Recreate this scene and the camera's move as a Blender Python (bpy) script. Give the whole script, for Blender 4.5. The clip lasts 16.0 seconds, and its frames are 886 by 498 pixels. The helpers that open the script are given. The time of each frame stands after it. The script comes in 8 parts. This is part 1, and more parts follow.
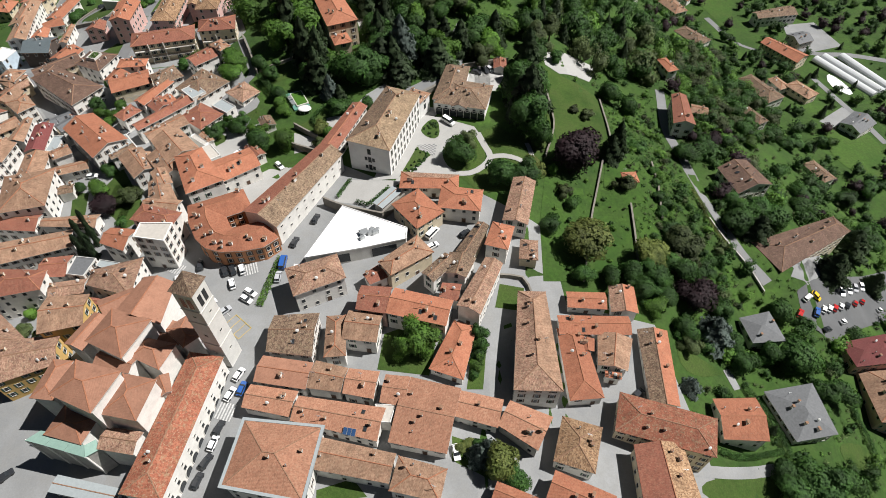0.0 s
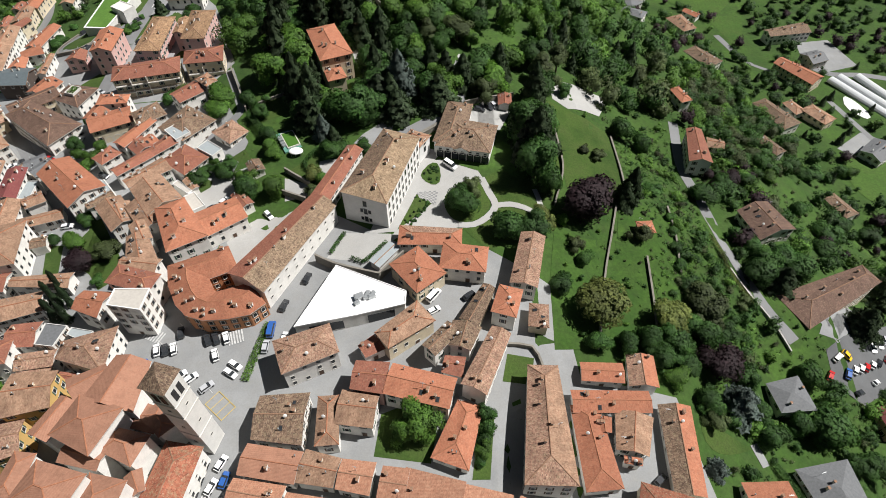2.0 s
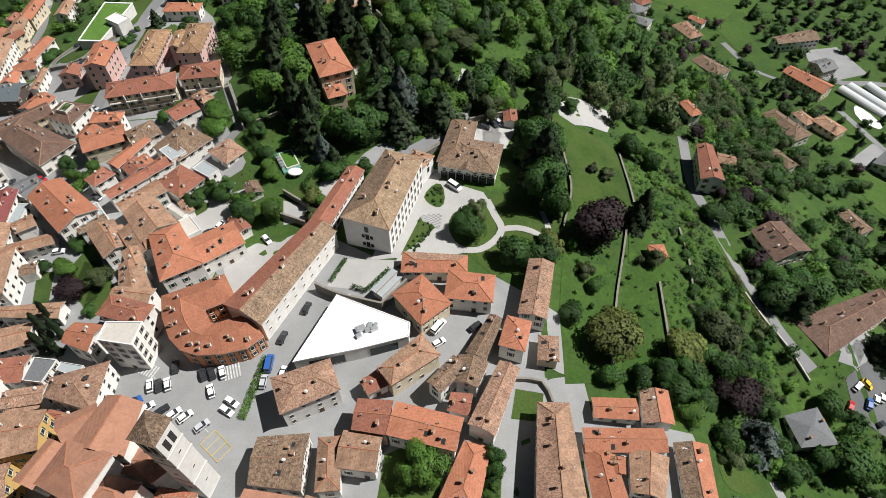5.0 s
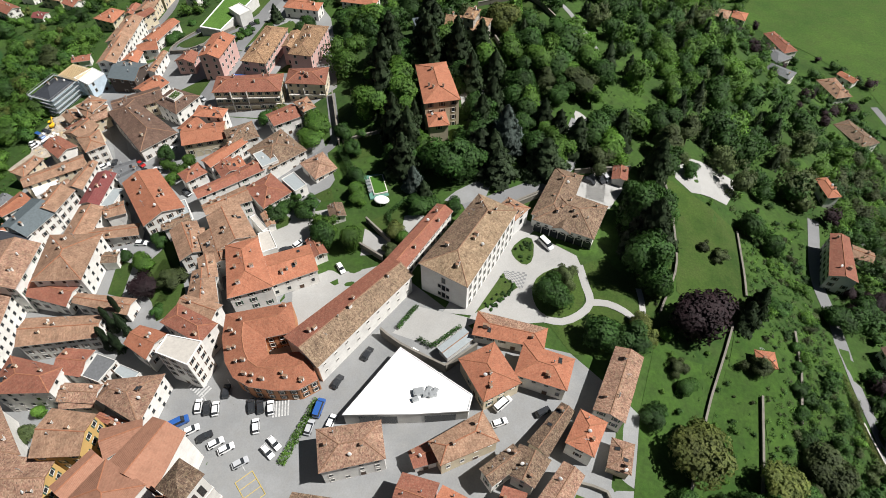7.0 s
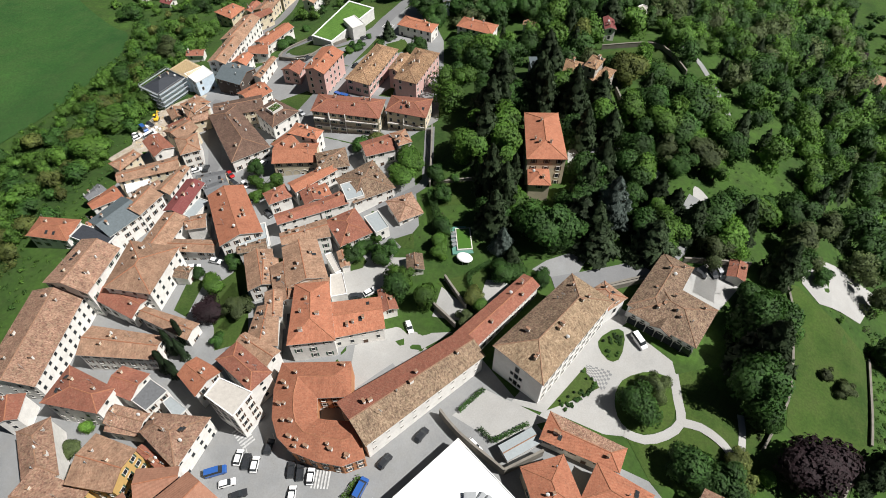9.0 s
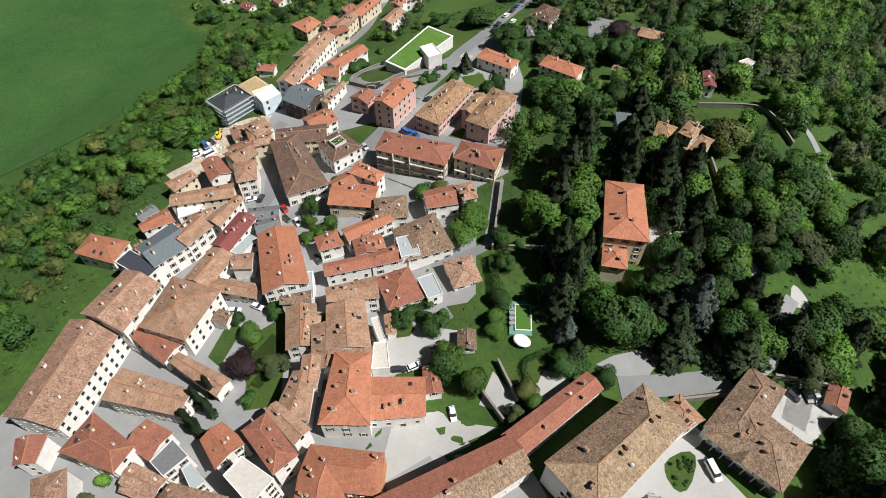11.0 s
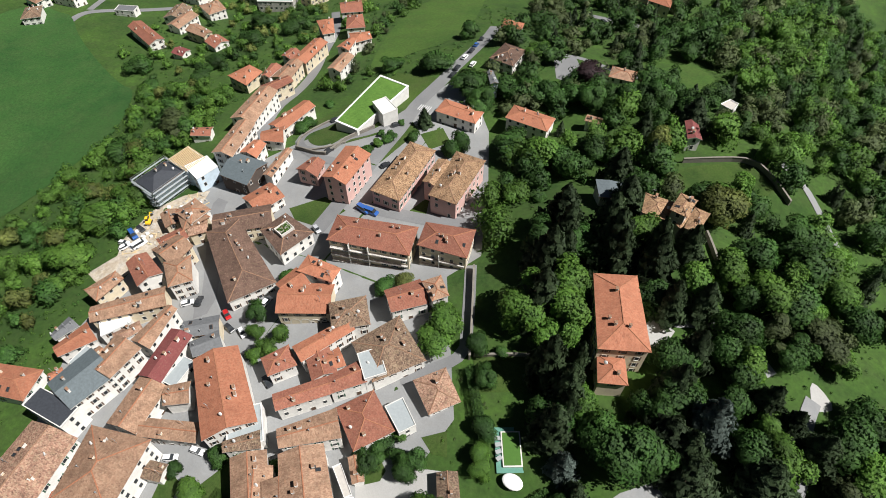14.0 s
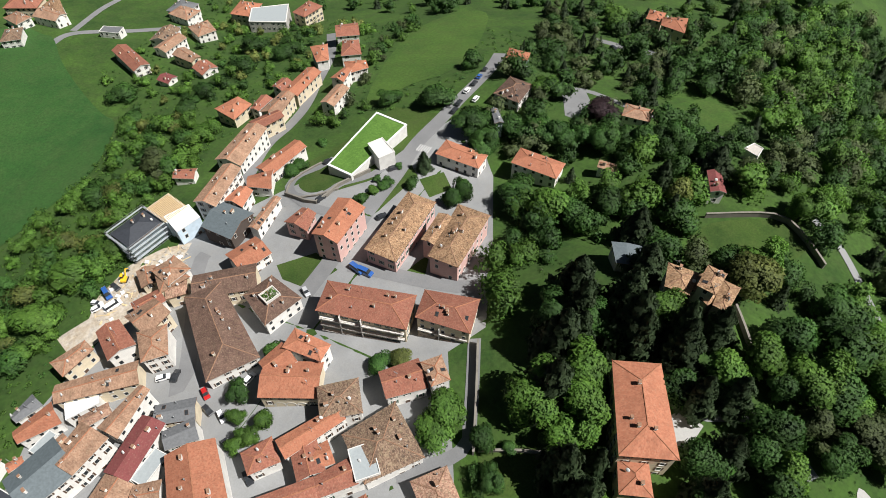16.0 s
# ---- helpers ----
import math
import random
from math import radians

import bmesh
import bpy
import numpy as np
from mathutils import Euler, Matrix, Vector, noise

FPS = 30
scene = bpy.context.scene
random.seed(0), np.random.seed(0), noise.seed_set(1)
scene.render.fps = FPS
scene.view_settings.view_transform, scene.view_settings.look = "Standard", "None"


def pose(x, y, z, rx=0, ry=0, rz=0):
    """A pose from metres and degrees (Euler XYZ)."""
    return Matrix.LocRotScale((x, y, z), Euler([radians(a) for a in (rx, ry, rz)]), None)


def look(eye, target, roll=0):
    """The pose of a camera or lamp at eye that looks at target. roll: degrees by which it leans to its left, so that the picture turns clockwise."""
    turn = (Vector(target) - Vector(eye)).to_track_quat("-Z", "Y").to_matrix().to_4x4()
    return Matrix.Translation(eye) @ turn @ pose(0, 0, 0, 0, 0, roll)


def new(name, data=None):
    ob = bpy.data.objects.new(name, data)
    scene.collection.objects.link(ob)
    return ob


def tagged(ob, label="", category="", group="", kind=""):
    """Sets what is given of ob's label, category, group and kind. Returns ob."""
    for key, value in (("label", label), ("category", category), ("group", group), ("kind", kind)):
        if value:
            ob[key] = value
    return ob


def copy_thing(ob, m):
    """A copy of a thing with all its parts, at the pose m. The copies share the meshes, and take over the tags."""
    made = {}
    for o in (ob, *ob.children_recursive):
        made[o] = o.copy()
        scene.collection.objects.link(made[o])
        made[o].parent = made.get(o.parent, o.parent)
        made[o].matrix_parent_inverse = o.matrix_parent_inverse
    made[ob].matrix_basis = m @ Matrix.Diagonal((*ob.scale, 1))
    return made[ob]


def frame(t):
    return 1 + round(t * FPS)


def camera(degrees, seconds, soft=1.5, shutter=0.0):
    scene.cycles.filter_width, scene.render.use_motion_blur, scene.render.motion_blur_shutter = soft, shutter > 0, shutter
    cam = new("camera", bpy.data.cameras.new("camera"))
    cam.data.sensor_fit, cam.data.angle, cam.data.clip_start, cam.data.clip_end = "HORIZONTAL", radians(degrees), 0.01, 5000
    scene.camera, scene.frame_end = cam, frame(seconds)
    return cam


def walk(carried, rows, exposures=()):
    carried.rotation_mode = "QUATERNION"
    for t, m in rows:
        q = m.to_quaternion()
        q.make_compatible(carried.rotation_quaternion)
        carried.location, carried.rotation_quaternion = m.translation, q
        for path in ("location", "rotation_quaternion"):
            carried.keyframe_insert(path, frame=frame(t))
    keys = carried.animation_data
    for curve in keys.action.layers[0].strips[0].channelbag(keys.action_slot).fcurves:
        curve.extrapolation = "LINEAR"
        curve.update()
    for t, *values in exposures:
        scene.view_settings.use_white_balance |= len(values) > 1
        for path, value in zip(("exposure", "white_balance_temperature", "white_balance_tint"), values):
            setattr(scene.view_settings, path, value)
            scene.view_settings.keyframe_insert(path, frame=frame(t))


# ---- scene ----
cam = camera(73.2, 16.0, 0.9)
METRES, EYE, TILT, LEAN, TURN = 170.0, 170.0, -51.35, 0.07, 0.0
ROWS = [
    (0.0, 0.0, 0.0, 0.0, 0.0, 0.0, -0.0),
    (0.5, -0.0011, 0.0237, 0.0286, -0.02, 0.0, 0.01),
    (1.0, -0.002, 0.0473, 0.0579, -0.04, -0.02, 0.01),
    (1.5, -0.0031, 0.0685, 0.0855, -0.06, -0.05, 0.08),
    (2.0, -0.0044, 0.0858, 0.1064, -0.06, -0.05, 0.17),
    (2.5, -0.0062, 0.0979, 0.1212, -0.06, -0.06, 0.25),
    (3.0, -0.0079, 0.1053, 0.1297, -0.05, -0.05, 0.32),
    (3.5, -0.0091, 0.1089, 0.1338, -0.03, -0.06, 0.35),
    (5.3, -0.012, 0.1351, 0.1646, 0.05, -0.08, 0.3),
    (5.8, -0.0146, 0.1567, 0.19, 1.85, -0.17, -2.1),
    (6.0, -0.0152, 0.1648, 0.1995, 3.34, -0.27, -4.03),
    (6.5, -0.0192, 0.1837, 0.2239, 6.49, -0.65, -7.9),
    (7.0, -0.0267, 0.2036, 0.2493, 7.68, -0.88, -9.38),
    (7.5, -0.0362, 0.2247, 0.2742, 10.26, -1.31, -12.46),
    (8.0, -0.0487, 0.2452, 0.3005, 13.29, -2.05, -15.98),
    (8.5, -0.0619, 0.2665, 0.3275, 15.53, -2.72, -18.38),
    (9.0, -0.078, 0.2872, 0.3533, 15.54, -2.73, -18.43),
    (9.5, -0.0959, 0.307, 0.3792, 17.6, -3.41, -20.74),
    (9.7, -0.1031, 0.315, 0.3896, 18.2, -3.6, -21.4),
    (11.8, -0.1895, 0.3991, 0.4966, 22.2, -5.35, -25.22),
    (12.0, -0.1968, 0.4079, 0.5066, 22.13, -5.32, -25.16),
    (12.5, -0.215, 0.4298, 0.5317, 18.77, -4.02, -21.74),
    (13.0, -0.234, 0.4507, 0.5575, 17.92, -3.78, -20.94),
    (13.5, -0.2513, 0.4725, 0.5835, 17.91, -3.81, -20.96),
    (14.0, -0.2681, 0.4948, 0.6097, 17.95, -3.86, -20.98),
    (14.5, -0.2858, 0.5171, 0.6346, 17.93, -3.85, -21.01),
    (15.0, -0.303, 0.5389, 0.6603, 17.96, -3.89, -21.01),
    (15.5, -0.3207, 0.5608, 0.6858, 17.98, -3.94, -21.01),
    (16.0, -0.338, 0.5822, 0.7123, 18.01, -4.05, -21.0),
]
walk(cam, [(t, pose(0, 0, EYE, TILT, LEAN, TURN) @ pose(METRES * x, METRES * y, METRES * z, 90 + pitch, roll, yaw)) for t, x, y, z, yaw, pitch, roll in ROWS],
     [(0.0, 0.30), (3.5, 0.32), (9.5, 0.32), (12.0, 0.38), (16.0, 0.42)])

# ---- light ----
SUN_AZIMUTH, SUN_HEIGHT = 9.0, 56.0
world = bpy.data.worlds.new("sky")
scene.world = world
world.use_nodes = True
wn = world.node_tree.nodes
sky = wn.new("ShaderNodeTexSky")
sky.sky_type, sky.sun_disc = "NISHITA", False
sky.sun_elevation, sky.sun_rotation = radians(SUN_HEIGHT), radians(90 - SUN_AZIMUTH)
world.node_tree.links.new(sky.outputs[0], wn["Background"].inputs[0])
wn["Background"].inputs[1].default_value = 0.015
lamp = bpy.data.lights.new("sun", "SUN")
lamp.energy, lamp.angle, lamp.color = 5.8, radians(0.55), (1.0, 0.975, 0.94)
sun = new("sun", lamp)
SUN_WAY = Vector((math.cos(radians(SUN_AZIMUTH)) * math.cos(radians(SUN_HEIGHT)), math.sin(radians(SUN_AZIMUTH)) * math.cos(radians(SUN_HEIGHT)), math.sin(radians(SUN_HEIGHT))))
sun.matrix_world = look(SUN_WAY * 900, (0, 0, 0))


# ---- materials ----
def shader(name, rough=0.8, metal=0.0):
    m = bpy.data.materials.new(name)
    m.use_nodes = True
    b = m.node_tree.nodes["Principled BSDF"]
    b.inputs["Roughness"].default_value, b.inputs["Metallic"].default_value = rough, metal
    b.inputs["Specular IOR Level"].default_value = 0.3
    return m, m.node_tree.nodes, m.node_tree.links, b


def ramp(n, stops):
    r = n.new("ShaderNodeValToRGB")
    while len(r.color_ramp.elements) < len(stops):
        r.color_ramp.elements.new(0.5)
    for e, (p, c) in zip(r.color_ramp.elements, stops):
        e.position, e.color = p, (*c, 1)
    return r


def mixed(n, l, kind, fac, a, b):
    m = n.new("ShaderNodeMix")
    m.data_type, m.blend_type = "RGBA", kind
    for socket, v in ((m.inputs[0], fac), (m.inputs[6], a), (m.inputs[7], b)):
        if isinstance(v, (int, float)):
            socket.default_value = v
        elif isinstance(v, tuple):
            socket.default_value = (*v, 1)
        else:
            l.new(v, socket)
    return m.outputs[2]


def noise_of(n, l, coord, scale, detail=4.0, rough=0.6):
    t = n.new("ShaderNodeTexNoise")
    t.inputs["Scale"].default_value, t.inputs["Detail"].default_value, t.inputs["Roughness"].default_value = scale, detail, rough
    l.new(coord, t.inputs["Vector"])
    return t.outputs["Fac"]


def roof_tiles(name, tint, dark, pale, lichen, speckle=0.5):
    """Clay pantiles: each tile of its own shade, courses and channels in relief, sooty and lichened patches. UV in metres."""
    m, n, l, b = shader(name, 0.85)
    uv = n.new("ShaderNodeTexCoord").outputs["UV"]
    info = n.new("ShaderNodeObjectInfo").outputs["Random"]
    grid = n.new("ShaderNodeMapping")
    grid.inputs["Scale"].default_value = (4.2, 2.6, 1)
    l.new(uv, grid.inputs[0])
    cell = n.new("ShaderNodeTexVoronoi")
    cell.inputs["Scale"].default_value, cell.inputs["Randomness"].default_value = 1.0, 0.35
    l.new(grid.outputs[0], cell.inputs["Vector"])
    shade = ramp(n, [(0.0, dark), (0.45, tint), (1.0, pale)])
    l.new(cell.outputs["Color"], shade.inputs[0])
    c = mixed(n, l, "MIX", speckle, tint, shade.outputs[0])
    big = ramp(n, [(0.38, (0.72, 0.72, 0.72)), (0.62, (1.12, 1.12, 1.12))])
    l.new(noise_of(n, l, uv, 0.35, 5.0), big.inputs[0])
    aged = 0.4 if lichen < 0.2 else 0.8
    c = mixed(n, l, "MULTIPLY", aged, c, big.outputs[0])
    patch_ = ramp(n, [(0.5, (0, 0, 0)), (0.66, (1, 1, 1))])
    l.new(noise_of(n, l, uv, 0.9, 6.0, 0.75), patch_.inputs[0])
    soft = n.new("ShaderNodeMath")
    soft.operation = "MULTIPLY"
    soft.inputs[1].default_value = lichen
    l.new(patch_.outputs[0], soft.inputs[0])
    c = mixed(n, l, "MIX", soft.outputs[0], c, (0.25, 0.205, 0.125))
    fleck = ramp(n, [(0.57, (0, 0, 0)), (0.66, (1, 1, 1))])
    l.new(noise_of(n, l, uv, 2.4, 3.0, 0.6), fleck.inputs[0])
    some = n.new("ShaderNodeMath")
    some.operation = "MULTIPLY"
    some.inputs[1].default_value = min(0.75, 0.12 + lichen)
    l.new(fleck.outputs[0], some.inputs[0])
    c = mixed(n, l, "MIX", some.outputs[0], c, (0.36, 0.27, 0.19))
    soot = ramp(n, [(0.34, (0.55, 0.52, 0.5)), (0.46, (1, 1, 1))])
    l.new(noise_of(n, l, uv, 1.7, 4.0, 0.65), soot.inputs[0])
    c = mixed(n, l, "MULTIPLY", min(0.9, 0.25 + lichen), c, soot.outputs[0])
    streak = n.new("ShaderNodeMapping")
    streak.inputs["Scale"].default_value = (1.6, 0.12, 1)
    l.new(uv, streak.inputs[0])
    dirty = ramp(n, [(0.35, (0.78, 0.76, 0.74)), (0.6, (1, 1, 1))])
    l.new(noise_of(n, l, streak.outputs[0], 1.0, 3.0), dirty.inputs[0])
    c = mixed(n, l, "MULTIPLY", aged * 0.8, c, dirty.outputs[0])
    hue = n.new("ShaderNodeHueSaturation")
    vary = n.new("ShaderNodeMapRange")
    vary.inputs[3].default_value, vary.inputs[4].default_value = 0.82, 1.12
    l.new(info, vary.inputs[0])
    l.new(vary.outputs[0], hue.inputs["Value"])
    l.new(c, hue.inputs["Color"])
    l.new(hue.outputs[0], b.inputs["Base Color"])
    wave = n.new("ShaderNodeTexWave")
    wave.inputs["Scale"].default_value, wave.inputs["Distortion"].default_value = 1.45, 0.4
    l.new(uv, wave.inputs[0])
    bump = n.new("ShaderNodeBump")
    bump.inputs["Strength"].default_value, bump.inputs["Distance"].default_value = 0.5, 0.06
    l.new(wave.outputs["Fac"], bump.inputs["Height"])
    l.new(bump.outputs[0], b.inputs["Normal"])
    return m


def plaster(name, tint, stain=0.5, rough=0.9):
    """Limewash and render: grain, faint blotches, damp at no fixed place."""
    m, n, l, b = shader(name, rough)
    at = n.new("ShaderNodeTexCoord").outputs["Object"]
    r = ramp(n, [(0.3, tuple(v * (1 - 0.35 * stain) for v in tint)), (0.6, tint)])
    l.new(noise_of(n, l, at, 0.45, 6.0), r.inputs[0])
    g = ramp(n, [(0.3, (0.9, 0.9, 0.9)), (0.7, (1, 1, 1))])
    l.new(noise_of(n, l, at, 3.5, 3.0), g.inputs[0])
    c = mixed(n, l, "MULTIPLY", 1.0, r.outputs[0], g.outputs[0])
    l.new(c, b.inputs["Base Color"])
    bump = n.new("ShaderNodeBump")
    bump.inputs["Strength"].default_value, bump.inputs["Distance"].default_value = 0.3, 0.02
    l.new(noise_of(n, l, at, 9.0, 2.0), bump.inputs["Height"])
    l.new(bump.outputs[0], b.inputs["Normal"])
    return m


SWELLS = [(-100, 250, 28, 40, -3.5), (-165, 222, 38, 42, -3.8), (-198, 298, 34, 40, -4.0), (0, 118, 30, 22, 2.0), (106, 214, 26, 32, -2.0), (130, 124, 24, 24, 4.5), (85, 62, 20, 18, 3.0), (-42, 254, 34, 28, 8.0), (-108, 300, 36, 30, -5.0), (-130, 354, 30, 24, 4.5), (-92, 187, 20, 22, -2.5), (-57, 151, 14, 12, -2.5), (108, 122, 16, 14, 1.5), (-20, 318, 34, 22, 4.0), (-70, 95, 30, 34, 1.6), (27, 78, 15, 24, -3.2), (-16, 141, 13, 13, 1.2), (50, 134, 10, 16, -2.0), (123, 112, 20, 18, -2.5), (97, 152, 10, 16, 1.8), (-163, 262, 16, 16, 2.0)]


def ground_cover(name, a, b_, c_, fine=1.4, broad=0.05, rough=0.95, bumpy=0.15, mid=0.25, grit=0.75):
    """Grass, gravel or asphalt: three shades mixed by broad, middle and fine noise in world metres."""
    m, n, l, b = shader(name, rough)
    at = n.new("ShaderNodeNewGeometry").outputs["Position"]
    r1 = ramp(n, [(0.35, a), (0.65, b_)])
    l.new(noise_of(n, l, at, broad, 5.0, 0.6), r1.inputs[0])
    k = ramp(n, [(0.42, (0, 0, 0)), (0.68, (1, 1, 1))])
    l.new(noise_of(n, l, at, mid, 6.0, 0.7), k.inputs[0])
    c = mixed(n, l, "MIX", k.outputs[0], r1.outputs[0], c_)
    f = ramp(n, [(0.3, (0.62, 0.62, 0.62)), (0.7, (1.25, 1.25, 1.25))])
    l.new(noise_of(n, l, at, fine, 4.0, 0.7), f.inputs[0])
    c = mixed(n, l, "MULTIPLY", grit, c, f.outputs[0])
    l.new(c, b.inputs["Base Color"])
    bump = n.new("ShaderNodeBump")
    bump.inputs["Strength"].default_value, bump.inputs["Distance"].default_value = 0.6, bumpy
    l.new(noise_of(n, l, at, fine * 1.5, 3.0), bump.inputs["Height"])
    l.new(bump.outputs[0], b.inputs["Normal"])
    return m


def leaves(name, dark, light):
    """Foliage: clumps and leaves of mixed shade, every tree a little different, light through the leaf."""
    m, n, l, b = shader(name, 0.6)
    at = n.new("ShaderNodeNewGeometry").outputs["Position"]
    r = ramp(n, [(0.26, dark), (0.72, light)])
    l.new(noise_of(n, l, at, 0.6, 5.0, 0.7), r.inputs[0])
    hue = n.new("ShaderNodeHueSaturation")
    vary = n.new("ShaderNodeMapRange")
    vary.inputs[3].default_value, vary.inputs[4].default_value = 0.72, 1.2
    l.new(n.new("ShaderNodeObjectInfo").outputs["Random"], vary.inputs[0])
    tone = n.new("ShaderNodeMapRange")
    tone.inputs[3].default_value, tone.inputs[4].default_value = 0.488, 0.512
    l.new(noise_of(n, l, at, 0.09, 2.0), tone.inputs[0])
    l.new(tone.outputs[0], hue.inputs["Hue"])
    patchy = n.new("ShaderNodeMapRange")
    patchy.inputs[1].default_value, patchy.inputs[2].default_value, patchy.inputs[3].default_value, patchy.inputs[4].default_value = 0.3, 0.7, 0.62, 1.5
    l.new(noise_of(n, l, at, 0.11, 2.0), patchy.inputs[0])
    both = n.new("ShaderNodeMath")
    both.operation = "MULTIPLY"
    l.new(vary.outputs[0], both.inputs[0])
    l.new(patchy.outputs[0], both.inputs[1])
    l.new(both.outputs[0], hue.inputs["Value"])
    each = n.new("ShaderNodeMapRange")
    each.inputs[3].default_value, each.inputs[4].default_value = 0.8, 1.18
    l.new(n.new("ShaderNodeNewGeometry").outputs["Random Per Island"], each.inputs[0])
    grain = ramp(n, [(0.34, (0.6, 0.62, 0.6)), (0.66, (1.22, 1.2, 1.15))])
    l.new(noise_of(n, l, at, 3.6, 4.0, 0.75), grain.inputs[0])
    l.new(mixed(n, l, "MULTIPLY", 1.0, mixed(n, l, "MULTIPLY", 1.0, r.outputs[0], grain.outputs[0]), each.outputs[0]), hue.inputs["Color"])
    l.new(hue.outputs[0], b.inputs["Base Color"])
    bump = n.new("ShaderNodeBump")
    bump.inputs["Strength"].default_value, bump.inputs["Distance"].default_value = 0.7, 0.4
    l.new(noise_of(n, l, at, 1.7, 5.0, 0.7), bump.inputs["Height"])
    l.new(bump.outputs[0], b.inputs["Normal"])
    tr = n.new("ShaderNodeBsdfTranslucent")
    l.new(hue.outputs[0], tr.inputs[0])
    add = n.new("ShaderNodeMixShader")
    add.inputs[0].default_value = 0.28
    l.new(b.outputs[0], add.inputs[1])
    l.new(tr.outputs[0], add.inputs[2])
    l.new(add.outputs[0], n["Material Output"].inputs[0])
    return m


def plain(name, tint, rough=0.6, metal=0.0, wear=0.15):
    m, n, l, b = shader(name, rough, metal)
    at = n.new("ShaderNodeTexCoord").outputs["Object"]
    r = ramp(n, [(0.3, tuple(v * (1 - wear) for v in tint)), (0.7, tint)])
    l.new(noise_of(n, l, at, 1.6, 5.0), r.inputs[0])
    l.new(r.outputs[0], b.inputs["Base Color"])
    return m


ROOF = {
    "orange": roof_tiles("tiles_orange", (0.346, 0.134, 0.077), (0.258, 0.095, 0.057), (0.416, 0.180, 0.106), 0.12, 0.7),
    "red": roof_tiles("tiles_red", (0.256, 0.096, 0.063), (0.164, 0.066, 0.048), (0.318, 0.141, 0.095), 0.15, 0.7),
    "tan": roof_tiles("tiles_tan", (0.296, 0.176, 0.115), (0.190, 0.108, 0.076), (0.384, 0.252, 0.172), 0.22, 0.8),
    "tanb": roof_tiles("tiles_buff", (0.280, 0.163, 0.090), (0.097, 0.055, 0.035), (0.444, 0.299, 0.180), 0.2, 1.0),
    "mott": roof_tiles("tiles_lichened", (0.284, 0.158, 0.111), (0.138, 0.082, 0.063), (0.420, 0.282, 0.198), 0.5, 1.0),
    # old brown roofs; also stands for shade on the villa's west slope
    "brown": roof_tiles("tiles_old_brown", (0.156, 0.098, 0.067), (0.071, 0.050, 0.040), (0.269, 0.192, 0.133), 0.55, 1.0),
    "bar": roof_tiles("tiles_barn", (0.222, 0.150, 0.100), (0.106, 0.071, 0.051), (0.376, 0.273, 0.185), 0.5, 1.0),
    "villa": roof_tiles("tiles_villa", (0.275, 0.187, 0.117), (0.145, 0.098, 0.065), (0.415, 0.315, 0.207), 0.4, 1.0),
    "dark": roof_tiles("tiles_dark_brown", (0.122, 0.073, 0.056), (0.075, 0.045, 0.037), (0.180, 0.112, 0.081), 0.2, 0.7),
    "maroon": roof_tiles("tiles_maroon", (0.164, 0.047, 0.046), (0.135, 0.039, 0.038), (0.193, 0.059, 0.055), 0.05, 0.3),
    "terra": roof_tiles("tiles_church", (0.305, 0.152, 0.100), (0.262, 0.128, 0.085), (0.340, 0.178, 0.117), 0.05, 0.5),
    "clay": roof_tiles("tiles_clay", (0.335, 0.160, 0.100), (0.232, 0.108, 0.071), (0.420, 0.232, 0.152), 0.16, 0.75),
    "rust": roof_tiles("tiles_rust_lichened", (0.290, 0.098, 0.058), (0.200, 0.072, 0.048), (0.360, 0.150, 0.090), 0.75, 0.8),
    "grey": plain("roof_grey", (0.145, 0.15, 0.157), 0.7, 0.0, 0.3),
    "bluegrey": plain("roof_blue_grey", (0.115, 0.140, 0.152), 0.6, 0.0, 0.3),
    "slate": plain("roof_membrane", (0.045, 0.05, 0.06), 0.6, 0.0, 0.3),
    "timber": plain("roof_timber", (0.55, 0.40, 0.24), 0.8, 0.0, 0.35),
    "terrace": plain("roof_terrace", (0.46, 0.43, 0.39), 0.8, 0.0, 0.2),
    "white": plain("roof_white", (0.74, 0.74, 0.73), 0.6, 0.0, 0.06),
    "concrete": plain("roof_concrete", (0.62, 0.61, 0.58), 0.8, 0.0, 0.15),
    "slab": plain("roof_slab", (0.30, 0.33, 0.34), 0.8, 0.0, 0.15),
    "turf": ground_cover("roof_turf", (0.07, 0.15, 0.025), (0.09, 0.18, 0.03), (0.06, 0.13, 0.02)),
}
WALL = {
    "white": plaster("plaster_white", (0.78, 0.76, 0.72)),
    "villa": plaster("plaster_villa", (0.80, 0.79, 0.77), 0.3),
    "cream": plaster("plaster_cream", (0.66, 0.57, 0.42)),
    "pink": plaster("plaster_pink", (0.62, 0.40, 0.36), 0.3),
    "ochre": plaster("plaster_ochre", (0.58, 0.38, 0.14), 0.3),
    "orange": plaster("plaster_orange", (0.52, 0.24, 0.12), 0.3),
    "grey": plaster("plaster_grey", (0.45, 0.43, 0.40), 0.7),
    "stone": plaster("stone_grey", (0.42, 0.39, 0.34), 0.9),
    "dark": plaster("boards_dark", (0.09, 0.07, 0.06), 0.5),
    "blue": plaster("plaster_pale_blue", (0.60, 0.68, 0.76), 0.2),
    "concrete": plaster("concrete_pale", (0.66, 0.65, 0.62), 0.4),
    "scaff": plaster("sheeting_blue_white", (0.55, 0.66, 0.75), 0.5),
}
GRASS = ground_cover("grass", (0.022, 0.054, 0.009), (0.048, 0.100, 0.015), (0.038, 0.070, 0.015), 0.7, 0.05, mid=0.18)
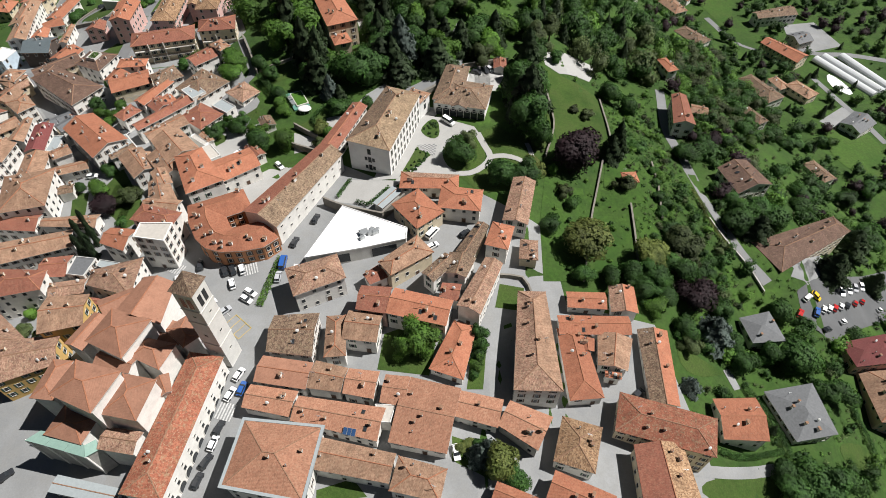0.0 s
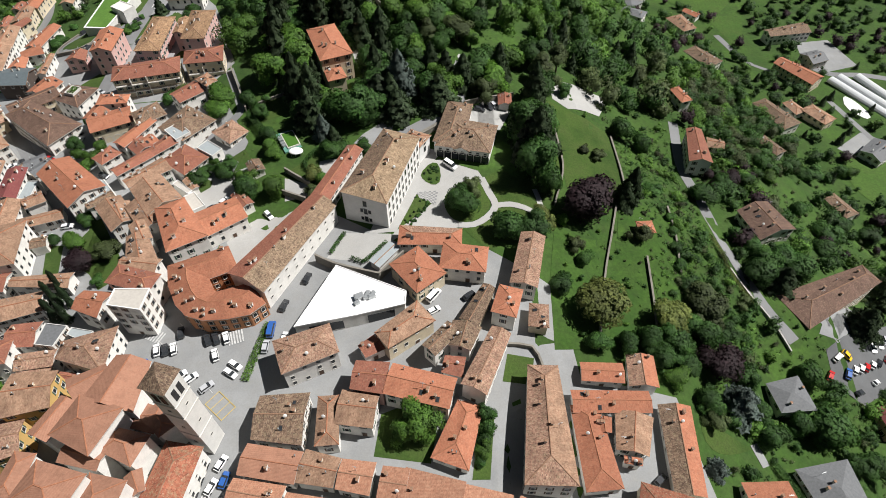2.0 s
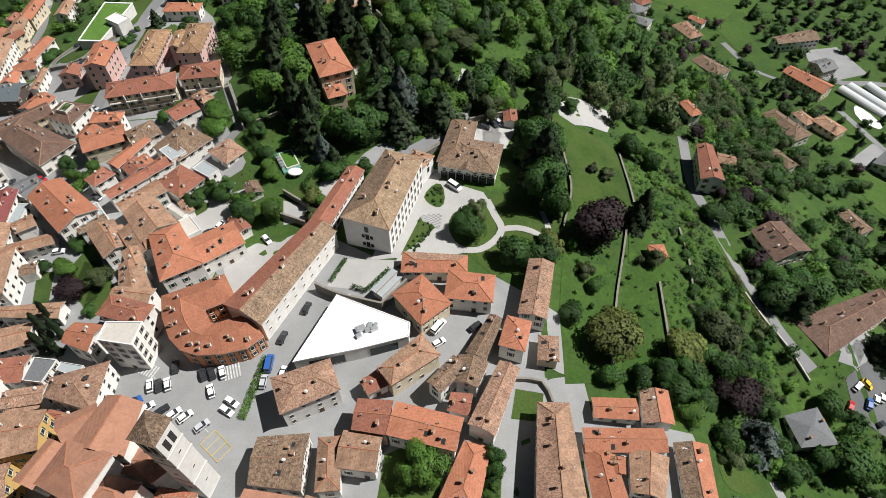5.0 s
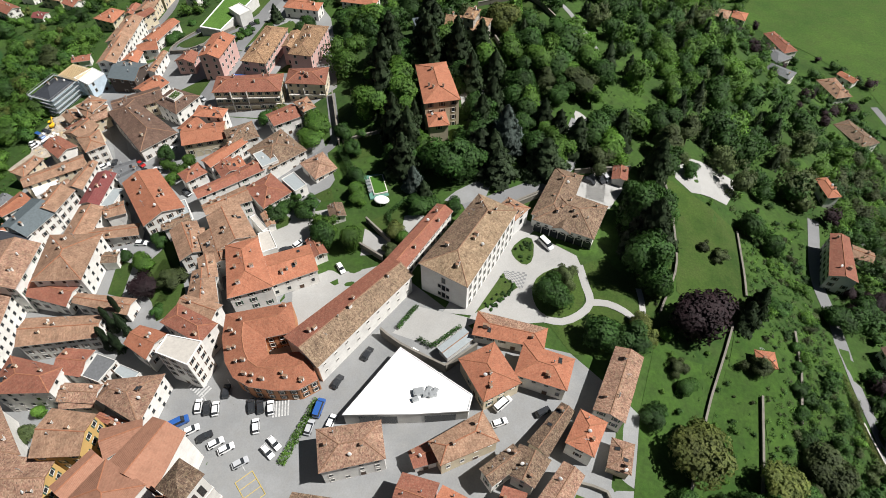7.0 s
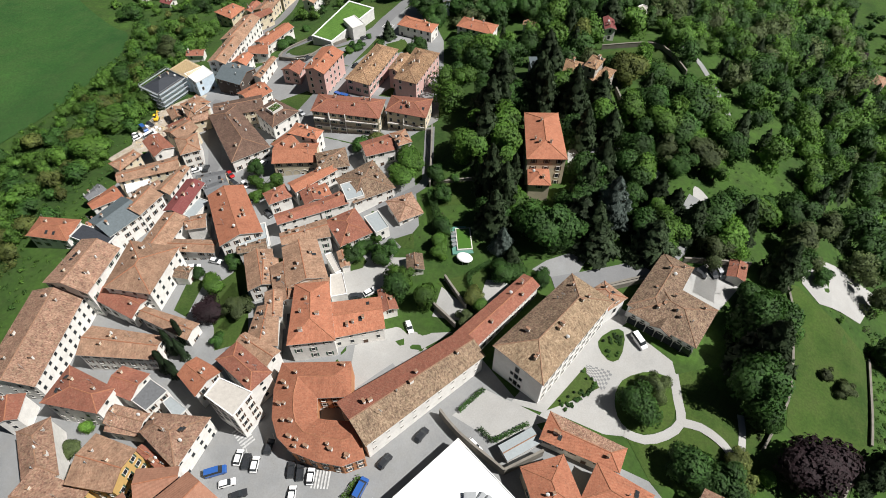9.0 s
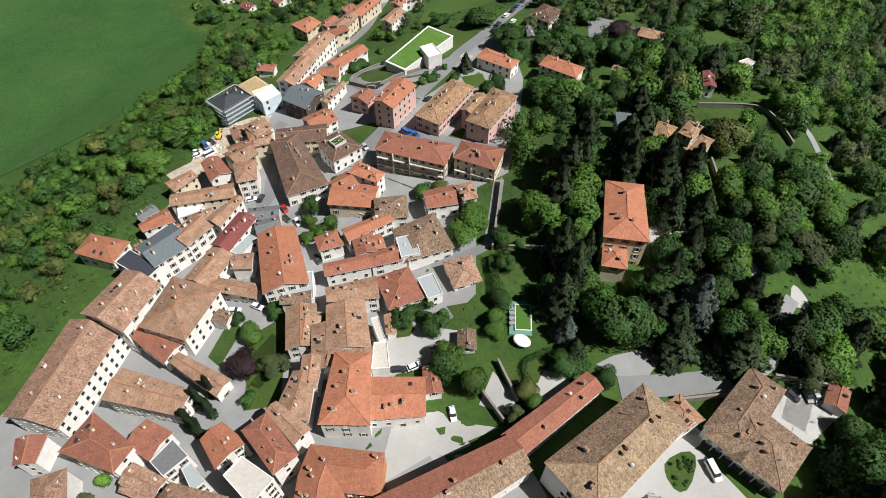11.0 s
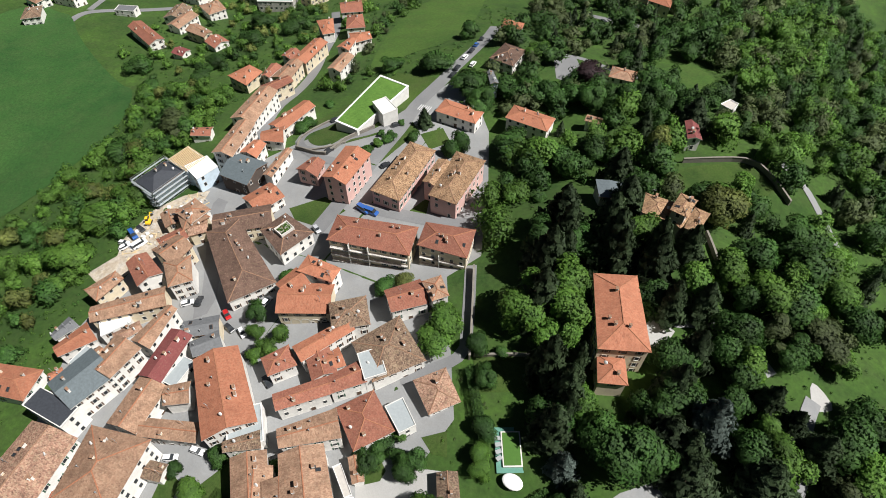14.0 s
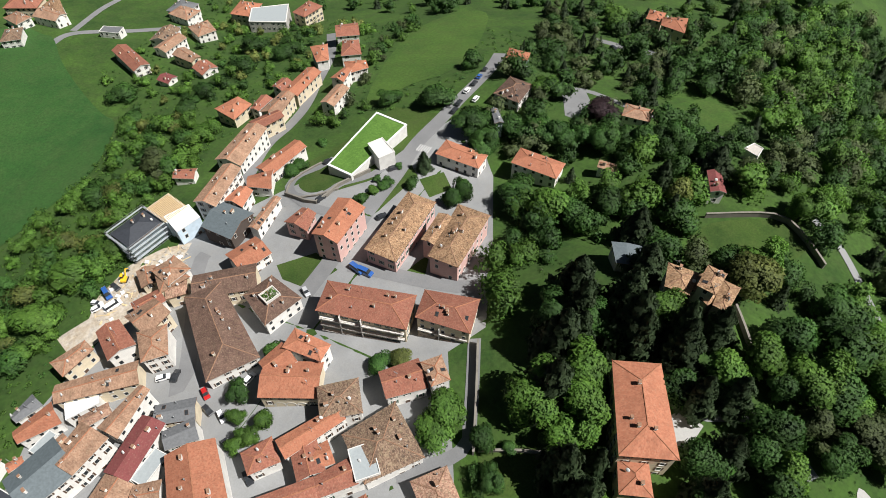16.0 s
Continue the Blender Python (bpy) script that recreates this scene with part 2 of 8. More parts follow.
LAWN = ground_cover("lawn", (0.025, 0.054, 0.008), (0.054, 0.098, 0.015), (0.047, 0.072, 0.016), 1.6, 0.06, mid=0.12)
MEADOW = ground_cover("meadow", (0.018, 0.066, 0.012), (0.034, 0.094, 0.018), (0.034, 0.080, 0.018), 0.9, 0.02, mid=0.09)
TERRACE = ground_cover("terrace_grass", (0.024, 0.062, 0.008), (0.046, 0.096, 0.014), (0.033, 0.066, 0.012), 0.9, 0.07, mid=0.2)
PASTURE = ground_cover("pasture", (0.034, 0.078, 0.012), (0.056, 0.110, 0.017), (0.050, 0.088, 0.017), 0.9, 0.03, mid=0.1)
PAVING = ground_cover("paving", (0.195, 0.20, 0.203), (0.255, 0.26, 0.262), (0.225, 0.226, 0.222), 2.5, 0.08, 0.9, 0.02, grit=0.25)
ASPHALT = ground_cover("asphalt", (0.155, 0.158, 0.162), (0.205, 0.208, 0.212), (0.175, 0.176, 0.178), 2.5, 0.08, 0.9, 0.02, grit=0.25)
TARMAC = ground_cover("fresh_tarmac", (0.085, 0.088, 0.092), (0.12, 0.123, 0.127), (0.10, 0.101, 0.103), 2.5, 0.08, 0.9, 0.02, grit=0.25)
GRAVEL = ground_cover("gravel", (0.300, 0.298, 0.288), (0.362, 0.358, 0.346), (0.328, 0.321, 0.306), 3.0, 0.1, 0.95, 0.04, grit=0.25)
SOIL = ground_cover("soil", (0.34, 0.27, 0.19), (0.42, 0.36, 0.28), (0.45, 0.41, 0.36), 0.8, 0.1)
PAINT = plain("road_paint", (0.56, 0.56, 0.55), 0.7, 0.0, 0.4)
GLASS = plain("window_glass", (0.035, 0.04, 0.045), 0.12, 0.0, 0.4)
FRAME = plain("window_surround", (0.60, 0.58, 0.54), 0.8)
SHUTTER = {"brown": plain("shutter_brown", (0.10, 0.06, 0.04), 0.7), "green": plain("shutter_green", (0.05, 0.10, 0.07), 0.7), "grey": plain("shutter_grey", (0.35, 0.36, 0.35), 0.7), "teal": plain("shutter_teal", (0.35, 0.62, 0.55), 0.7)}
RIDGE = plain("ridge_tiles", (0.37, 0.16, 0.09), 0.85, 0.0, 0.4)
RIDGE_OLD = plain("ridge_tiles_old", (0.31, 0.18, 0.115), 0.85, 0.0, 0.5)
DRYSTONE = plaster("dry_stone", (0.215, 0.198, 0.170), 0.9)
BARK = plain("bark", (0.10, 0.075, 0.05), 0.9, 0.0, 0.4)
LEAF = {
    "dec": leaves("leaves_green", (0.016, 0.046, 0.011), (0.066, 0.152, 0.030)),
    "lime": leaves("leaves_lime", (0.036, 0.094, 0.013), (0.128, 0.250, 0.040)),
    "yel": leaves("leaves_yellow_green", (0.066, 0.098, 0.024), (0.196, 0.225, 0.060)),
    "olive": leaves("leaves_olive", (0.036, 0.056, 0.021), (0.108, 0.142, 0.052)),
    "purple": leaves("leaves_purple", (0.014, 0.008, 0.011), (0.050, 0.026, 0.032)),
    "blue": leaves("needles_blue", (0.052, 0.076, 0.066), (0.155, 0.195, 0.178)),
    "con": leaves("needles_dark", (0.018, 0.036, 0.016), (0.070, 0.104, 0.048)),
    "cyp": leaves("needles_cypress", (0.014, 0.030, 0.014), (0.042, 0.068, 0.030)),
}
CAR = {k: plain("car_" + k, c, 0.25, 0.0, 0.03) for k, c in (("white", (0.80, 0.80, 0.80)), ("black", (0.03, 0.032, 0.036)), ("silver", (0.42, 0.43, 0.45)), ("blue", (0.03, 0.10, 0.33)), ("red", (0.42, 0.02, 0.02)), ("yellow", (0.75, 0.45, 0.03)))}
for m_ in CAR.values():
    m_.node_tree.nodes["Principled BSDF"].inputs["Coat Weight"].default_value = 0.6
RUBBER = plain("tyre_rubber", (0.03, 0.03, 0.03), 0.8)
METAL = plain("galvanised_metal", (0.48, 0.50, 0.51), 0.45, 0.7)
COPPER = plain("copper_green", (0.28, 0.42, 0.36), 0.6, 0.2)


# ---- building blocks ----
def smooth(a, b, v):
    s = np.clip((v - a) / (b - a), 0, 1)
    return s * s * (3 - 2 * s)


def ground(x, y):
    """Height of the ground: a town on a crest, falling to a valley on either side and to the north."""
    x, y = np.asarray(x, float), np.asarray(y, float)
    crest = np.interp(y, [-100, 60, 110, 170, 215, 260, 330, 365, 400, 480, 600, 900], [23, 26, 27.5, 29.5, 32, 31, 25, 18.5, 11, -8, -32, -60])
    edge = np.interp(y, [40, 75, 105, 150, 220, 330, 420], [8, 14, 25, 26, 4, -14, -30])
    east = np.interp(x - edge, [0, 25, 45, 75, 100, 140, 180, 260], [0, 4.5, 8.5, 24, 27, 50, 68, 76])
    west = np.interp(-x, [40, 70, 130, 165, 200, 240, 300, 400], [0, 2, 8.5, 14, 20, 31, 44, 48])
    crest = crest + sum(h * np.exp(-(((x - cx) / rx) ** 2) - ((y - cy) / ry) ** 2) for cx, cy, rx, ry, h in SWELLS)
    return np.maximum(crest - east - west, np.interp(y, [300, 500, 900], [-46, -58, -60]))


def level(x, y):
    return float(ground(x, y))


def mesh_of(name, verts, faces, mats, slots=None, uvs=None):
    me = bpy.data.meshes.new(name)
    me.from_pydata([tuple(v) for v in verts], [], faces)
    for m in mats:
        me.materials.append(m)
    if slots is not None:
        me.polygons.foreach_set("material_index", slots)
    if uvs is not None:
        layer = me.uv_layers.new(name="metres")
        layer.data.foreach_set("uv", [c for face in uvs for p in face for c in p])
    me.update()
    return me


def hung(name, me, parent, m=None, label=""):
    """A part: a mesh under a thing or under a part, at the pose m."""
    ob = new(name, me)
    ob.parent = parent
    if m is not None:
        ob.matrix_local = m
    return tagged(ob, label)


def part(name, bm, material, parent, label=""):
    me = bpy.data.meshes.new(name)
    bm.to_mesh(me)
    bm.free()
    me.materials.append(material)
    return hung(name, me, parent, None, label)


def box(bm, x0, x1, y0, y1, z0, z1, slot=0):
    v = [bm.verts.new(p) for p in ((x0, y0, z0), (x1, y0, z0), (x1, y1, z0), (x0, y1, z0), (x0, y0, z1), (x1, y0, z1), (x1, y1, z1), (x0, y1, z1))]
    for f in ((3, 2, 1, 0), (4, 5, 6, 7), (0, 1, 5, 4), (1, 2, 6, 5), (2, 3, 7, 6), (3, 0, 4, 7)):
        bm.faces.new([v[i] for i in f]).material_index = slot


def empty_at(name, x, y, z, turn=0.0):
    ob = new(name)
    ob.empty_display_size = 0.5
    ob.matrix_basis = pose(x, y, z, 0, 0, turn)
    return ob


def inside(poly, x, y):
    hit, j = False, len(poly) - 1
    for i in range(len(poly)):
        (xi, yi), (xj, yj) = poly[i], poly[j]
        if (yi > y) != (yj > y) and x < (xj - xi) * (y - yi) / (yj - yi) + xi:
            hit = not hit
        j = i
    return hit


BLOCKED = []  # outlines in which no scattered tree grows
FOOT = []  # house plans: x, y, turn, half length, half width


def patch(name, points, material, lift=0.06, step=4.0, label="", category="", clear=True, rounded=0):
    """A flat cover that follows the ground: an outline cut by a grid, so that it lies on every slope."""
    pts = [Vector((x, y)) for x, y in points]
    for _ in range(rounded):
        pts = [q for i in range(len(pts)) for q in (pts[i] * 0.75 + pts[(i + 1) % len(pts)] * 0.25, pts[i] * 0.25 + pts[(i + 1) % len(pts)] * 0.75)]
    bm = bmesh.new()
    bm.faces.new([bm.verts.new((p.x, p.y, 0)) for p in pts])
    xs, ys = [p.x for p in pts], [p.y for p in pts]
    for lo, hi, axis in ((min(xs), max(xs), (1, 0, 0)), (min(ys), max(ys), (0, 1, 0))):
        k = math.ceil(lo / step) * step
        while k < hi:
            bmesh.ops.bisect_plane(bm, geom=bm.verts[:] + bm.edges[:] + bm.faces[:], plane_co=[a * k for a in axis], plane_no=axis)
            k += step
    for v in bm.verts:
        v.co.z = level(v.co.x, v.co.y) + lift
    bmesh.ops.recalc_face_normals(bm, faces=bm.faces[:])
    if sum(f.normal.z for f in bm.faces) < 0:
        bmesh.ops.reverse_faces(bm, faces=bm.faces[:])
    me = bpy.data.meshes.new(name)
    bm.to_mesh(me)
    bm.free()
    me.materials.append(material)
    if clear:
        BLOCKED.append([(p.x, p.y) for p in pts])
    return tagged(new(name, me), label, category, "", "structure")


def eased(points, step=3.0):
    """Points along a line through the given ones, bent smoothly."""
    p = [Vector(points[0]) * 2 - Vector(points[1])] + [Vector(q) for q in points] + [Vector(points[-1]) * 2 - Vector(points[-2])]
    out = []
    for i in range(1, len(p) - 2):
        n = max(2, int((p[i + 1] - p[i]).length / step))
        for k in range(n):
            t = k / n
            out.append(0.5 * (2 * p[i] + (p[i + 1] - p[i - 1]) * t + (2 * p[i - 1] - 5 * p[i] + 4 * p[i + 1] - p[i + 2]) * t * t + (3 * p[i] - p[i - 1] - 3 * p[i + 1] + p[i + 2]) * t ** 3))
    return out + [p[-2]]


def ribbon(name, points, width, material, lift=0.12, label="", category="road"):
    """A road or path that follows the ground."""
    line = eased(points)
    verts, faces, cols = [], [], 5
    for i, q in enumerate(line):
        d = (line[min(i + 1, len(line) - 1)] - line[max(i - 1, 0)]).normalized()
        for k in range(cols):
            s = q + Vector((-d.y, d.x)) * width * (0.5 - k / (cols - 1))
            verts.append((s.x, s.y, level(s.x, s.y) + lift))
        if i:
            faces += [(i * cols + k, (i - 1) * cols + k, (i - 1) * cols + k + 1, i * cols + k + 1) for k in range(cols - 1)]
    for a, b in zip(line, line[1:]):
        d = (b - a).normalized() * 1.0
        n = Vector((-d.y, d.x)) * (width / 2 + 2)
        BLOCKED.append([tuple(a - d + n), tuple(b + d + n), tuple(b + d - n), tuple(a - d - n)])
    return tagged(new(name, mesh_of(name, verts, faces, [material])), label, category, "", "structure")


# ---- windows and chimneys, shared by the houses ----
def lattice(xs, zs, depth, slot, mats, name):
    """One connected sheet of rectangular panels, each at its own depth, joined by steps and skirted back to the wall."""
    verts, faces, slots = [], [], []
    at = {}
    for i in range(len(xs) - 1):
        for k in range(len(zs) - 1):
            d = depth[k][i]
            at[i, k] = len(verts)
            verts += [(xs[i], d, zs[k]), (xs[i + 1], d, zs[k]), (xs[i + 1], d, zs[k + 1]), (xs[i], d, zs[k + 1])]
            q = at[i, k]
            faces.append((q + 1, q, q + 3, q + 2))
            slots.append(slot[k][i])
    for (i, k), q in at.items():
        for j, a, b, c, d in (((i + 1, k), 1, 2, 3, 0), ((i, k + 1), 2, 3, 0, 1)):
            if j in at:
                r = at[j]
                faces.append((q + a, q + b, r + c, r + d))
                slots.append(1)
        for gone, a, b in (((i - 1, k), 3, 0), ((i + 1, k), 1, 2), ((i, k - 1), 0, 1), ((i, k + 1), 2, 3)):
            if gone not in at:
                n = len(verts)
                verts += [(verts[q + e][0], -0.05, verts[q + e][2]) for e in (a, b)]
                faces.append((q + a, q + b, n + 1, n))
                slots.append(slot[k][i])
    return mesh_of(name, verts, faces, mats, slots)


def window_mesh(w, h, shutter, open_):
    """A window: dark pane set back between a proud surround and a sill, with shutters folded open."""
    x = w / 2
    xs = [-x - 0.12, -x, x, x + 0.12]
    if open_:
        xs = [-x - 0.5] + xs + [x + 0.5]
    zs = [-0.15, -0.02, h, h + 0.13]
    n = len(xs) - 1
    mid = n // 2
    depth = [[0.12] * n, [0.05] * n, [0.06] * n]
    slot = [[1] * n, [1] * n, [1] * n]
    depth[1][mid], slot[1][mid] = 0.01, 0
    if open_:
        for i in (0, n - 1):
            depth[0][i] = depth[1][i] = depth[2][i] = 0.045
            slot[0][i] = slot[1][i] = slot[2][i] = 2
    return lattice(xs, zs, depth, slot, [GLASS, FRAME, shutter], "window")


WINDOW = {k: window_mesh(0.95, 1.45, SHUTTER[k], o) for k, o in (("brown", True), ("green", True), ("grey", False), ("teal", True))}
WINDOW["low"] = window_mesh(0.8, 0.6, SHUTTER["grey"], False)
WINDOW["tall"] = window_mesh(1.2, 2.3, SHUTTER["grey"], False)


def door_mesh():
    return lattice([-0.75, -0.6, 0.6, 0.75], [0, 2.3, 2.45], [[0.08, 0.02, 0.08], [0.08] * 3], [[1, 0, 1], [1] * 3], [SHUTTER["brown"], FRAME], "door")


DOOR = door_mesh()


def chimney_mesh(w, d, h, mat):
    bm = bmesh.new()
    box(bm, -w / 2, w / 2, -d / 2, d / 2, -1.4, h, 0)
    box(bm, -w / 2 - 0.08, w / 2 + 0.08, -d / 2 - 0.08, d / 2 + 0.08, h, h + 0.1, 1)
    for x in (-1, 1):
        for y in (-1, 1):
            box(bm, x * (w / 2 - 0.08) - 0.06, x * (w / 2 - 0.08) + 0.06, y * (d / 2 - 0.08) - 0.06, y * (d / 2 - 0.08) + 0.06, h + 0.1, h + 0.38, 0)
    box(bm, -w / 2 - 0.1, w / 2 + 0.1, -d / 2 - 0.1, d / 2 + 0.1, h + 0.38, h + 0.48, 2)
    me = bpy.data.meshes.new("chimney")
    bm.to_mesh(me)
    bm.free()
    for m in (mat, FRAME, RIDGE_OLD):
        me.materials.append(m)
    return me


CHIMNEY = [chimney_mesh(0.5, 0.5, 0.75, WALL["grey"]), chimney_mesh(1.0, 0.5, 0.8, WALL["white"]), chimney_mesh(0.55, 0.65, 0.7, WALL["cream"])]


def skylight_mesh():
    bm = bmesh.new()
    box(bm, -0.45, 0.45, -0.65, 0.65, -0.1, 0.10, 0)
    box(bm, -0.38, 0.38, -0.58, 0.58, 0.10, 0.125, 1)
    me = bpy.data.meshes.new("skylight")
    bm.to_mesh(me)
    bm.free()
    me.materials.append(SHUTTER["brown"])
    me.materials.append(GLASS)
    return me


SKYLIGHT = skylight_mesh()


def dish_mesh():
    """A satellite dish on a short mast."""
    bm = bmesh.new()
    bmesh.ops.create_uvsphere(bm, u_segments=12, v_segments=8, radius=0.5, matrix=Matrix.Translation((0, -0.2, 0.75)) @ Matrix.Rotation(radians(60), 4, "X") @ Matrix.Diagonal((1, 1, 0.3, 1)))
    box(bm, -0.03, 0.03, -0.03, 0.03, -0.3, 0.75)
    me = bpy.data.meshes.new("satellite_dish")
    bm.to_mesh(me)
    bm.free()
    me.materials.append(plain("dish_paint", (0.72, 0.72, 0.70), 0.5))
    return me


def vent_mesh():
    bm = bmesh.new()
    bmesh.ops.create_cone(bm, cap_ends=True, segments=10, radius1=0.11, radius2=0.11, depth=1.2, matrix=Matrix.Translation((0, 0, 0.3)))
    bmesh.ops.create_cone(bm, cap_ends=True, segments=10, radius1=0.22, radius2=0.05, depth=0.2, matrix=Matrix.Translation((0, 0, 1.0)))
    me = bpy.data.meshes.new("vent_pipe")
    bm.to_mesh(me)
    bm.free()
    me.materials.append(METAL)
    return me


def aerial_mesh():
    bm = bmesh.new()
    box(bm, -0.03, 0.03, -0.03, 0.03, -0.3, 2.6)
    for z, w in ((2.5, 0.5), (2.2, 0.7), (1.9, 0.4)):
        box(bm, -w, w, -0.02, 0.02, z, z + 0.04)
    me = bpy.data.meshes.new("aerial")
    bm.to_mesh(me)
    bm.free()
    me.materials.append(METAL)
    return me


DISH, VENT, AERIAL = dish_mesh(), vent_mesh(), aerial_mesh()
LOOK = {"orange": "bright orange tile roof", "red": "red tile roof", "tan": "pale terracotta tile roof", "tanb": "speckled buff tile roof", "mott": "lichen-mottled old tile roof", "brown": "weathered brown tile roof", "bar": "weathered buff tile roof", "villa": "weathered pale tile roof", "dark": "dark brown tile roof", "maroon": "maroon sheet roof", "terra": "smooth terracotta tile roof", "clay": "salmon clay tile roof", "rust": "rust-red tile roof with yellow lichen", "grey": "grey flat-pitched roof", "bluegrey": "blue-grey sheet roof", "slate": "dark membrane roof", "timber": "bare timber roof frame", "terrace": "pale roof terrace", "white": "white flat roof", "concrete": "concrete roof", "slab": "grey slab roof", "turf": "grass-covered flat roof"}


def facade(top, p, q, rows, count, spread_=1.0):
    """Windows in rows on a wall from p to q: rows of height and window mesh, over the middle share spread_ of its run."""
    p, q = Vector(p), Vector(q)
    d = q - p
    turn = math.degrees(math.atan2(d.y, d.x)) + 180
    for z, me in rows:
        for j in range(count):
            o = p + d * (0.5 + spread_ * ((j + 0.5) / count - 0.5))
            hung(me.name.split(".")[0], me, top, pose(o.x, o.y, z, 0, 0, turn))


def house(x, y, eaves, turn, length, w0, w1, kind, roof, wall, chimneys=2, name="house", category="house", pitch=0.36, windows=True, label="", skylights=0, back=""):
    """A house on a plan that may taper: walls, tiled roof with overhang, ridge tiles, chimneys, windows and a door.
    kind: g gable, h hipped, f flat. eaves: world height of the roof's edge; the plan is that of the roof."""
    rnd = random.Random(int(abs(x) * 131 + abs(y) * 17))
    c, s = math.cos(radians(turn)), math.sin(radians(turn))
    over = 0.0 if kind == "f" else 0.45
    plan = [(-length / 2, -w0 / 2), (length / 2, -w1 / 2), (length / 2, w1 / 2), (-length / 2, w0 / 2)]
    base = min(level(x + px * c - py * s, y + px * s + py * c) for px, py in plan) - 0.3
    FOOT.append((x, y, turn, length / 2, max(w0, w1) / 2))
    top = empty_at(name, x, y, base, turn)
    tagged(top, label or f"{'white' if wall in ('white', 'villa') else wall}-walled house with a {LOOK[roof]}", category)
    h = eaves - base
    a, b = w0 / 2, w1 / 2
    rise0, rise1 = a * pitch, b * pitch
    if kind == "h":
        run0, run1 = min(a, length * 0.46), min(b, length * 0.46)
        rise0, rise1 = run0 * pitch, run1 * pitch
        rise0 = rise1 = (rise0 + rise1) / 2
    # walls
    i = over
    wl, wa, wb = length / 2 - i, a - i, b - i
    foot = [(-wl, -wa), (wl, -wb), (wl, wb), (-wl, wa)]
    wv = [(px, py, 0) for px, py in foot] + [(px, py, h - (0.05 if over else 0.0)) for px, py in foot]
    wf = [(0, 1, 5, 4), (1, 2, 6, 5), (2, 3, 7, 6), (3, 0, 4, 7)]
    if kind == "g":
        wv += [(wl, 0, h + rise1 - 0.12), (-wl, 0, h + rise0 - 0.12)]
        wf[1], wf[3] = (1, 2, 6, 8, 5), (3, 0, 4, 9, 7)
    elif kind == "f":
        wf.append((4, 5, 6, 7))
    hung("wall", mesh_of("wall", wv, wf, [WALL[wall]]), top)
    # roof
    e = [(-length / 2, -a, h), (length / 2, -b, h), (length / 2, b, h), (-length / 2, a, h)]
    lines = []
    if kind == "f":
        bm = bmesh.new()
        rim = 0.35
        outer = [bm.verts.new((px, py, h + z)) for z in (-0.1, rim) for px, py in ((q[0] * 1.01, q[1] * 1.02) for q in plan)]
        inner = [bm.verts.new((px * 0.96, py * 0.94, h + z)) for z in (rim, 0.06) for px, py in plan]
        for k in range(4):
            n = (k + 1) % 4
            bm.faces.new((outer[k], outer[n], outer[n + 4], outer[k + 4])).material_index = 1
            bm.faces.new((outer[k + 4], outer[n + 4], inner[n], inner[k])).material_index = 1
            bm.faces.new((inner[k], inner[n], inner[n + 4], inner[k + 4])).material_index = 1
        bm.faces.new(inner[4:])
        me = bpy.data.meshes.new("roof")
        bm.to_mesh(me)
        bm.free()
        me.materials.append(ROOF[roof])
        me.materials.append(ROOF["white"] if roof in ("white", "turf", "terrace") else ROOF["concrete"])
        hung("roof", me, top, None, LOOK[roof])
    else:
        if kind == "g":
            r0, r1 = (-length / 2, 0, h + rise0), (length / 2, 0, h + rise1)
            tops = [[e[0], e[1], r1, r0], [e[2], e[3], r0, r1]]
            rim = [e[0], e[1], r1, e[2], e[3], r0]
            lines = [(r0, r1)]
        else:
            r0, r1 = (-length / 2 + run0, 0, h + rise0), (length / 2 - run1, 0, h + rise1)
            tops = [[e[0], e[1], r1, r0], [e[2], e[3], r0, r1], [e[1], e[2], r1], [e[3], e[0], r0]]
            rim = list(e)
            lines = [(r0, r1), (e[0], r0), (e[3], r0), (e[1], r1), (e[2], r1)]
        verts, faces, slots, uvs = [], [], [], []
        thick = 0.2
        for f in tops:
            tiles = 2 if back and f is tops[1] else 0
            k = len(verts)
            verts += f
            cut = [(0, 1, 2), (0, 2, 3)] if len(f) == 4 else [(0, 1, 2)]
            faces += [tuple(k + j for j in t) for t in cut]
            slots += [tiles] * len(cut)
            p0, p1 = Vector(f[0]), Vector(f[1])
            u = (p1 - p0).normalized()
            nrm = u.cross(Vector(f[2]) - p0).normalized()
            v = nrm.cross(u)
            off = rnd.random() * 50
            uvs += [[((Vector(f[j]) - p0).dot(u) + off, (Vector(f[j]) - p0).dot(v) + off) for j in t] for t in cut]
            k = len(verts)
            verts += [(q[0], q[1], q[2] - thick) for q in f]
            faces += [tuple(k + j for j in reversed(t)) for t in cut]
            slots += [1] * len(cut)
            uvs += [[(0, 0)] * 3 for t in cut]
        for p, q in zip(rim, rim[1:] + rim[:1]):
            k = len(verts)
            verts += [p, q, (q[0], q[1], q[2] - thick), (p[0], p[1], p[2] - thick)]
            faces.append((k + 3, k + 2, k + 1, k))
            slots.append(1)
            uvs.append([(0, 0)] * 4)
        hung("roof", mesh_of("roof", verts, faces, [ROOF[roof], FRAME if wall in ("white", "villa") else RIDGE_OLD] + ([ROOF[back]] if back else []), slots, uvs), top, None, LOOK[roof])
        # ridge and hip tiles
        bm = bmesh.new()
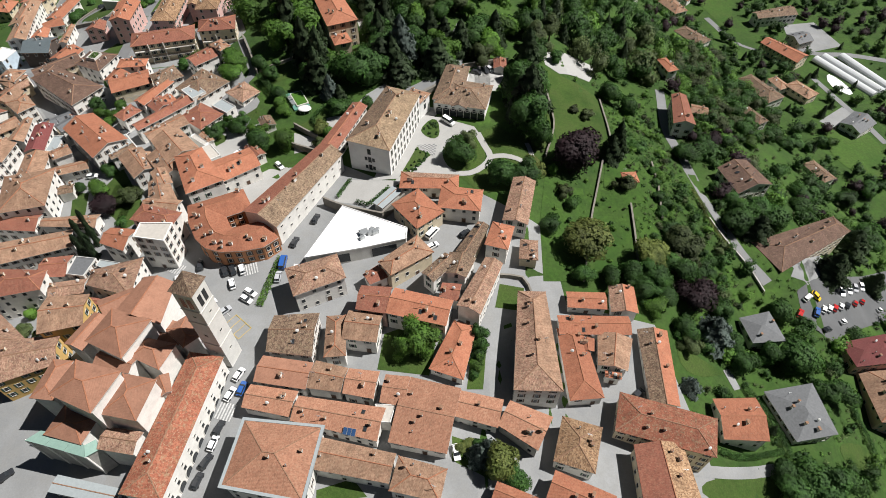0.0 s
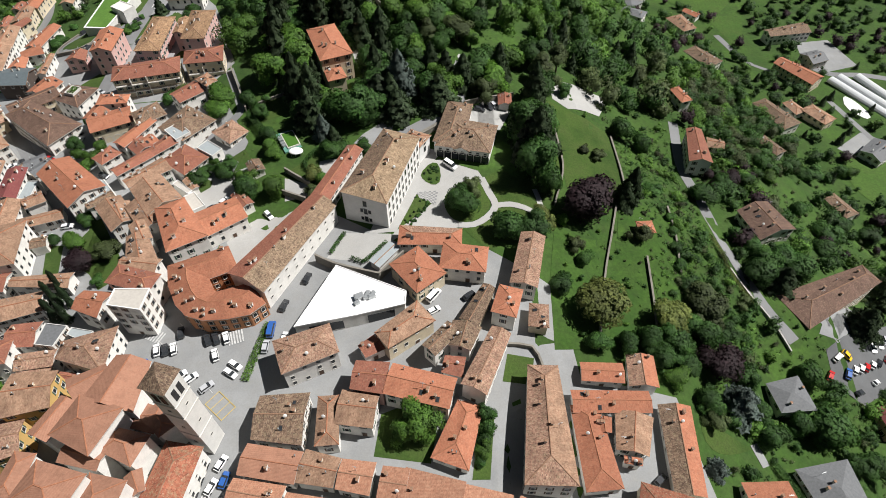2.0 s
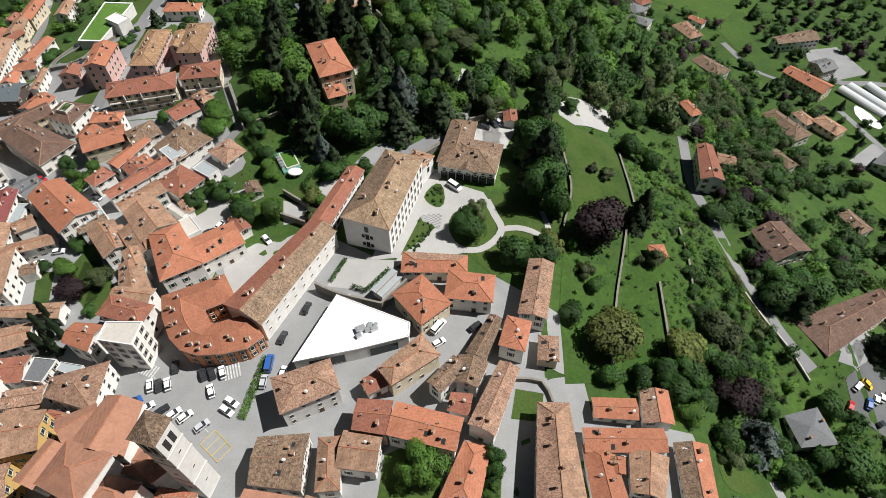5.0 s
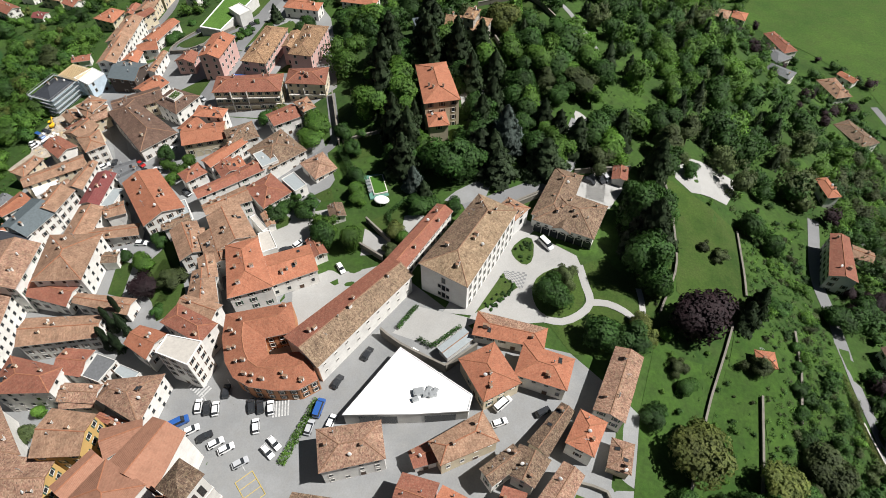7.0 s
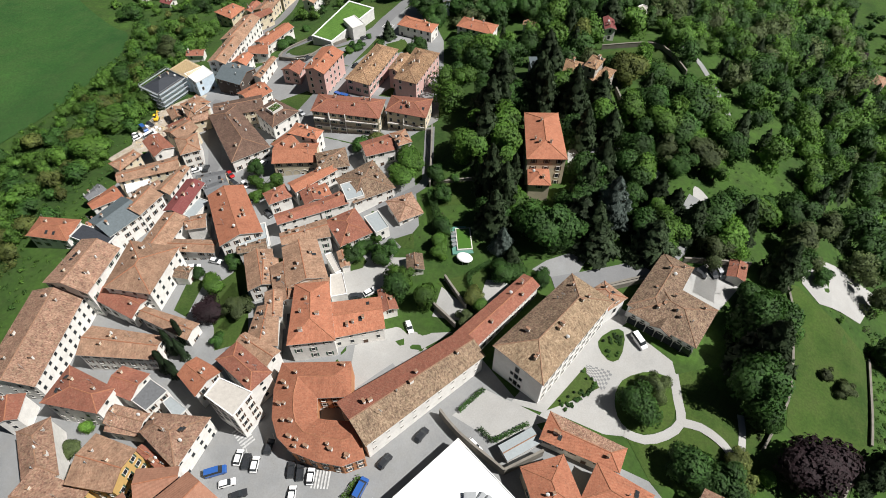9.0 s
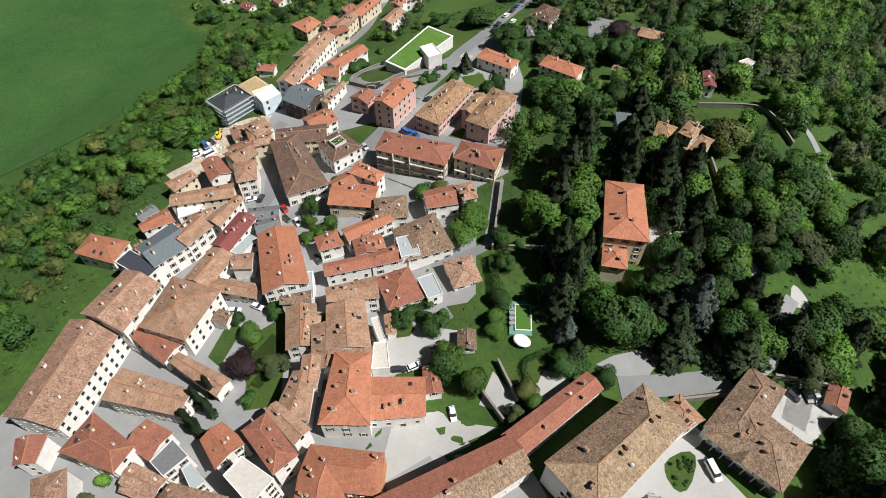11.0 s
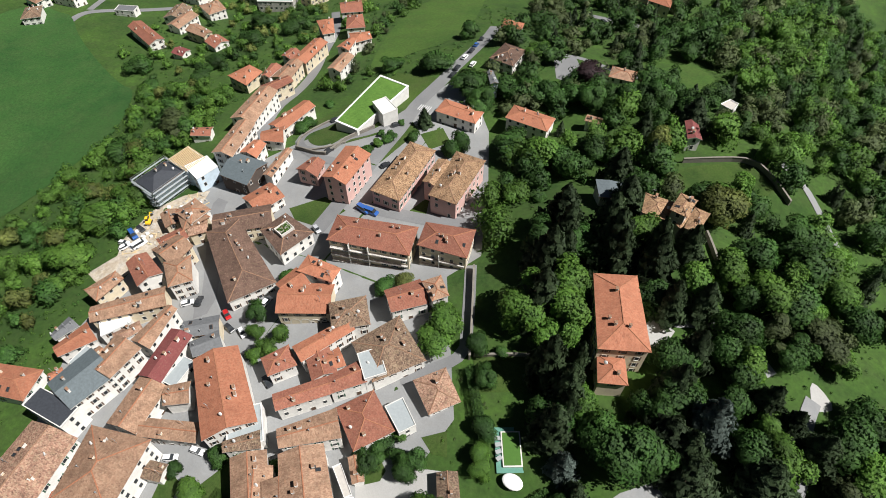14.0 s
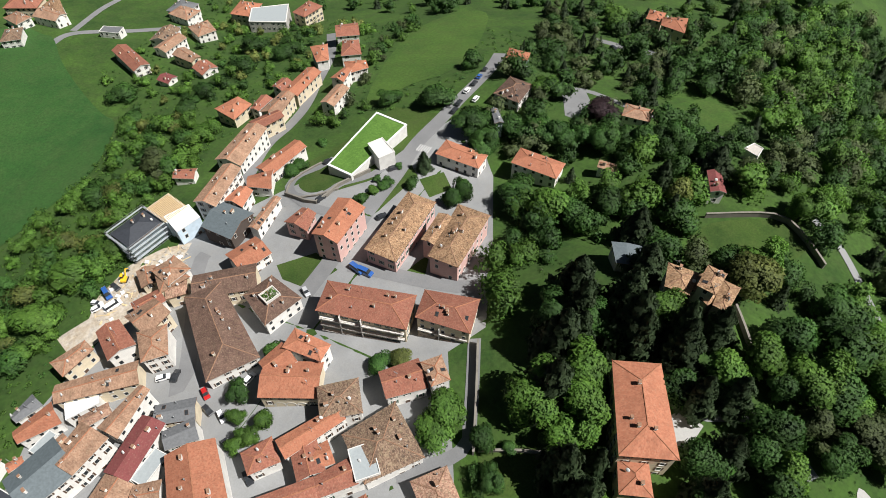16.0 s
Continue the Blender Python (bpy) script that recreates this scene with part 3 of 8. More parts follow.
        for p, q in lines:
            p, q = Vector(p), Vector(q)
            d = (q - p)
            if d.length < 0.4:
                continue
            side = Vector((-d.y, d.x, 0)).normalized() * 0.16
            up = Vector((0, 0, 0.11))
            ring = [[o + v for v in (side - up * 0.4, side * 0.5 + up, -side * 0.5 + up, -side - up * 0.4)] for o in (p, q)]
            vs = [[bm.verts.new(v) for v in r] for r in ring]
            for k in range(3):
                bm.faces.new((vs[0][k], vs[1][k], vs[1][k + 1], vs[0][k + 1]))
            bm.faces.new(vs[0])
            bm.faces.new(vs[1][::-1])
        if roof not in ("grey", "bluegrey", "slate", "maroon"):
            part("ridge_tiles", bm, RIDGE if roof in ("orange", "red", "tan", "terra") else RIDGE_OLD, top)
        else:
            bm.free()

    def roof_at(px, py):
        half = a + (b - a) * (px / length + 0.5)
        z = (half - abs(py)) * pitch
        if kind == "h":
            z = min(z, (length / 2 - abs(px)) * pitch, rise0)
        return h + max(0.0, z)

    if kind != "f":
        for k in range(chimneys):
            px = rnd.uniform(-0.40, 0.40) * length
            py = rnd.choice((-1, 1)) * rnd.uniform(0.12, 0.62) * min(a, b)
            hung("chimney", CHIMNEY[rnd.choice((0, 0, 1, 2))], top, pose(px, py, roof_at(px, py) + 0.1, 0, 0, rnd.choice((0, 90))))
        small = random.Random(int(abs(x) * 57 + abs(y) * 91))
        for k, me in enumerate((DISH, VENT, AERIAL, VENT)):
            if chimneys and small.random() < 0.5:
                px, py = small.uniform(-0.42, 0.42) * length, small.choice((-1, 1)) * small.uniform(0.1, 0.75) * min(a, b)
                hung(me.name.split(".")[0], me, top, pose(px, py, roof_at(px, py) + 0.1, 0, 0, -turn + small.uniform(-20, 20)))
        for k in range(skylights):
            px = rnd.uniform(-0.38, 0.38) * length
            sgn = rnd.choice((-1, 1))
            py = sgn * rnd.uniform(0.35, 0.65) * min(a, b)
            hung("skylight", SKYLIGHT, top, pose(px, py, roof_at(px, py) + 0.04, -sgn * math.degrees(math.atan(pitch)), 0, 0))
    # windows and a door
    if windows and h > 2.6:
        storeys = max(1, int((h + 0.4) / 3.0))
        style = rnd.choice(("brown", "brown", "green", "grey", "grey")) if wall not in ("villa", "stone") else "tall" if wall == "villa" else "grey"
        door_done = False
        for k in range(4):
            p, q = Vector(foot[k]), Vector(foot[(k + 1) % 4])
            d = q - p
            run = d.length
            d.normalize()
            n = Vector((d.y, -d.x))
            facing = n.x * s + n.y * c
            if facing > 0.35 or run < 3.2:
                continue
            count = max(1, int((run - 1.0) / 2.7))
            for level_ in range(storeys):
                z = h - storeys * 3.0 + level_ * 3.0 + 1.05 + (0.25 if h - storeys * 3.0 > 0.5 else 0)
                if z < 0.5 or z + 1.6 > h:
                    if z + 1.6 > h:
                        continue
                    z = 0.9
                for j in range(count):
                    if rnd.random() < 0.12:
                        continue
                    o = p + d * (run * (j + 0.5) / count)
                    m = pose(o.x, o.y, z, 0, 0, math.degrees(math.atan2(d.y, d.x)) + 180)
                    if level_ == 0 and not door_done and j == count // 2:
                        door_done = True
                        m.translation.z = 0.3
                        hung("door", DOOR, top, m)
                        continue
                    hung("window", WINDOW["low"] if level_ == storeys - 1 and storeys > 2 and style == "tall" else WINDOW[style], top, m)
    return top


# ---- trees ----
def crown_points(kind, rng, count):
    """Centres, outward ways and sizes of the leaf clumps of a crown one metre in radius and two metres high, from z = 0."""
    if kind in ("con", "cyp"):
        z = rng.random(count) ** (1.35 if kind == "con" else 1.0)
        wide = (1 - z) ** (0.8 if kind == "con" else 0.45) + 0.05
        tier = 0.78 + 0.22 * np.sin(z * (34 if kind == "con" else 9) + rng.random() * 6)
        ang = rng.random(count) * 2 * np.pi
        lob = 1 + (0.22 if kind == "con" else 0.08) * np.sin(ang * 5 + z * 9)
        r = wide * tier * lob * (0.62 + 0.38 * rng.random(count))
        at = np.stack([r * np.cos(ang), r * np.sin(ang), 0.06 + 1.94 * z], 1)
        out = np.stack([np.cos(ang), np.sin(ang), 0.45 + 0 * ang], 1)
        size = (0.13 if kind == "con" else 0.14) * (0.6 + 0.8 * rng.random(count)) * (0.65 + 0.5 * wide)
        return at, out, size * 0.64, None
    lobes = rng.normal(size=(11, 3)) * (0.42, 0.42, 0.34)
    lobes[:, 2] += 1.0
    lobes[:, :2] *= 0.62 if kind == "purple" else 0.88
    lobes[0] = (0, 0, 1.05)
    rad = 0.34 + 0.26 * rng.random(11)
    rad[0] = 0.84 if kind == "purple" else 0.70
    pick = rng.choice(11, count, p=rad ** 2 / (rad ** 2).sum())
    way = rng.normal(size=(count, 3))
    way /= np.linalg.norm(way, axis=1)[:, None]
    way[:, 2] = np.where(way[:, 2] < -0.35, -way[:, 2], way[:, 2])
    at = lobes[pick] + way * (rad[pick] * (0.70 + 0.36 * rng.random(count)))[:, None]
    out = way * 0.55 + (at - (0, 0, 0.85)) * 0.75
    return at, out, 0.060 * (0.5 + 0.9 * rng.random(count)), np.column_stack([lobes, rad])


def ico(fine):
    bm = bmesh.new()
    bmesh.ops.create_icosphere(bm, subdivisions=fine, radius=1)
    v = np.array([[p.co[:] for p in f.verts] for f in bm.faces])
    bm.free()
    return v.reshape(-1, 3)


BALL = {1: ico(1), 2: ico(2)}


def crown_heart(lobes, fine, rng):
    """The dense inner boughs of a broad crown: knobbly lobes under the leaf tufts."""
    out = []
    for x, y, z, r in lobes:
        v = BALL[fine]
        w = rng.random() * 6
        knob = 0.66 + 0.10 * np.sin(v[:, 0] * 7 + w) * np.sin(v[:, 1] * 7 + w) + 0.08 * np.sin(v[:, 2] * 9 + w)
        out.append(np.concatenate([v * (r * knob)[:, None] + (x, y, z), v + rng.normal(size=v.shape) * 0.12], 1))
    return np.concatenate(out)


def leaf_cards(at, out, size, rng):
    """Leaf tufts: each a three-cornered blade facing roughly outward."""
    n = len(at)
    way = out + rng.normal(size=(n, 3)) * 0.6
    way /= np.linalg.norm(way, axis=1)[:, None]
    side = np.cross(way, rng.normal(size=(n, 3)))
    side /= np.linalg.norm(side, axis=1)[:, None]
    up = np.cross(way, side)
    s = size[:, None]
    v = np.stack([at - side * s - up * s * 0.6, at + side * s - up * s * 0.6, at + up * s * 1.1 + way * s * 0.3], 1)
    soft = out / np.linalg.norm(out, axis=1)[:, None] * 0.9 + way * 0.35 + (0, 0, 0.15)
    return np.concatenate([v.reshape(-1, 3), np.repeat(soft, 3, 0)], 1)


def tufts_mesh(name, both, mat):
    """A mesh of blades, shaded by the crown's rounding rather than blade by blade."""
    v, soft = np.ascontiguousarray(both[:, :3]), both[:, 3:]
    me = bpy.data.meshes.new(name)
    n = len(v) // 3
    me.vertices.add(len(v))
    me.vertices.foreach_set("co", v.astype(np.float32).ravel())
    me.loops.add(len(v))
    me.loops.foreach_set("vertex_index", np.arange(len(v), dtype=np.int32))
    me.polygons.add(n)
    me.polygons.foreach_set("loop_start", np.arange(0, len(v), 3, dtype=np.int32))
    me.materials.append(mat)
    me.update(calc_edges=True)
    me.polygons.foreach_set("use_smooth", np.ones(n, dtype=bool))
    me.normals_split_custom_set_from_vertices(soft / np.linalg.norm(soft, axis=1)[:, None])
    return me


def trunk_mesh(rng):
    """A tapered trunk with five limbs, for a tree two metres high and one in radius."""
    bm = bmesh.new()

    def limb(p, q, r0, r1):
        p, q = Vector(p), Vector(q)
        turn = (q - p).to_track_quat("Z", "Y").to_matrix()
        rings = [[bm.verts.new(o + turn @ Vector((r * math.cos(k * math.tau / 6), r * math.sin(k * math.tau / 6), 0))) for k in range(6)] for o, r in ((p, r0), (p.lerp(q, 0.5), (r0 + r1) * 0.52), (q, r1))]
        for a, b in zip(rings, rings[1:]):
            for k in range(6):
                bm.faces.new((a[k], a[(k + 1) % 6], b[(k + 1) % 6], b[k]))

    limb((0, 0, -0.1), (0, 0, 1.2), 0.085, 0.04)
    for k in range(5):
        w = k * 1.26 + rng.random()
        limb((0, 0, 0.4 + 0.12 * k), (0.5 * math.cos(w), 0.5 * math.sin(w), 0.85 + 0.14 * k), 0.035, 0.012)
    me = bpy.data.meshes.new("trunk")
    bm.to_mesh(me)
    bm.free()
    me.materials.append(BARK)
    return me


TREE_WORDS = {"dec": "broadleaf tree with a dense green crown", "lime": "broadleaf tree in bright fresh green leaf", "yel": "broadleaf tree with yellow-green leaves", "olive": "sparse shrubby tree with dull olive leaves", "purple": "copper beech with dark purple leaves", "blue": "blue-grey conifer with drooping needles", "con": "tall dark green conifer", "cyp": "slim dark cypress"}
rng_t = np.random.default_rng(5)
TREES = {}
for kind_ in TREE_WORDS:
    TREES[kind_] = []
    for variant in range(3 if kind_ in ("dec", "con", "lime") else 2):
        proto = tagged(empty_at("tree", 0, 0, -400 - 30 * len(TREES)), TREE_WORDS[kind_] + " standing in the ground", "tree", "trees of the town and park")
        shape = "con" if kind_ in ("con", "blue") else kind_
        at_, out_, size_, lobes_ = crown_points(shape, rng_t, 4600 if shape == "con" else 4400 if kind_ != "cyp" else 1500)
        soup = leaf_cards(at_, out_, size_, rng_t)
        if lobes_ is not None:
            soup = np.concatenate([soup, crown_heart(lobes_, 1, rng_t)])
        hung("trunk", trunk_mesh(rng_t), proto)
        hung("crown", tufts_mesh("crown", soup, LEAF[kind_]), proto)
        TREES[kind_].append(proto)
PLANTED = []


def tree(kind, x, y, height, radius):
    """A tree of that kind, height and crown radius, on the ground."""
    k = len(PLANTED)
    for px, py, pr in PLANTED:
        if math.hypot(px - x, py - y) < 0.55 * min(pr, radius):
            return
    PLANTED.append((x, y, radius))
    m = pose(x, y, level(x, y) - 0.1, 0, 0, (k * 77) % 360) @ Matrix.Diagonal((radius, radius, height / 2, 1))
    copy_thing(TREES[kind][k % len(TREES[kind])], m)


def free(x, y, gap):
    for px, py, turn, hl, hw in FOOT:
        dx, dy = x - px, y - py
        if abs(dx) + abs(dy) > 80:
            continue
        c, s = math.cos(radians(turn)), math.sin(radians(turn))
        if abs(dx * c + dy * s) < hl + gap and abs(-dx * s + dy * c) < hw + gap:
            return False
    return not any(min(p[0] for p in poly) < x < max(p[0] for p in poly) and inside(poly, x, y) for poly in BLOCKED)


def scattered(outline, spacing, seed):
    rnd = random.Random(seed)
    xs, ys = [p[0] for p in outline], [p[1] for p in outline]
    out = []
    y = min(ys)
    while y < max(ys):
        x = min(xs)
        while x < max(xs):
            px, py = x + rnd.uniform(-0.5, 0.5) * spacing, y + rnd.uniform(-0.5, 0.5) * spacing
            if inside(outline, px, py) and free(px, py, 2.2):
                out.append((px, py))
            x += spacing
        y += spacing
    return out


def woods(name, outline, spacing, mix, heights, seed, label, fine=1, wide=1.0):
    """Far woods and scrub: many trees as one mass, each with its own crown of leaf tufts."""
    rnd, rng = random.Random(seed), np.random.default_rng(seed)
    spots = scattered(outline, spacing, seed)
    by_kind = {}
    for x, y in spots:
        if any(math.hypot(px - x, py - y) < 0.7 * pr for px, py, pr in PLANTED):
            continue
        kind = rnd.choice(mix)
        h = rnd.uniform(*heights)
        r = h * (0.32 if kind == "con" else rnd.uniform(0.42, 0.62) * (wide if fine else 1.7))
        at, out, size, lobes = crown_points("con" if kind in ("con", "blue") else kind, rng, 30 if fine == 0 else 900 if kind == "con" else 1000 if fine == 2 else 420)
        soup = leaf_cards(at, out, size * (3.4 if fine == 0 else 1.25 if kind == "con" else 1.15 if fine == 2 else 1.35), rng)
        if lobes is not None and fine:
            soup = np.concatenate([soup, crown_heart(lobes[:6], 1, rng)])
        soup[:, :3] = soup[:, :3] * (r, r, h / 2) + (x, y, level(x, y) - 0.15 * h)
        by_kind.setdefault(kind, []).append(soup)
    for kind, parts in by_kind.items():
        tagged(new(name, tufts_mesh(name, np.concatenate(parts), LEAF[kind])), label, "woods", "", "stuff")


# ---- cars ----
def car_meshes(length, width, height, van):
    """Body with wheel arches' line, glass band, bumpers: lofted along the car; x is forward."""
    hl, w = length / 2, width / 2
    low, belt = 0.28, height * (0.62 if not van else 0.58)
    prof = [(-hl, low + 0.1, belt * 0.9), (-hl * 0.96, low, belt), (-hl * 0.5, low, belt + 0.02), (hl * 0.35, low, belt), (hl * 0.9, low, belt * 0.82), (hl, low + 0.1, belt * 0.62)]
    if van:
        prof[-2], prof[-1] = (hl * 0.92, low, belt * 0.9), (hl, low + 0.1, belt * 0.7)
    bm = bmesh.new()
    rings = []
    for x, z0, z1 in prof:
        k = 0.92 if abs(x) > hl * 0.95 else 1.0
        rings.append([bm.verts.new(p) for p in ((x, -w * k, z0), (x, -w * k, (z0 + z1) / 2), (x, -w * k * 0.93, z1), (x, w * k * 0.93, z1), (x, w * k, (z0 + z1) / 2), (x, w * k, z0))])
    for a, b in zip(rings, rings[1:]):
        for k in range(6):
            bm.faces.new((a[k], b[k], b[(k + 1) % 6], a[(k + 1) % 6]))
    bm.faces.new(rings[0])
    bm.faces.new(rings[-1][::-1])
    # roof panel
    back, front = (-hl * 0.72, hl * 0.18) if not van else (-hl * 0.94, hl * 0.42)
    v = [bm.verts.new(p) for z in (height - 0.06, height) for p in ((back, -w * 0.74, z), (front, -w * 0.74, z), (front, w * 0.74, z), (back, w * 0.74, z))]
    for f in ((0, 1, 5, 4), (1, 2, 6, 5), (2, 3, 7, 6), (3, 0, 4, 7), (4, 5, 6, 7)):
        bm.faces.new([v[i] for i in f])
    bmesh.ops.recalc_face_normals(bm, faces=bm.faces[:])
    gl = bmesh.new()
    b0, f0 = (-hl * 0.92, hl * 0.5) if not van else (-hl * 0.95, hl * 0.66)
    lo = [gl.verts.new(p) for p in ((b0, -w * 0.9, belt - 0.01), (f0, -w * 0.9, belt - 0.01), (f0, w * 0.9, belt - 0.01), (b0, w * 0.9, belt - 0.01))]
    hi = [gl.verts.new(p) for p in ((back, -w * 0.73, height - 0.05), (front, -w * 0.73, height - 0.05), (front, w * 0.73, height - 0.05), (back, w * 0.73, height - 0.05))]
    for k in range(4):
        gl.faces.new((lo[k], lo[(k + 1) % 4], hi[(k + 1) % 4], hi[k]))
    out = []
    for b, nm in ((bm, "body"), (gl, "glass")):
        me = bpy.data.meshes.new(nm)
        b.to_mesh(me)
        b.free()
        out.append(me)
    wh = bmesh.new()
    bmesh.ops.create_cone(wh, cap_ends=True, segments=14, radius1=0.32, radius2=0.32, depth=0.22, matrix=pose(0, 0, 0, 90))
    me = bpy.data.meshes.new("wheel")
    wh.to_mesh(me)
    wh.free()
    me.materials.append(RUBBER)
    return out + [me]


CAR_SHAPES = {"car": car_meshes(4.05, 1.68, 1.45, False), "van": car_meshes(5.1, 1.95, 2.15, True)}
CAR_MADE = {}


def car(colour, x, y, turn):
    """A parked car or van."""
    van = "van" in colour
    paint = colour.replace("van", "") if van else colour
    dims = (5.1, 1.95) if van else (4.25, 1.76)
    dx, dy = math.cos(radians(turn)), math.sin(radians(turn))
    slope = math.degrees(math.atan((level(x + 2 * dx, y + 2 * dy) - level(x - 2 * dx, y - 2 * dy)) / 4))
    m = pose(x, y, level(x, y) + 0.15, 0, 0, turn) @ pose(0, 0, 0, 0, -slope, 0)
    if colour in CAR_MADE:
        return copy_thing(CAR_MADE[colour], m)
    body, glass, wheel = CAR_SHAPES["van" if van else "car"]
    top = empty_at("van" if van else "car", 0, 0, 0)
    tagged(top, f"{paint} {'van' if van else 'car'} parked on the paved ground", "van" if van else "car", "parked vehicles")
    b = body.copy()
    b.materials.append(CAR[paint])
    hung("body", b, top)
    g = glass if len(glass.materials) else glass
    if not len(g.materials):
        g.materials.append(GLASS)
    hung("glass", g, top)
    for sx in (-0.31, 0.31):
        for sy in (-1, 1):
            hung("wheel", wheel, top, pose(dims[0] * sx, sy * (dims[1] / 2 - 0.12), 0.32))
    top.matrix_basis = m
    CAR_MADE[colour] = top
    return top


def garden_wall(points, height, thick=0.45, material=None, name="garden_wall", label="old grey stone garden wall"):
    """A free-standing wall with a coping, stepping with the ground."""
    bm = bmesh.new()
    line = eased(points, 4.0)
    for lo, hi, t in ((-0.4, height, thick / 2), (height, height + 0.12, thick / 2 + 0.07)):
        rows = []
        for i, q in enumerate(line):
            d = (line[min(i + 1, len(line) - 1)] - line[max(i - 1, 0)]).normalized()
            n = Vector((-d.y, d.x)) * t
            z = level(q.x, q.y)
            rows.append([bm.verts.new((p.x, p.y, z + k)) for p, k in ((q - n, lo), (q - n, hi), (q + n, hi), (q + n, lo))])
        for a, b in zip(rows, rows[1:]):
            for k in range(4):
                bm.faces.new((a[k], b[k], b[(k + 1) % 4], a[(k + 1) % 4]))
        bm.faces.new(rows[0])
        bm.faces.new(rows[-1][::-1])
    bmesh.ops.recalc_face_normals(bm, faces=bm.faces[:])
    me = bpy.data.meshes.new(name)
    bm.to_mesh(me)
    bm.free()
    me.materials.append(material or DRYSTONE)
    return tagged(new(name, me), label, "wall", "", "structure")


def hedge(points, width, height, kind="dec", label="clipped dense green garden hedge"):
    """A hedge: tufts filling a long box along a line."""
    rng = np.random.default_rng(int(abs(points[0][0]) * 10))
    at, line = [], eased(points, 1.5)
    for a, b in zip(line, line[1:]):
        n = int(60 * (b - a).length * (width + height * 0.6) * 0.6) + 6
        t = rng.random(n)[:, None]
        d = (b - a).normalized()
        p = np.array(a) + t * np.array(b - a) + (rng.random(n)[:, None] - 0.5) * width * np.array((-d.y, d.x))
        z = height * np.maximum(rng.random(n), 0.35 * rng.random(n) + 0.65 * (rng.random(n) > 0.4))
        at.append(np.column_stack([p, z + ground(p[:, 0], p[:, 1])]))
    at = np.concatenate(at)
    out = rng.normal(size=at.shape) * 0.6 + (0, 0, 0.6)
    tagged(new("hedge", tufts_mesh("hedge", leaf_cards(at, out, 0.17 * (0.6 + 0.6 * rng.random(len(at))), rng), LEAF[kind])), label, "hedge")


# ---- the ground ----
def spread(lo, hi, fine_lo, fine_hi, fine, coarse):
    a = np.arange(fine_lo, fine_hi + 0.1, fine)
    out = list(a)
    k, s = fine_hi, fine
    while k < hi:
        s = min(s * 1.35, coarse)
        k += s
        out.append(k)
    k, s = fine_lo, fine
    while k > lo:
        s = min(s * 1.35, coarse)
        k -= s
        out.insert(0, k)
    return np.array(out)


gx, gy = spread(-1500, 1500, -440, 280, 5.0, 120), spread(-900, 1900, 0, 470, 5.0, 120)
GX, GY = np.meshgrid(gx, gy)
GZ = ground(GX, GY)
far_ = smooth(430, 700, np.hypot(GX + 60, GY - 200))
GZ = GZ + far_ * np.array([[4 * noise.noise((x * 0.004, y * 0.004, 0)) for x in gx] for y in gy])
nx = len(gx)
me_ = mesh_of("ground", np.stack([GX, GY, GZ], -1).reshape(-1, 3), [(j * nx + i, j * nx + i + 1, (j + 1) * nx + i + 1, (j + 1) * nx + i) for j in range(len(gy) - 1) for i in range(nx - 1)], [GRASS])
me_.polygons.foreach_set("use_smooth", [True] * len(me_.polygons))
tagged(new("ground", me_), "green hillside with rough grass between the houses", "ground", "", "structure")


# ---- town ground, gardens, roads ----
TOWN = [(-165, 20), (75, 20), (70, 58), (62, 92), (36, 96), (32, 122), (12, 136), (-14, 137), (-38, 152), (-60, 138), (-76, 150), (-70, 186), (-92, 225), (-86, 236), (-98, 268), (-112, 300), (-136, 330), (-150, 300), (-176, 262), (-196, 232), (-190, 190), (-188, 165), (-168, 130), (-165, 95)]
patch("pavement", TOWN, PAVING, 0.05, 4.0, "pale grey paved streets and yards of the old town", "pavement")
patch("lawn", [(-16.4, 84.3), (-10.2, 86.8), (-2.0, 82.9), (-3.8, 72.1), (-17.6, 73.8)], LAWN, 0.1, 3.0, "mown green lawn of a garden", "lawn", rounded=0, clear=False)
patch("lawn", [(16.4, 101.0), (23.6, 100.1), (22.2, 92.9), (14.7, 93.4)], LAWN, 0.1, 3.0, "mown green lawn of a garden", "lawn", rounded=0, clear=False)
patch("lawn", [(8.2, 83.2), (12.0, 83.5), (10.3, 68.6), (6.0, 68.4)], LAWN, 0.1, 3.0, "mown green lawn of a garden", "lawn", rounded=0, clear=False)
patch("lawn", [(-128.7, 144.7), (-122.7, 144.0), (-119.7, 131.7), (-125.0, 132.3)], LAWN, 0.1, 3.0, "mown green lawn of a garden", "lawn", rounded=0, clear=False)
patch("lawn", [(-114.6, 138.1), (-117.6, 159.9), (-96.9, 131.4), (-104.3, 125.5)], LAWN, 0.1, 3.0, "mown green lawn of a garden", "lawn", rounded=0, clear=False)
patch("lawn", [(-29.8, 43.1), (-21.5, 45.7), (-17.8, 41.6), (-29.5, 40.3)], LAWN, 0.1, 3.0, "mown green lawn of a garden", "lawn", rounded=0, clear=False)
patch("lawn", [(2.1, 56.0), (13.1, 52.5), (11.3, 45.5), (2.0, 50.0)], LAWN, 0.1, 3.0, "mown green lawn of a garden", "lawn", rounded=0, clear=False)
patch("lawn", [(-157.0, 232.2), (-147.4, 241.0), (-136.5, 237.4), (-140.9, 227.7), (-151.3, 228.1)], LAWN, 0.1, 3.0, "mown green lawn of a garden", "lawn", rounded=0, clear=False)
patch("lawn", [(-115.0, 251.7), (-113.5, 254.4), (-109.9, 244.2), (-117.6, 242.4)], LAWN, 0.1, 3.0, "mown green lawn of a garden", "lawn", rounded=0, clear=False)
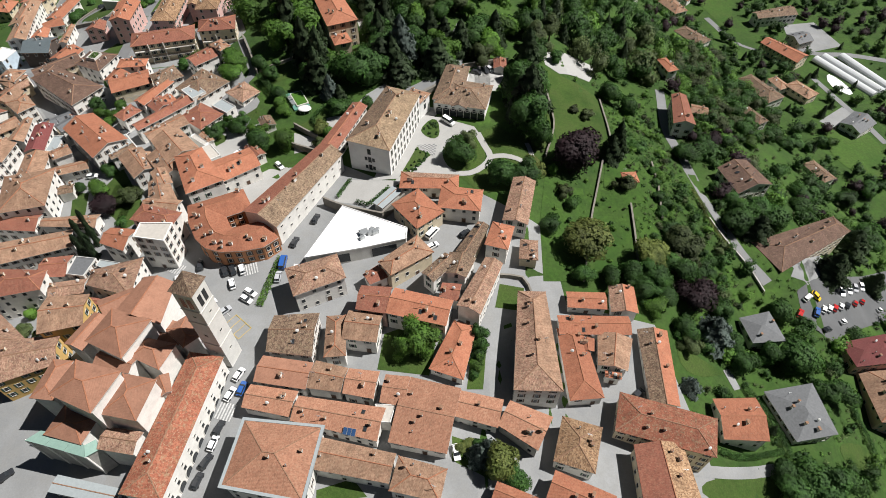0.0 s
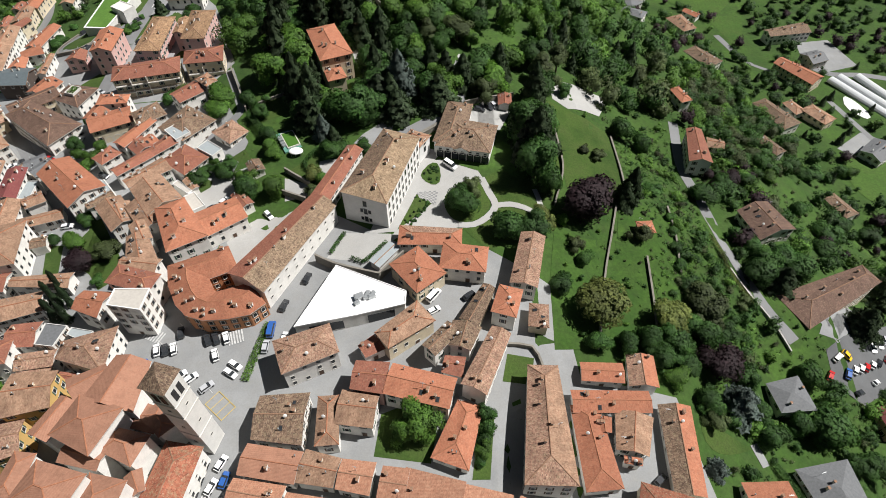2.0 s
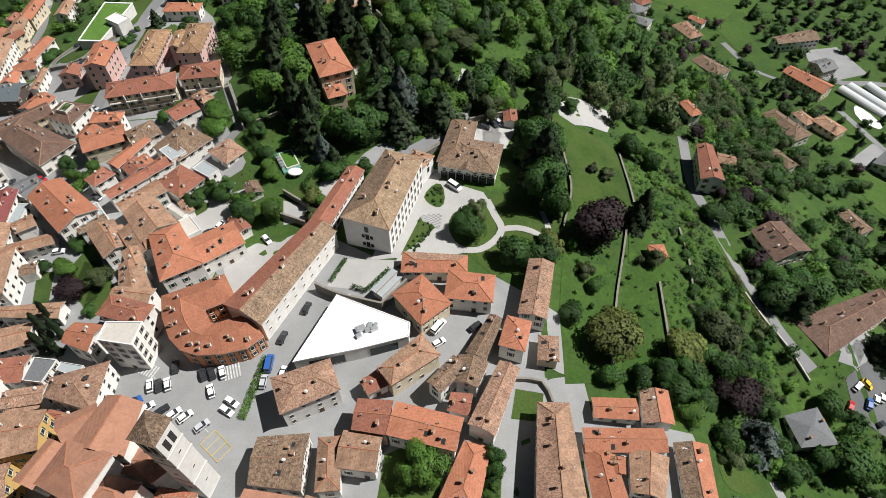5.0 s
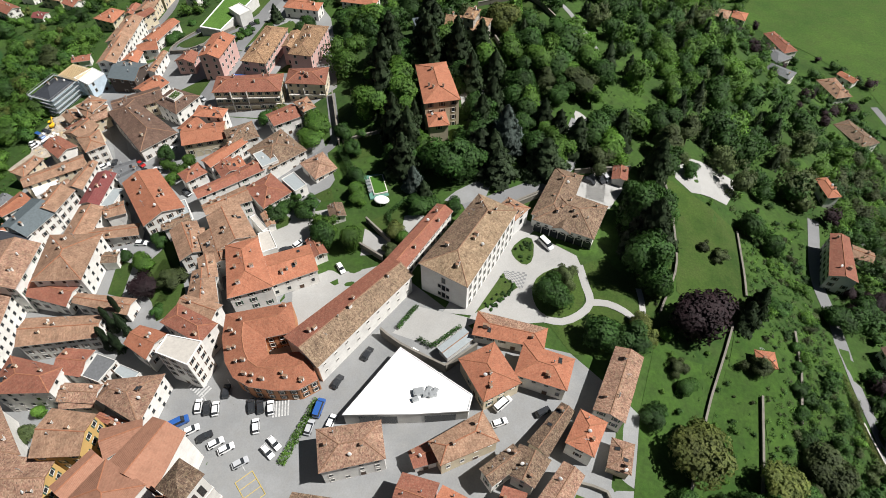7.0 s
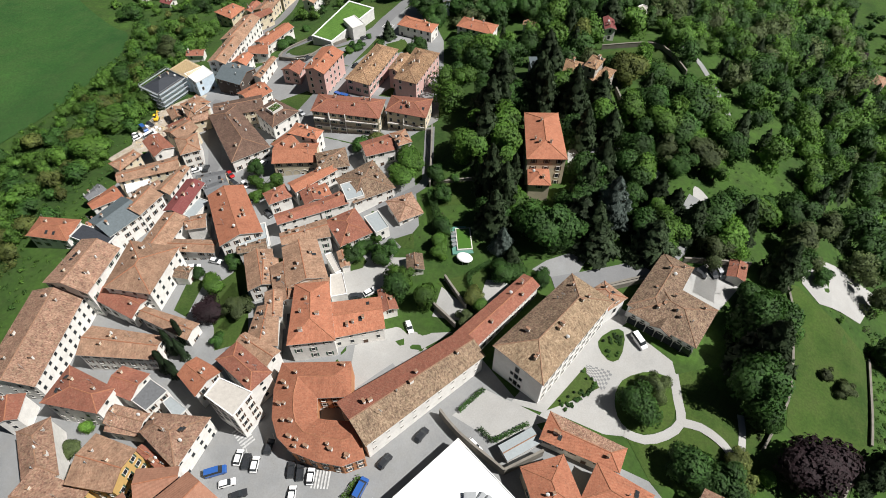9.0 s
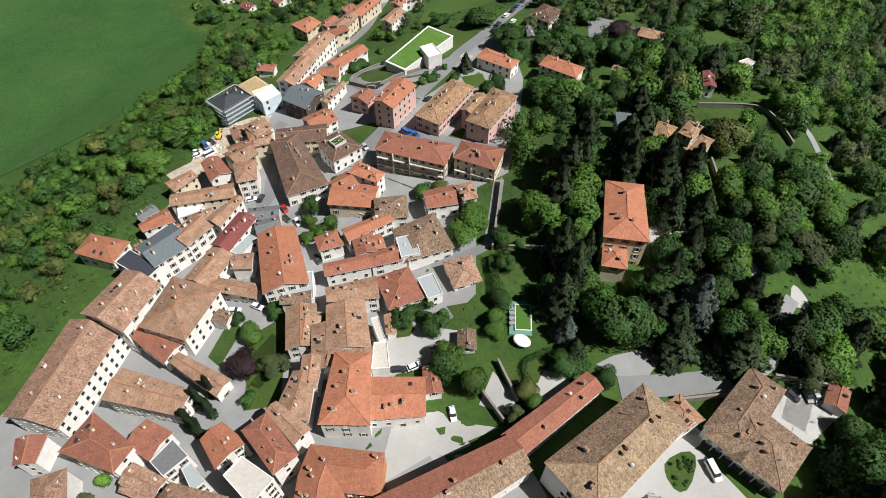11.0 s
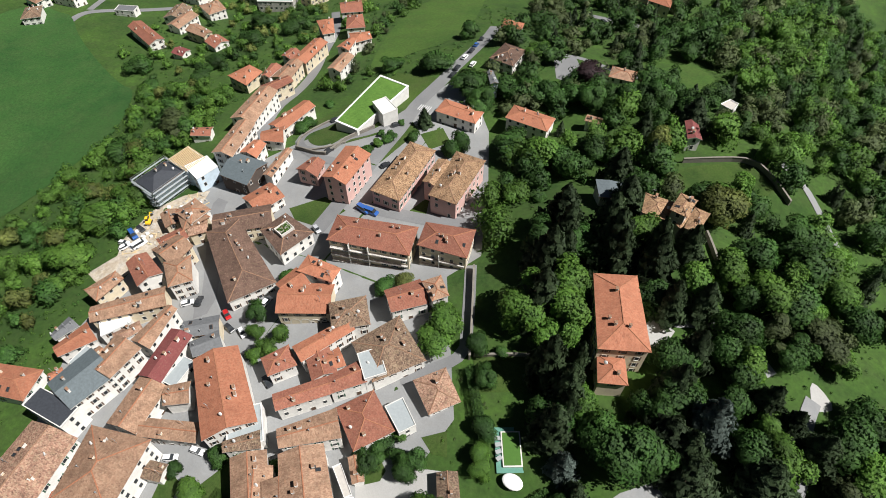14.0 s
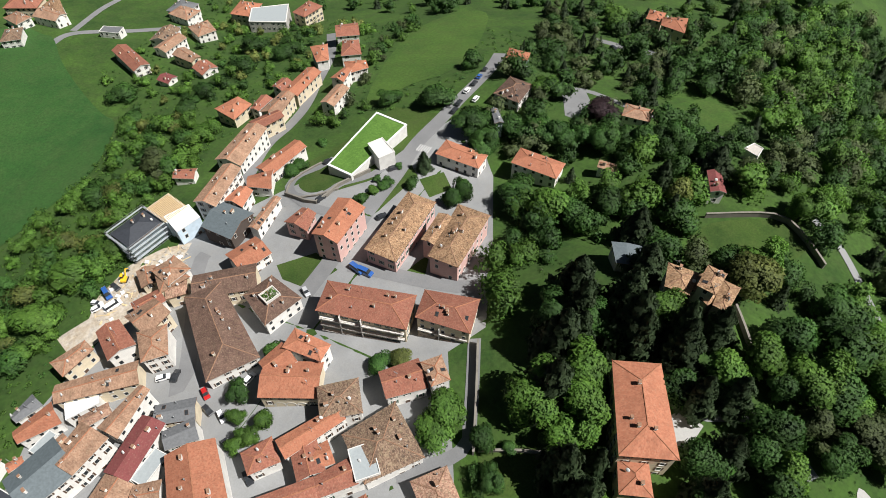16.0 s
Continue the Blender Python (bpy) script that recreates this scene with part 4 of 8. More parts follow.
patch("lawn", [(-83.2, 165.1), (-82.1, 170.2), (-79.0, 168.0), (-79.0, 165.3), (-81.9, 163.0)], LAWN, 0.1, 3.0, "mown green lawn of a garden", "lawn", rounded=0, clear=False)
patch("lawn", [(-75.3, 178.7), (-70.3, 182.6), (-67.2, 176.8), (-70.9, 176.0)], LAWN, 0.1, 3.0, "mown green lawn of a garden", "lawn", rounded=0, clear=False)
patch("gravel_yard", [(-35.6, 132.5), (-30.4, 142.0), (-15.9, 140.6), (-9.0, 160.1), (-5.7, 173.4), (-1.7, 174.2), (11.1, 168.9), (13.0, 164.8), (6.3, 163.0), (2.0, 159.0), (1.0, 155.3), (1.4, 150.7), (4.0, 147.0), (5.6, 144.6), (-0.3, 142.6), (-10.2, 142.6), (-16.4, 137.7), (-22.9, 130.2)], GRAVEL, 0.08, 3.0, "pale gravel forecourt of the villa", "yard")
patch("gravel_walk", [(-23.5, 141.0), (-15.0, 141.5), (-9.0, 158.0), (-4.5, 172.0), (-1.0, 178.0), (-7.0, 180.0), (-12.5, 174.0), (-18.5, 158.0)], GRAVEL, 0.12, 2.0, "pale gravel walk along the villa front", "yard", clear=False)
patch("lawn", [(-14.7, 142.4), (-9.3, 158.2), (-4.0, 155.3), (-4.2, 154.2), (-11.0, 146.1)], LAWN, 0.15, 3.0, "mown green lawn of a garden", "lawn")
patch("lawn", [(-8.4, 167.6), (-4.8, 172.9), (-1.9, 172.3), (-1.2, 164.4), (-3.5, 162.0), (-7.2, 164.5)], LAWN, 0.15, 3.0, "mown green lawn of a garden", "lawn", rounded=1)
patch("lawn", [(0.8, 159.5), (6.3, 164.0), (11.3, 164.1), (13.4, 159.7), (14.7, 154.7), (13.6, 150.8), (9.9, 147.0), (5.3, 146.1), (2.2, 147.5), (0.1, 151.4), (-0.4, 155.3)], LAWN, 0.15, 3.0, "mown green lawn of a garden", "lawn", rounded=1)
patch("lawn", [(13.3, 166.0), (18.5, 169.8), (29.2, 162.3), (30.1, 151.9), (27.9, 151.5), (25.6, 153.4), (20.7, 154.6), (17.1, 154.2), (15.3, 158.1)], LAWN, 0.1, 3.0, "mown green lawn of a garden", "lawn")
patch("lawn", [(5.2, 143.8), (9.8, 144.3), (14.5, 147.7), (17.3, 152.4), (20.7, 152.8), (25.1, 151.3), (27.6, 148.9), (26.0, 139.4), (12.6, 135.5)], LAWN, 0.1, 3.0, "mown green lawn of a garden", "lawn")
patch("lawn", [(30.6, 163.5), (33.4, 182.1), (40.0, 183.7), (39.9, 174.8), (40.2, 167.4), (35.1, 155.3), (33.7, 149.4), (31.6, 152.7)], LAWN, 0.1, 3.0, "mown green lawn of a garden", "lawn", clear=False)
patch("lawn", [(37.4, 210.6), (40.9, 211.0), (62.7, 198.9), (62.0, 167.2), (55.0, 158.0), (47.8, 160.0), (41.0, 164.8), (40.7, 184.2)], LAWN, 0.1, 3.0, "mown green lawn of the park", "lawn")
patch("lawn", [(34.6, 147.0), (42.2, 143.1), (51.7, 143.8), (47.3, 126.5), (40.0, 104.0), (29.6, 103.0), (30.4, 124.0)], TERRACE, 0.1, 3.0, "bright uncut grass of a garden terrace", "lawn", clear=False)
patch("lawn", [(54.5, 144.0), (63.0, 142.5), (60.5, 112.0), (46.0, 108.0), (49.6, 126.9)], TERRACE, 0.1, 3.0, "bright uncut grass of a garden terrace", "lawn", clear=False)
patch("lawn", [(57.8, 157.8), (76.9, 163.4), (73.0, 131.3), (64.0, 112.2), (63.6, 138.0), (55.1, 145.0)], TERRACE, 0.12, 3.0, "bright uncut grass of a garden terrace", "lawn", clear=False)
patch("car_park", [(41.5, 221.5), (47.0, 226.0), (52.8, 228.5), (68.0, 229.5), (65.0, 220.0), (61.0, 210.6), (47.4, 208.2), (42.0, 213.0)], GRAVEL, 0.1, 3.0, "pale gravel car park among trees", "car park")
ribbon("path", [(12.1, 165.5), (14.5, 158.6), (16.2, 153.3), (13.4, 148.5), (8.9, 145.3), (4.2, 145.1)], 2.3, GRAVEL, 0.2, "pale gravel path", "path")
ribbon("path", [(16.2, 153.3), (20.8, 153.9), (25.4, 152.5), (28.0, 150.8), (29.2, 148.8)], 2.2, GRAVEL, 0.21, "pale gravel path", "path")
ribbon("path", [(29.5, 161.7), (30.5, 157.5), (30.8, 152.3), (29.8, 149.2)], 1.8, GRAVEL, 0.2, "pale gravel path", "path")
ribbon("road", [(97.8, 224.6), (93.9, 197.7), (95.6, 182.2), (96.9, 167.5), (97.0, 152.3), (101.0, 140.9), (104.7, 126.8), (109.9, 117.3)], 4.2, ASPHALT, 0.13, "grey asphalt road", "road")
patch("gravel_yard", [(-67.0, 146.1), (-60.9, 151.1), (-48.9, 147.8), (-54.9, 139.6)], GRAVEL, 0.08, 3.0, "pale gravel yard", "yard", rounded=0)
patch("gravel_yard", [(-54.2, 169.9), (-44.8, 164.0), (-44.5, 158.7), (-52.6, 157.7)], GRAVEL, 0.08, 3.0, "pale gravel yard", "yard", rounded=0)
patch("gravel_yard", [(-83.9, 162.1), (-79.8, 169.4), (-67.0, 173.4), (-64.1, 165.1), (-73.2, 155.9), (-77.4, 152.2)], GRAVEL, 0.08, 3.0, "pale gravel yard", "yard", rounded=0)
patch("gravel_yard", [(7.0, 195.0), (17.0, 208.0), (26.0, 205.0), (20.0, 190.0), (13.0, 186.0)], GRAVEL, 0.08, 3.0, "pale gravel yard", "yard", rounded=0)
patch("car_park", [(119.8, 115.3), (127.9, 120.6), (183.4, 147.4), (175.9, 123.8), (127.2, 98.7), (119.0, 103.2)], TARMAC, 0.1, 3.0, "dark asphalt car park", "car park", rounded=0)
patch("lawn", [(67.0, 88.6), (80.0, 83.3), (85.4, 82.0), (69.3, 77.5)], LAWN, 0.1, 3.0, "mown green lawn of a garden", "lawn", rounded=2)
patch("lawn", [(66.7, 50.4), (94.1, 54.1), (96.8, 47.1), (66.0, 44.3)], LAWN, 0.1, 3.0, "mown green lawn of a garden", "lawn", rounded=2)
patch("lawn", [(115.4, 65.5), (131.2, 67.2), (128.0, 59.3), (116.2, 57.8)], LAWN, 0.1, 3.0, "mown green lawn of a garden", "lawn", rounded=2)
patch("paved_yard", [(123.4, 127.2), (136.3, 134.8), (142.9, 132.8), (124.8, 118.6), (119.1, 120.4)], PAVING, 0.08, 3.0, "pale paved yard", "yard", rounded=0)
patch("meadow", [(-432.0, 60.0), (-432.0, 325.0), (-398.0, 321.0), (-391.0, 323.0), (-361.0, 303.5), (-307.0, 281.0), (-291.0, 280.0), (-267.0, 248.0), (-267.0, 233.0), (-265.0, 208.0), (-275.0, 180.0), (-300.0, 120.0), (-330.0, 40.0)], MEADOW, 0.25, 8.0, "smooth deep green meadow", "meadow", rounded=2)
patch("pasture", [(-181.7, 320.4), (-194.8, 360.8), (-209.8, 420.4), (-184.6, 464.7), (-161.4, 396.0), (-156.5, 355.3), (-171.7, 341.5), (-175.3, 321.5)], PASTURE, 0.15, 8.0, "bright green pasture", "meadow", rounded=2)
patch("pasture", [(180.2, 406.1), (208.4, 406.0), (188.8, 357.6), (184.7, 380.9)], PASTURE, 0.15, 8.0, "bright green pasture", "meadow", rounded=2)
patch("pasture", [(116, 486), (126, 456), (148, 441), (164, 424), (178, 402), (196, 412), (232, 470), (240, 540), (150, 545)], PASTURE, 0.2, 8.0, "bright green pasture", "meadow", rounded=1)
patch("gravel_yard", [(-68.0, 141.0), (-60.9, 151.3), (-53.4, 152.0), (-45.2, 154.8), (-55.7, 141.1), (-62.7, 127.0)], GRAVEL, 0.1, 3.0, "pale gravel yard", "yard")
patch("paved_yard", [(5.0, 233.8), (7.6, 233.8), (12.1, 230.0), (8.9, 226.8), (6.2, 227.1)], GRAVEL, 0.1, 3.0, "pale round paved place in the park", "yard", rounded=1)
patch("pasture", [(200.8, 245.8), (220.8, 258.1), (232.7, 237.9), (216.8, 206.5), (197.2, 220.6)], PASTURE, 0.15, 8.0, "bright green pasture", "meadow", rounded=2)
patch("paved_yard", [(228.6, 369.0), (251.2, 372.8), (256.3, 341.5), (235.3, 334.6), (224.2, 343.0)], PAVING, 0.08, 3.0, "pale paved yard", "yard", rounded=0)
patch("paved_yard", [(203.6, 255.9), (224.6, 272.5), (232.3, 267.9), (212.6, 247.2)], PAVING, 0.08, 3.0, "pale paved yard", "yard", rounded=0)
patch("lawn", [(-40.4, 258.7), (-29.2, 268.9), (-27.1, 263.2), (-34.6, 248.9)], LAWN, 0.1, 3.0, "mown green lawn of a garden", "lawn", rounded=2)
patch("lawn", [(-43.9, 297.3), (-21.5, 310.2), (-11.0, 304.8), (-15.8, 293.0), (-31.5, 291.5), (-41.9, 285.4)], LAWN, 0.1, 3.0, "mown green lawn of a garden", "lawn", rounded=2)
patch("lawn", [(-55.5, 167.8), (-43.2, 178.4), (-42.3, 169.7), (-47.1, 164.4)], LAWN, 0.1, 3.0, "mown green lawn of a garden", "lawn", rounded=0, clear=False)
patch("lawn", [(-73.1, 203.4), (-61.1, 210.1), (-52.4, 201.8), (-68.1, 194.4)], LAWN, 0.1, 3.0, "mown green lawn of a garden", "lawn", rounded=0, clear=False)
patch("lawn", [(-182.5, 274.4), (-176.4, 288.0), (-166.5, 323.1), (-142.9, 323.3), (-149.0, 277.9), (-159.1, 264.1)], LAWN, 0.1, 3.0, "mown green lawn of a garden", "lawn", rounded=0)
patch("lawn", [(-172.8, 264.9), (-174.1, 268.2), (-171.9, 270.7), (-166.8, 271.0), (-162.1, 269.1), (-161.2, 266.3), (-163.2, 263.1), (-167.4, 262.3)], LAWN, 0.1, 3.0, "mown green lawn of a garden", "lawn", rounded=2)
patch("building_site", [(-204.2, 198.1), (-204.1, 212.8), (-198.6, 223.0), (-191.4, 229.1), (-185.8, 212.9), (-186.4, 191.8), (-196.6, 187.3)], SOIL, 0.09, 3.0, "bare earth and rubble of a building site", "ground", rounded=0)
ribbon("road", [(-156.8, 184.2), (-156.2, 190.2), (-180.6, 220.3), (-183.2, 227.2)], 5.0, ASPHALT, 0.13, "grey asphalt road", "road")
ribbon("road", [(-191.8, 254.5), (-204.3, 283.3), (-205.7, 299.6), (-208.0, 314.7), (-214.7, 332.3), (-229.6, 363.6), (-254.0, 396.9)], 5.0, ASPHALT, 0.13, "grey asphalt road", "road")
ribbon("road", [(-140.7, 225.9), (-140.9, 247.9), (-141.6, 262.7), (-143.2, 284.0), (-145.6, 304.8), (-143.1, 328.6), (-141.1, 356.9), (-147.5, 387.9)], 6.0, ASPHALT, 0.13, "grey asphalt road", "road")
ribbon("road", [(-133.8, 240.4), (-120.7, 242.6), (-108.4, 244.9), (-94.7, 248.2)], 5.0, ASPHALT, 0.13, "grey asphalt road", "road")
ribbon("road", [(-87.2, 231.5), (-78.3, 210.2), (-76.8, 201.8), (-88.2, 190.4)], 3.5, ASPHALT, 0.13, "grey asphalt road", "road")
ribbon("road", [(-142.5, 262.3), (-152.0, 257.5), (-162.0, 257.0), (-173.7, 261.4), (-177.1, 267.4), (-176.2, 272.5), (-173.1, 277.3), (-170.8, 285.0)], 3.6, ASPHALT, 0.13, "grey asphalt road", "road")
ribbon("road", [(-170.0, 259.8), (-164.0, 259.8), (-160.4, 262.6), (-158.6, 267.5), (-157.6, 271.5), (-150.8, 280.7), (-147.3, 295.2), (-143.4, 312.6)], 3.2, ASPHALT, 0.15, "grey asphalt lane", "road")
ribbon("road", [(64.5, 51.9), (77.8, 52.8), (95.6, 56.0)], 3.0, PAVING, 0.13, "grey asphalt road", "road")
ribbon("path", [(84.9, 83.6), (87.3, 78.0)], 3.0, PAVING, 0.16, "pale gravel path", "path")
ribbon("road", [(180.3, 379.3), (188.8, 346.4), (200.3, 333.1)], 4.0, ASPHALT, 0.13, "grey asphalt road", "road")
ribbon("road", [(221.9, 346.6), (234.4, 332.6), (254.9, 330.5), (275.8, 323.7)], 5.0, ASPHALT, 0.13, "grey asphalt road", "road")
ribbon("road", [(221.9, 302.9), (227.6, 271.8), (233.9, 240.4)], 4.0, ASPHALT, 0.13, "grey asphalt road", "road")
ribbon("road", [(1.3, 197.9), (5.6, 204.7), (5.3, 220.0), (6.5, 228.9)], 4.0, PAVING, 0.13, "grey asphalt road", "road")
ribbon("path", [(-12.1, 314.0), (-4.5, 309.4), (1.4, 301.9), (7.0, 292.2), (11.6, 282.4)], 2.5, PAVING, 0.16, "pale gravel path", "path")
ribbon("path", [(-35.2, 232.0), (-28.8, 233.0), (-19.3, 237.4), (-9.4, 234.2), (-3.9, 230.3)], 3.0, PAVING, 0.16, "pale gravel path", "path")
ribbon("road", [(-387.6, 332.7), (-400.6, 360.4), (-406.8, 380.0)], 4.0, ASPHALT, 0.13, "grey asphalt road", "road")
ribbon("road", [(-392.5, 290.6), (-379.2, 300.8), (-385.9, 327.7), (-359.5, 351.4), (-341.9, 368.3)], 5.0, ASPHALT, 0.13, "grey asphalt road", "road")
patch("gravel_yard", [(10.3, 198.8), (15.9, 205.8), (22.4, 205.2), (18.2, 191.0), (12.7, 188.0)], GRAVEL, 0.08, 3.0, "pale gravel yard", "yard", rounded=0)
patch("pasture", [(-68.2, 363.3), (-53.9, 383.5), (-38.9, 370.1), (-45.4, 352.3), (-59.8, 352.9)], PASTURE, 0.15, 3.0, "bright green pasture", "meadow", rounded=2)
patch("car_park", [(-105.9, 353.7), (-99.3, 363.2), (-94.4, 355.0), (-95.3, 339.7), (-100.0, 340.2)], ASPHALT, 0.1, 3.0, "grey asphalt car park", "car park", rounded=0)
ribbon("road", [(-113.7, 427.1), (-101.6, 424.5), (-89.3, 418.0), (-82.6, 424.3)], 5.0, ASPHALT, 0.13, "grey asphalt road", "road")
ribbon("road", [(-107.0, 360.4), (-95.6, 362.8), (-73.3, 356.4), (-55.8, 353.7), (-41.2, 350.0)], 3.0, ASPHALT, 0.13, "grey asphalt road", "road")
patch("building_site", [(-204.1, 182.3), (-199.2, 192.9), (-189.8, 188.1), (-191.6, 178.9)], SOIL, 0.09, 3.0, "bare earth and rubble of a building site", "ground", rounded=0)
BLOCKED.append([(-50.1, 299.1), (-21.8, 311.9), (-9.7, 308.0), (-12.1, 288.1), (-26.1, 286.9), (-45.7, 274.1)])
BLOCKED.append([(-42.8, 259.7), (-26.5, 273.5), (-19.7, 252.7), (-34.4, 238.1)])
BLOCKED.append([(-72.9, 364.5), (-54.4, 387.5), (-37.4, 372.3), (-43.1, 348.9), (-62.5, 345.2)])
BLOCKED.append([(-34.4, 189.0), (-17.1, 200.7), (-1.2, 205.2), (1.8, 195.6), (-15.3, 182.2), (-28.2, 180.8)])
BLOCKED.append([(-86.0, 231.9), (-70.4, 236.9), (-52.4, 201.8), (-68.1, 194.4)])
BLOCKED.append([(-35.9, 230.2), (-23.6, 238.6), (-12.5, 236.8), (-32.2, 222.3)])
patch("paved_yard", [(-31.8, 182.0), (-28.9, 186.6), (-24.1, 191.2), (-19.6, 195.2), (-18.1, 192.3), (-19.0, 186.4), (-20.6, 182.5), (-25.1, 181.7), (-30.0, 181.8)], PAVING, 0.08, 3.0, "pale paved yard", "yard", rounded=0)
ribbon("road", [(-24.2, 179.1), (-19.2, 182.5), (-10.3, 188.7), (-0.3, 196.2)], 6.0, ASPHALT, 0.13, "grey asphalt road", "road")
patch("gravel_yard", [(-47.3, 169.4), (-45.1, 172.8), (-40.1, 174.5), (-35.2, 174.8), (-35.1, 171.1), (-37.4, 166.3), (-41.1, 165.2)], GRAVEL, 0.08, 3.0, "pale gravel yard", "yard", rounded=2)
patch("lawn", [(-119.5, 142.2), (-115.3, 152.1), (-106.6, 144.2), (-102.9, 133.4), (-104.6, 128.1), (-113.3, 134.5)], LAWN, 0.1, 3.0, "mown green lawn of a garden", "lawn", rounded=0, clear=False)
patch("lawn", [(-145.5, 257.9), (-144.6, 270.7), (-141.1, 291.7), (-135.8, 287.0), (-138.1, 264.6), (-140.4, 254.1)], LAWN, 0.1, 3.0, "mown green lawn of a garden", "lawn", rounded=0, clear=False)
BLOCKED.append([(-61.3, 188.4), (-51.5, 193.9), (-44.7, 178.5), (-54.0, 173.1)])
BLOCKED.append([(-35.5, 188.8), (-18.7, 199.2), (-13.5, 190.8), (-17.8, 182.5), (-31.1, 177.0)])
patch("gravel_yard", [(-36.0, 229.4), (-33.7, 232.4), (-28.7, 230.3), (-30.5, 223.1), (-33.2, 221.1)], GRAVEL, 0.08, 3.0, "pale gravel yard", "yard", rounded=0)
patch("paved_yard", [(120.5, 124.8), (133.3, 132.0), (138.5, 128.1), (124.4, 117.5)], PAVING, 0.08, 3.0, "pale paved yard", "yard", rounded=0)
patch("lawn", [(-149.0, 265.1), (-143.7, 280.8), (-138.4, 279.0), (-142.1, 263.4)], LAWN, 0.1, 3.0, "mown green lawn of a garden", "lawn", rounded=0, clear=False)
patch("lawn", [(-134.3, 285.5), (-128.7, 293.5), (-121.9, 286.7), (-126.4, 278.4)], LAWN, 0.1, 3.0, "mown green lawn of a garden", "lawn", rounded=0, clear=False)


# ---- houses: x, y, eaves, turn, length, widths at both ends, roof form, tiles, walls ----
arcade_house = house(-63.8, 56.8, 33.7, -99.6, 35.9, 9.3, 10.1, "h", "rust", "white", 1, windows=False)
hotel = house(-38.8, 47.6, 35.0, -7.8, 18.9, 15.5, 16.9, "h", "clay", "white", 2)
house(-21.1, 48.1, 31.5, -11.4, 19.2, 7.7, 7.0, "g", "tan", "white", 2)
house(-5.7, 43.7, 32.0, -13.4, 11.8, 8.2, 7.5, "h", "tan", "white", 1)
house(-43.3, 63.5, 30.5, -10.1, 12.7, 6.3, 7.0, "g", "clay", "white", 2)
house(-40.8, 70.6, 31.5, -9.0, 13.8, 7.5, 7.6, "g", "terra", "white", 1)
house(-29.4, 69.2, 31.5, -11.3, 8.9, 7.9, 6.9, "g", "tan", "white", 1)
house(-20.8, 67.6, 31.5, -8.7, 8.1, 7.0, 7.6, "g", "clay", "white", 1)
house(134.5, 433.9, -48.2, -61.8, 23.6, 8.4, 10.1, "h", "red", "white", 3)
house(130.2, 416.9, -47.5, -49.3, 13.1, 9.0, 13.2, "h", "grey", "white", 2)
house(119.2, 371.7, -29.5, -32.8, 14.6, 7.8, 9.6, "h", "grey", "white", 1)
house(113.7, 466.8, -51.0, -16.8, 9.8, 9.4, 11.8, "h", "orange", "white", 1)
house(88.8, 420.9, -26.0, -18.0, 12.3, 9.8, 10.3, "h", "tan", "white", 1)
house(169.2, 402.8, -48.0, -44.4, 11.5, 5.3, 6.4, "g", "orange", "white", 1)
house(-88.0, 127.1, 33.6, -9.3, 11.9, 3.4, 5.4, "g", "tan", "white", 1)
house(-92.7, 140.9, 31.6, 123.0, 9.0, 4.8, 5.3, "g", "tan", "white", 1)
solar_terrace = house(-25.8, 58.9, 31.3, -11.0, 22.1, 6.6, 8.6, "g", "clay", "white", 3, skylights=2)
house(-4.4, 59.8, 30.5, -12.5, 14.4, 17.7, 17.1, "g", "clay", "white", 4, pitch=0.2)
house(-12.2, 65.8, 31.3, -8.7, 6.4, 7.7, 8.2, "g", "clay", "white", 2, pitch=0.25)
house(8.6, 61.6, 29.8, -14.5, 11.5, 7.1, 7.6, "g", "clay", "white", 1, pitch=0.3)
house(19.9, 58.1, 29.0, -28.6, 11.2, 7.4, 9.6, "g", "clay", "grey", 2, pitch=0.28, skylights=1)
house(32.8, 53.6, 27.0, -107.6, 11.9, 10.1, 10.1, "h", "tanb", "white", 2)
house(31.6, 41.0, 27.7, -24.3, 14.7, 6.9, 7.0, "g", "orange", "white", 2)
house(16.2, 40.3, 29.0, -21.6, 10.0, 4.4, 4.3, "g", "orange", "white", 1)
house(24.2, 80.3, 31.8, -92.0, 30.1, 7.8, 12.5, "h", "mott", "white", 5, back="tan")
house(42.4, 88.2, 25.4, -0.8, 20.3, 6.3, 6.1, "g", "orange", "white", 2, skylights=2)
house(36.4, 77.1, 24.6, -85.0, 21.8, 7.3, 9.2, "h", "orange", "white", 3)
house(46.6, 80.0, 25.0, -103.1, 10.4, 9.7, 8.0, "g", "tan", "white", 1)
house(58.9, 77.0, 22.2, -93.5, 23.1, 8.6, 7.7, "g", "brown", "white", 3, back="orange")
house(56.2, 59.4, 25.0, -16.8, 24.6, 11.0, 10.4, "h", "rust", "cream", 3)
house(53.3, 47.6, 24.5, -88.1, 14.0, 12.2, 13.8, "g", "red", "cream", 3, back="tanb")
solar_house = house(81.0, 65.5, 13.8, 179.3, 12.2, 12.5, 11.6, "g", "orange", "white", 2)
house(103.6, 70.8, 6.0, -79.9, 15.7, 15.6, 12.8, "h", "grey", "white", 4)
house(138.8, 94.9, -1.7, 9.0, 16.5, 9.0, 10.3, "h", "maroon", "pink", 3)
house(142.7, 82.5, -7.0, -93.5, 19.8, 16.9, 14.5, "h", "tan", "pink", 5, skylights=2)
house(100.2, 97.9, 7.6, 8.9, 10.7, 9.3, 11.0, "h", "grey", "white", 2)
house(41.3, 96.2, 26.0, -3.0, 11.4, 5.5, 5.9, "g", "orange", "white", 1)
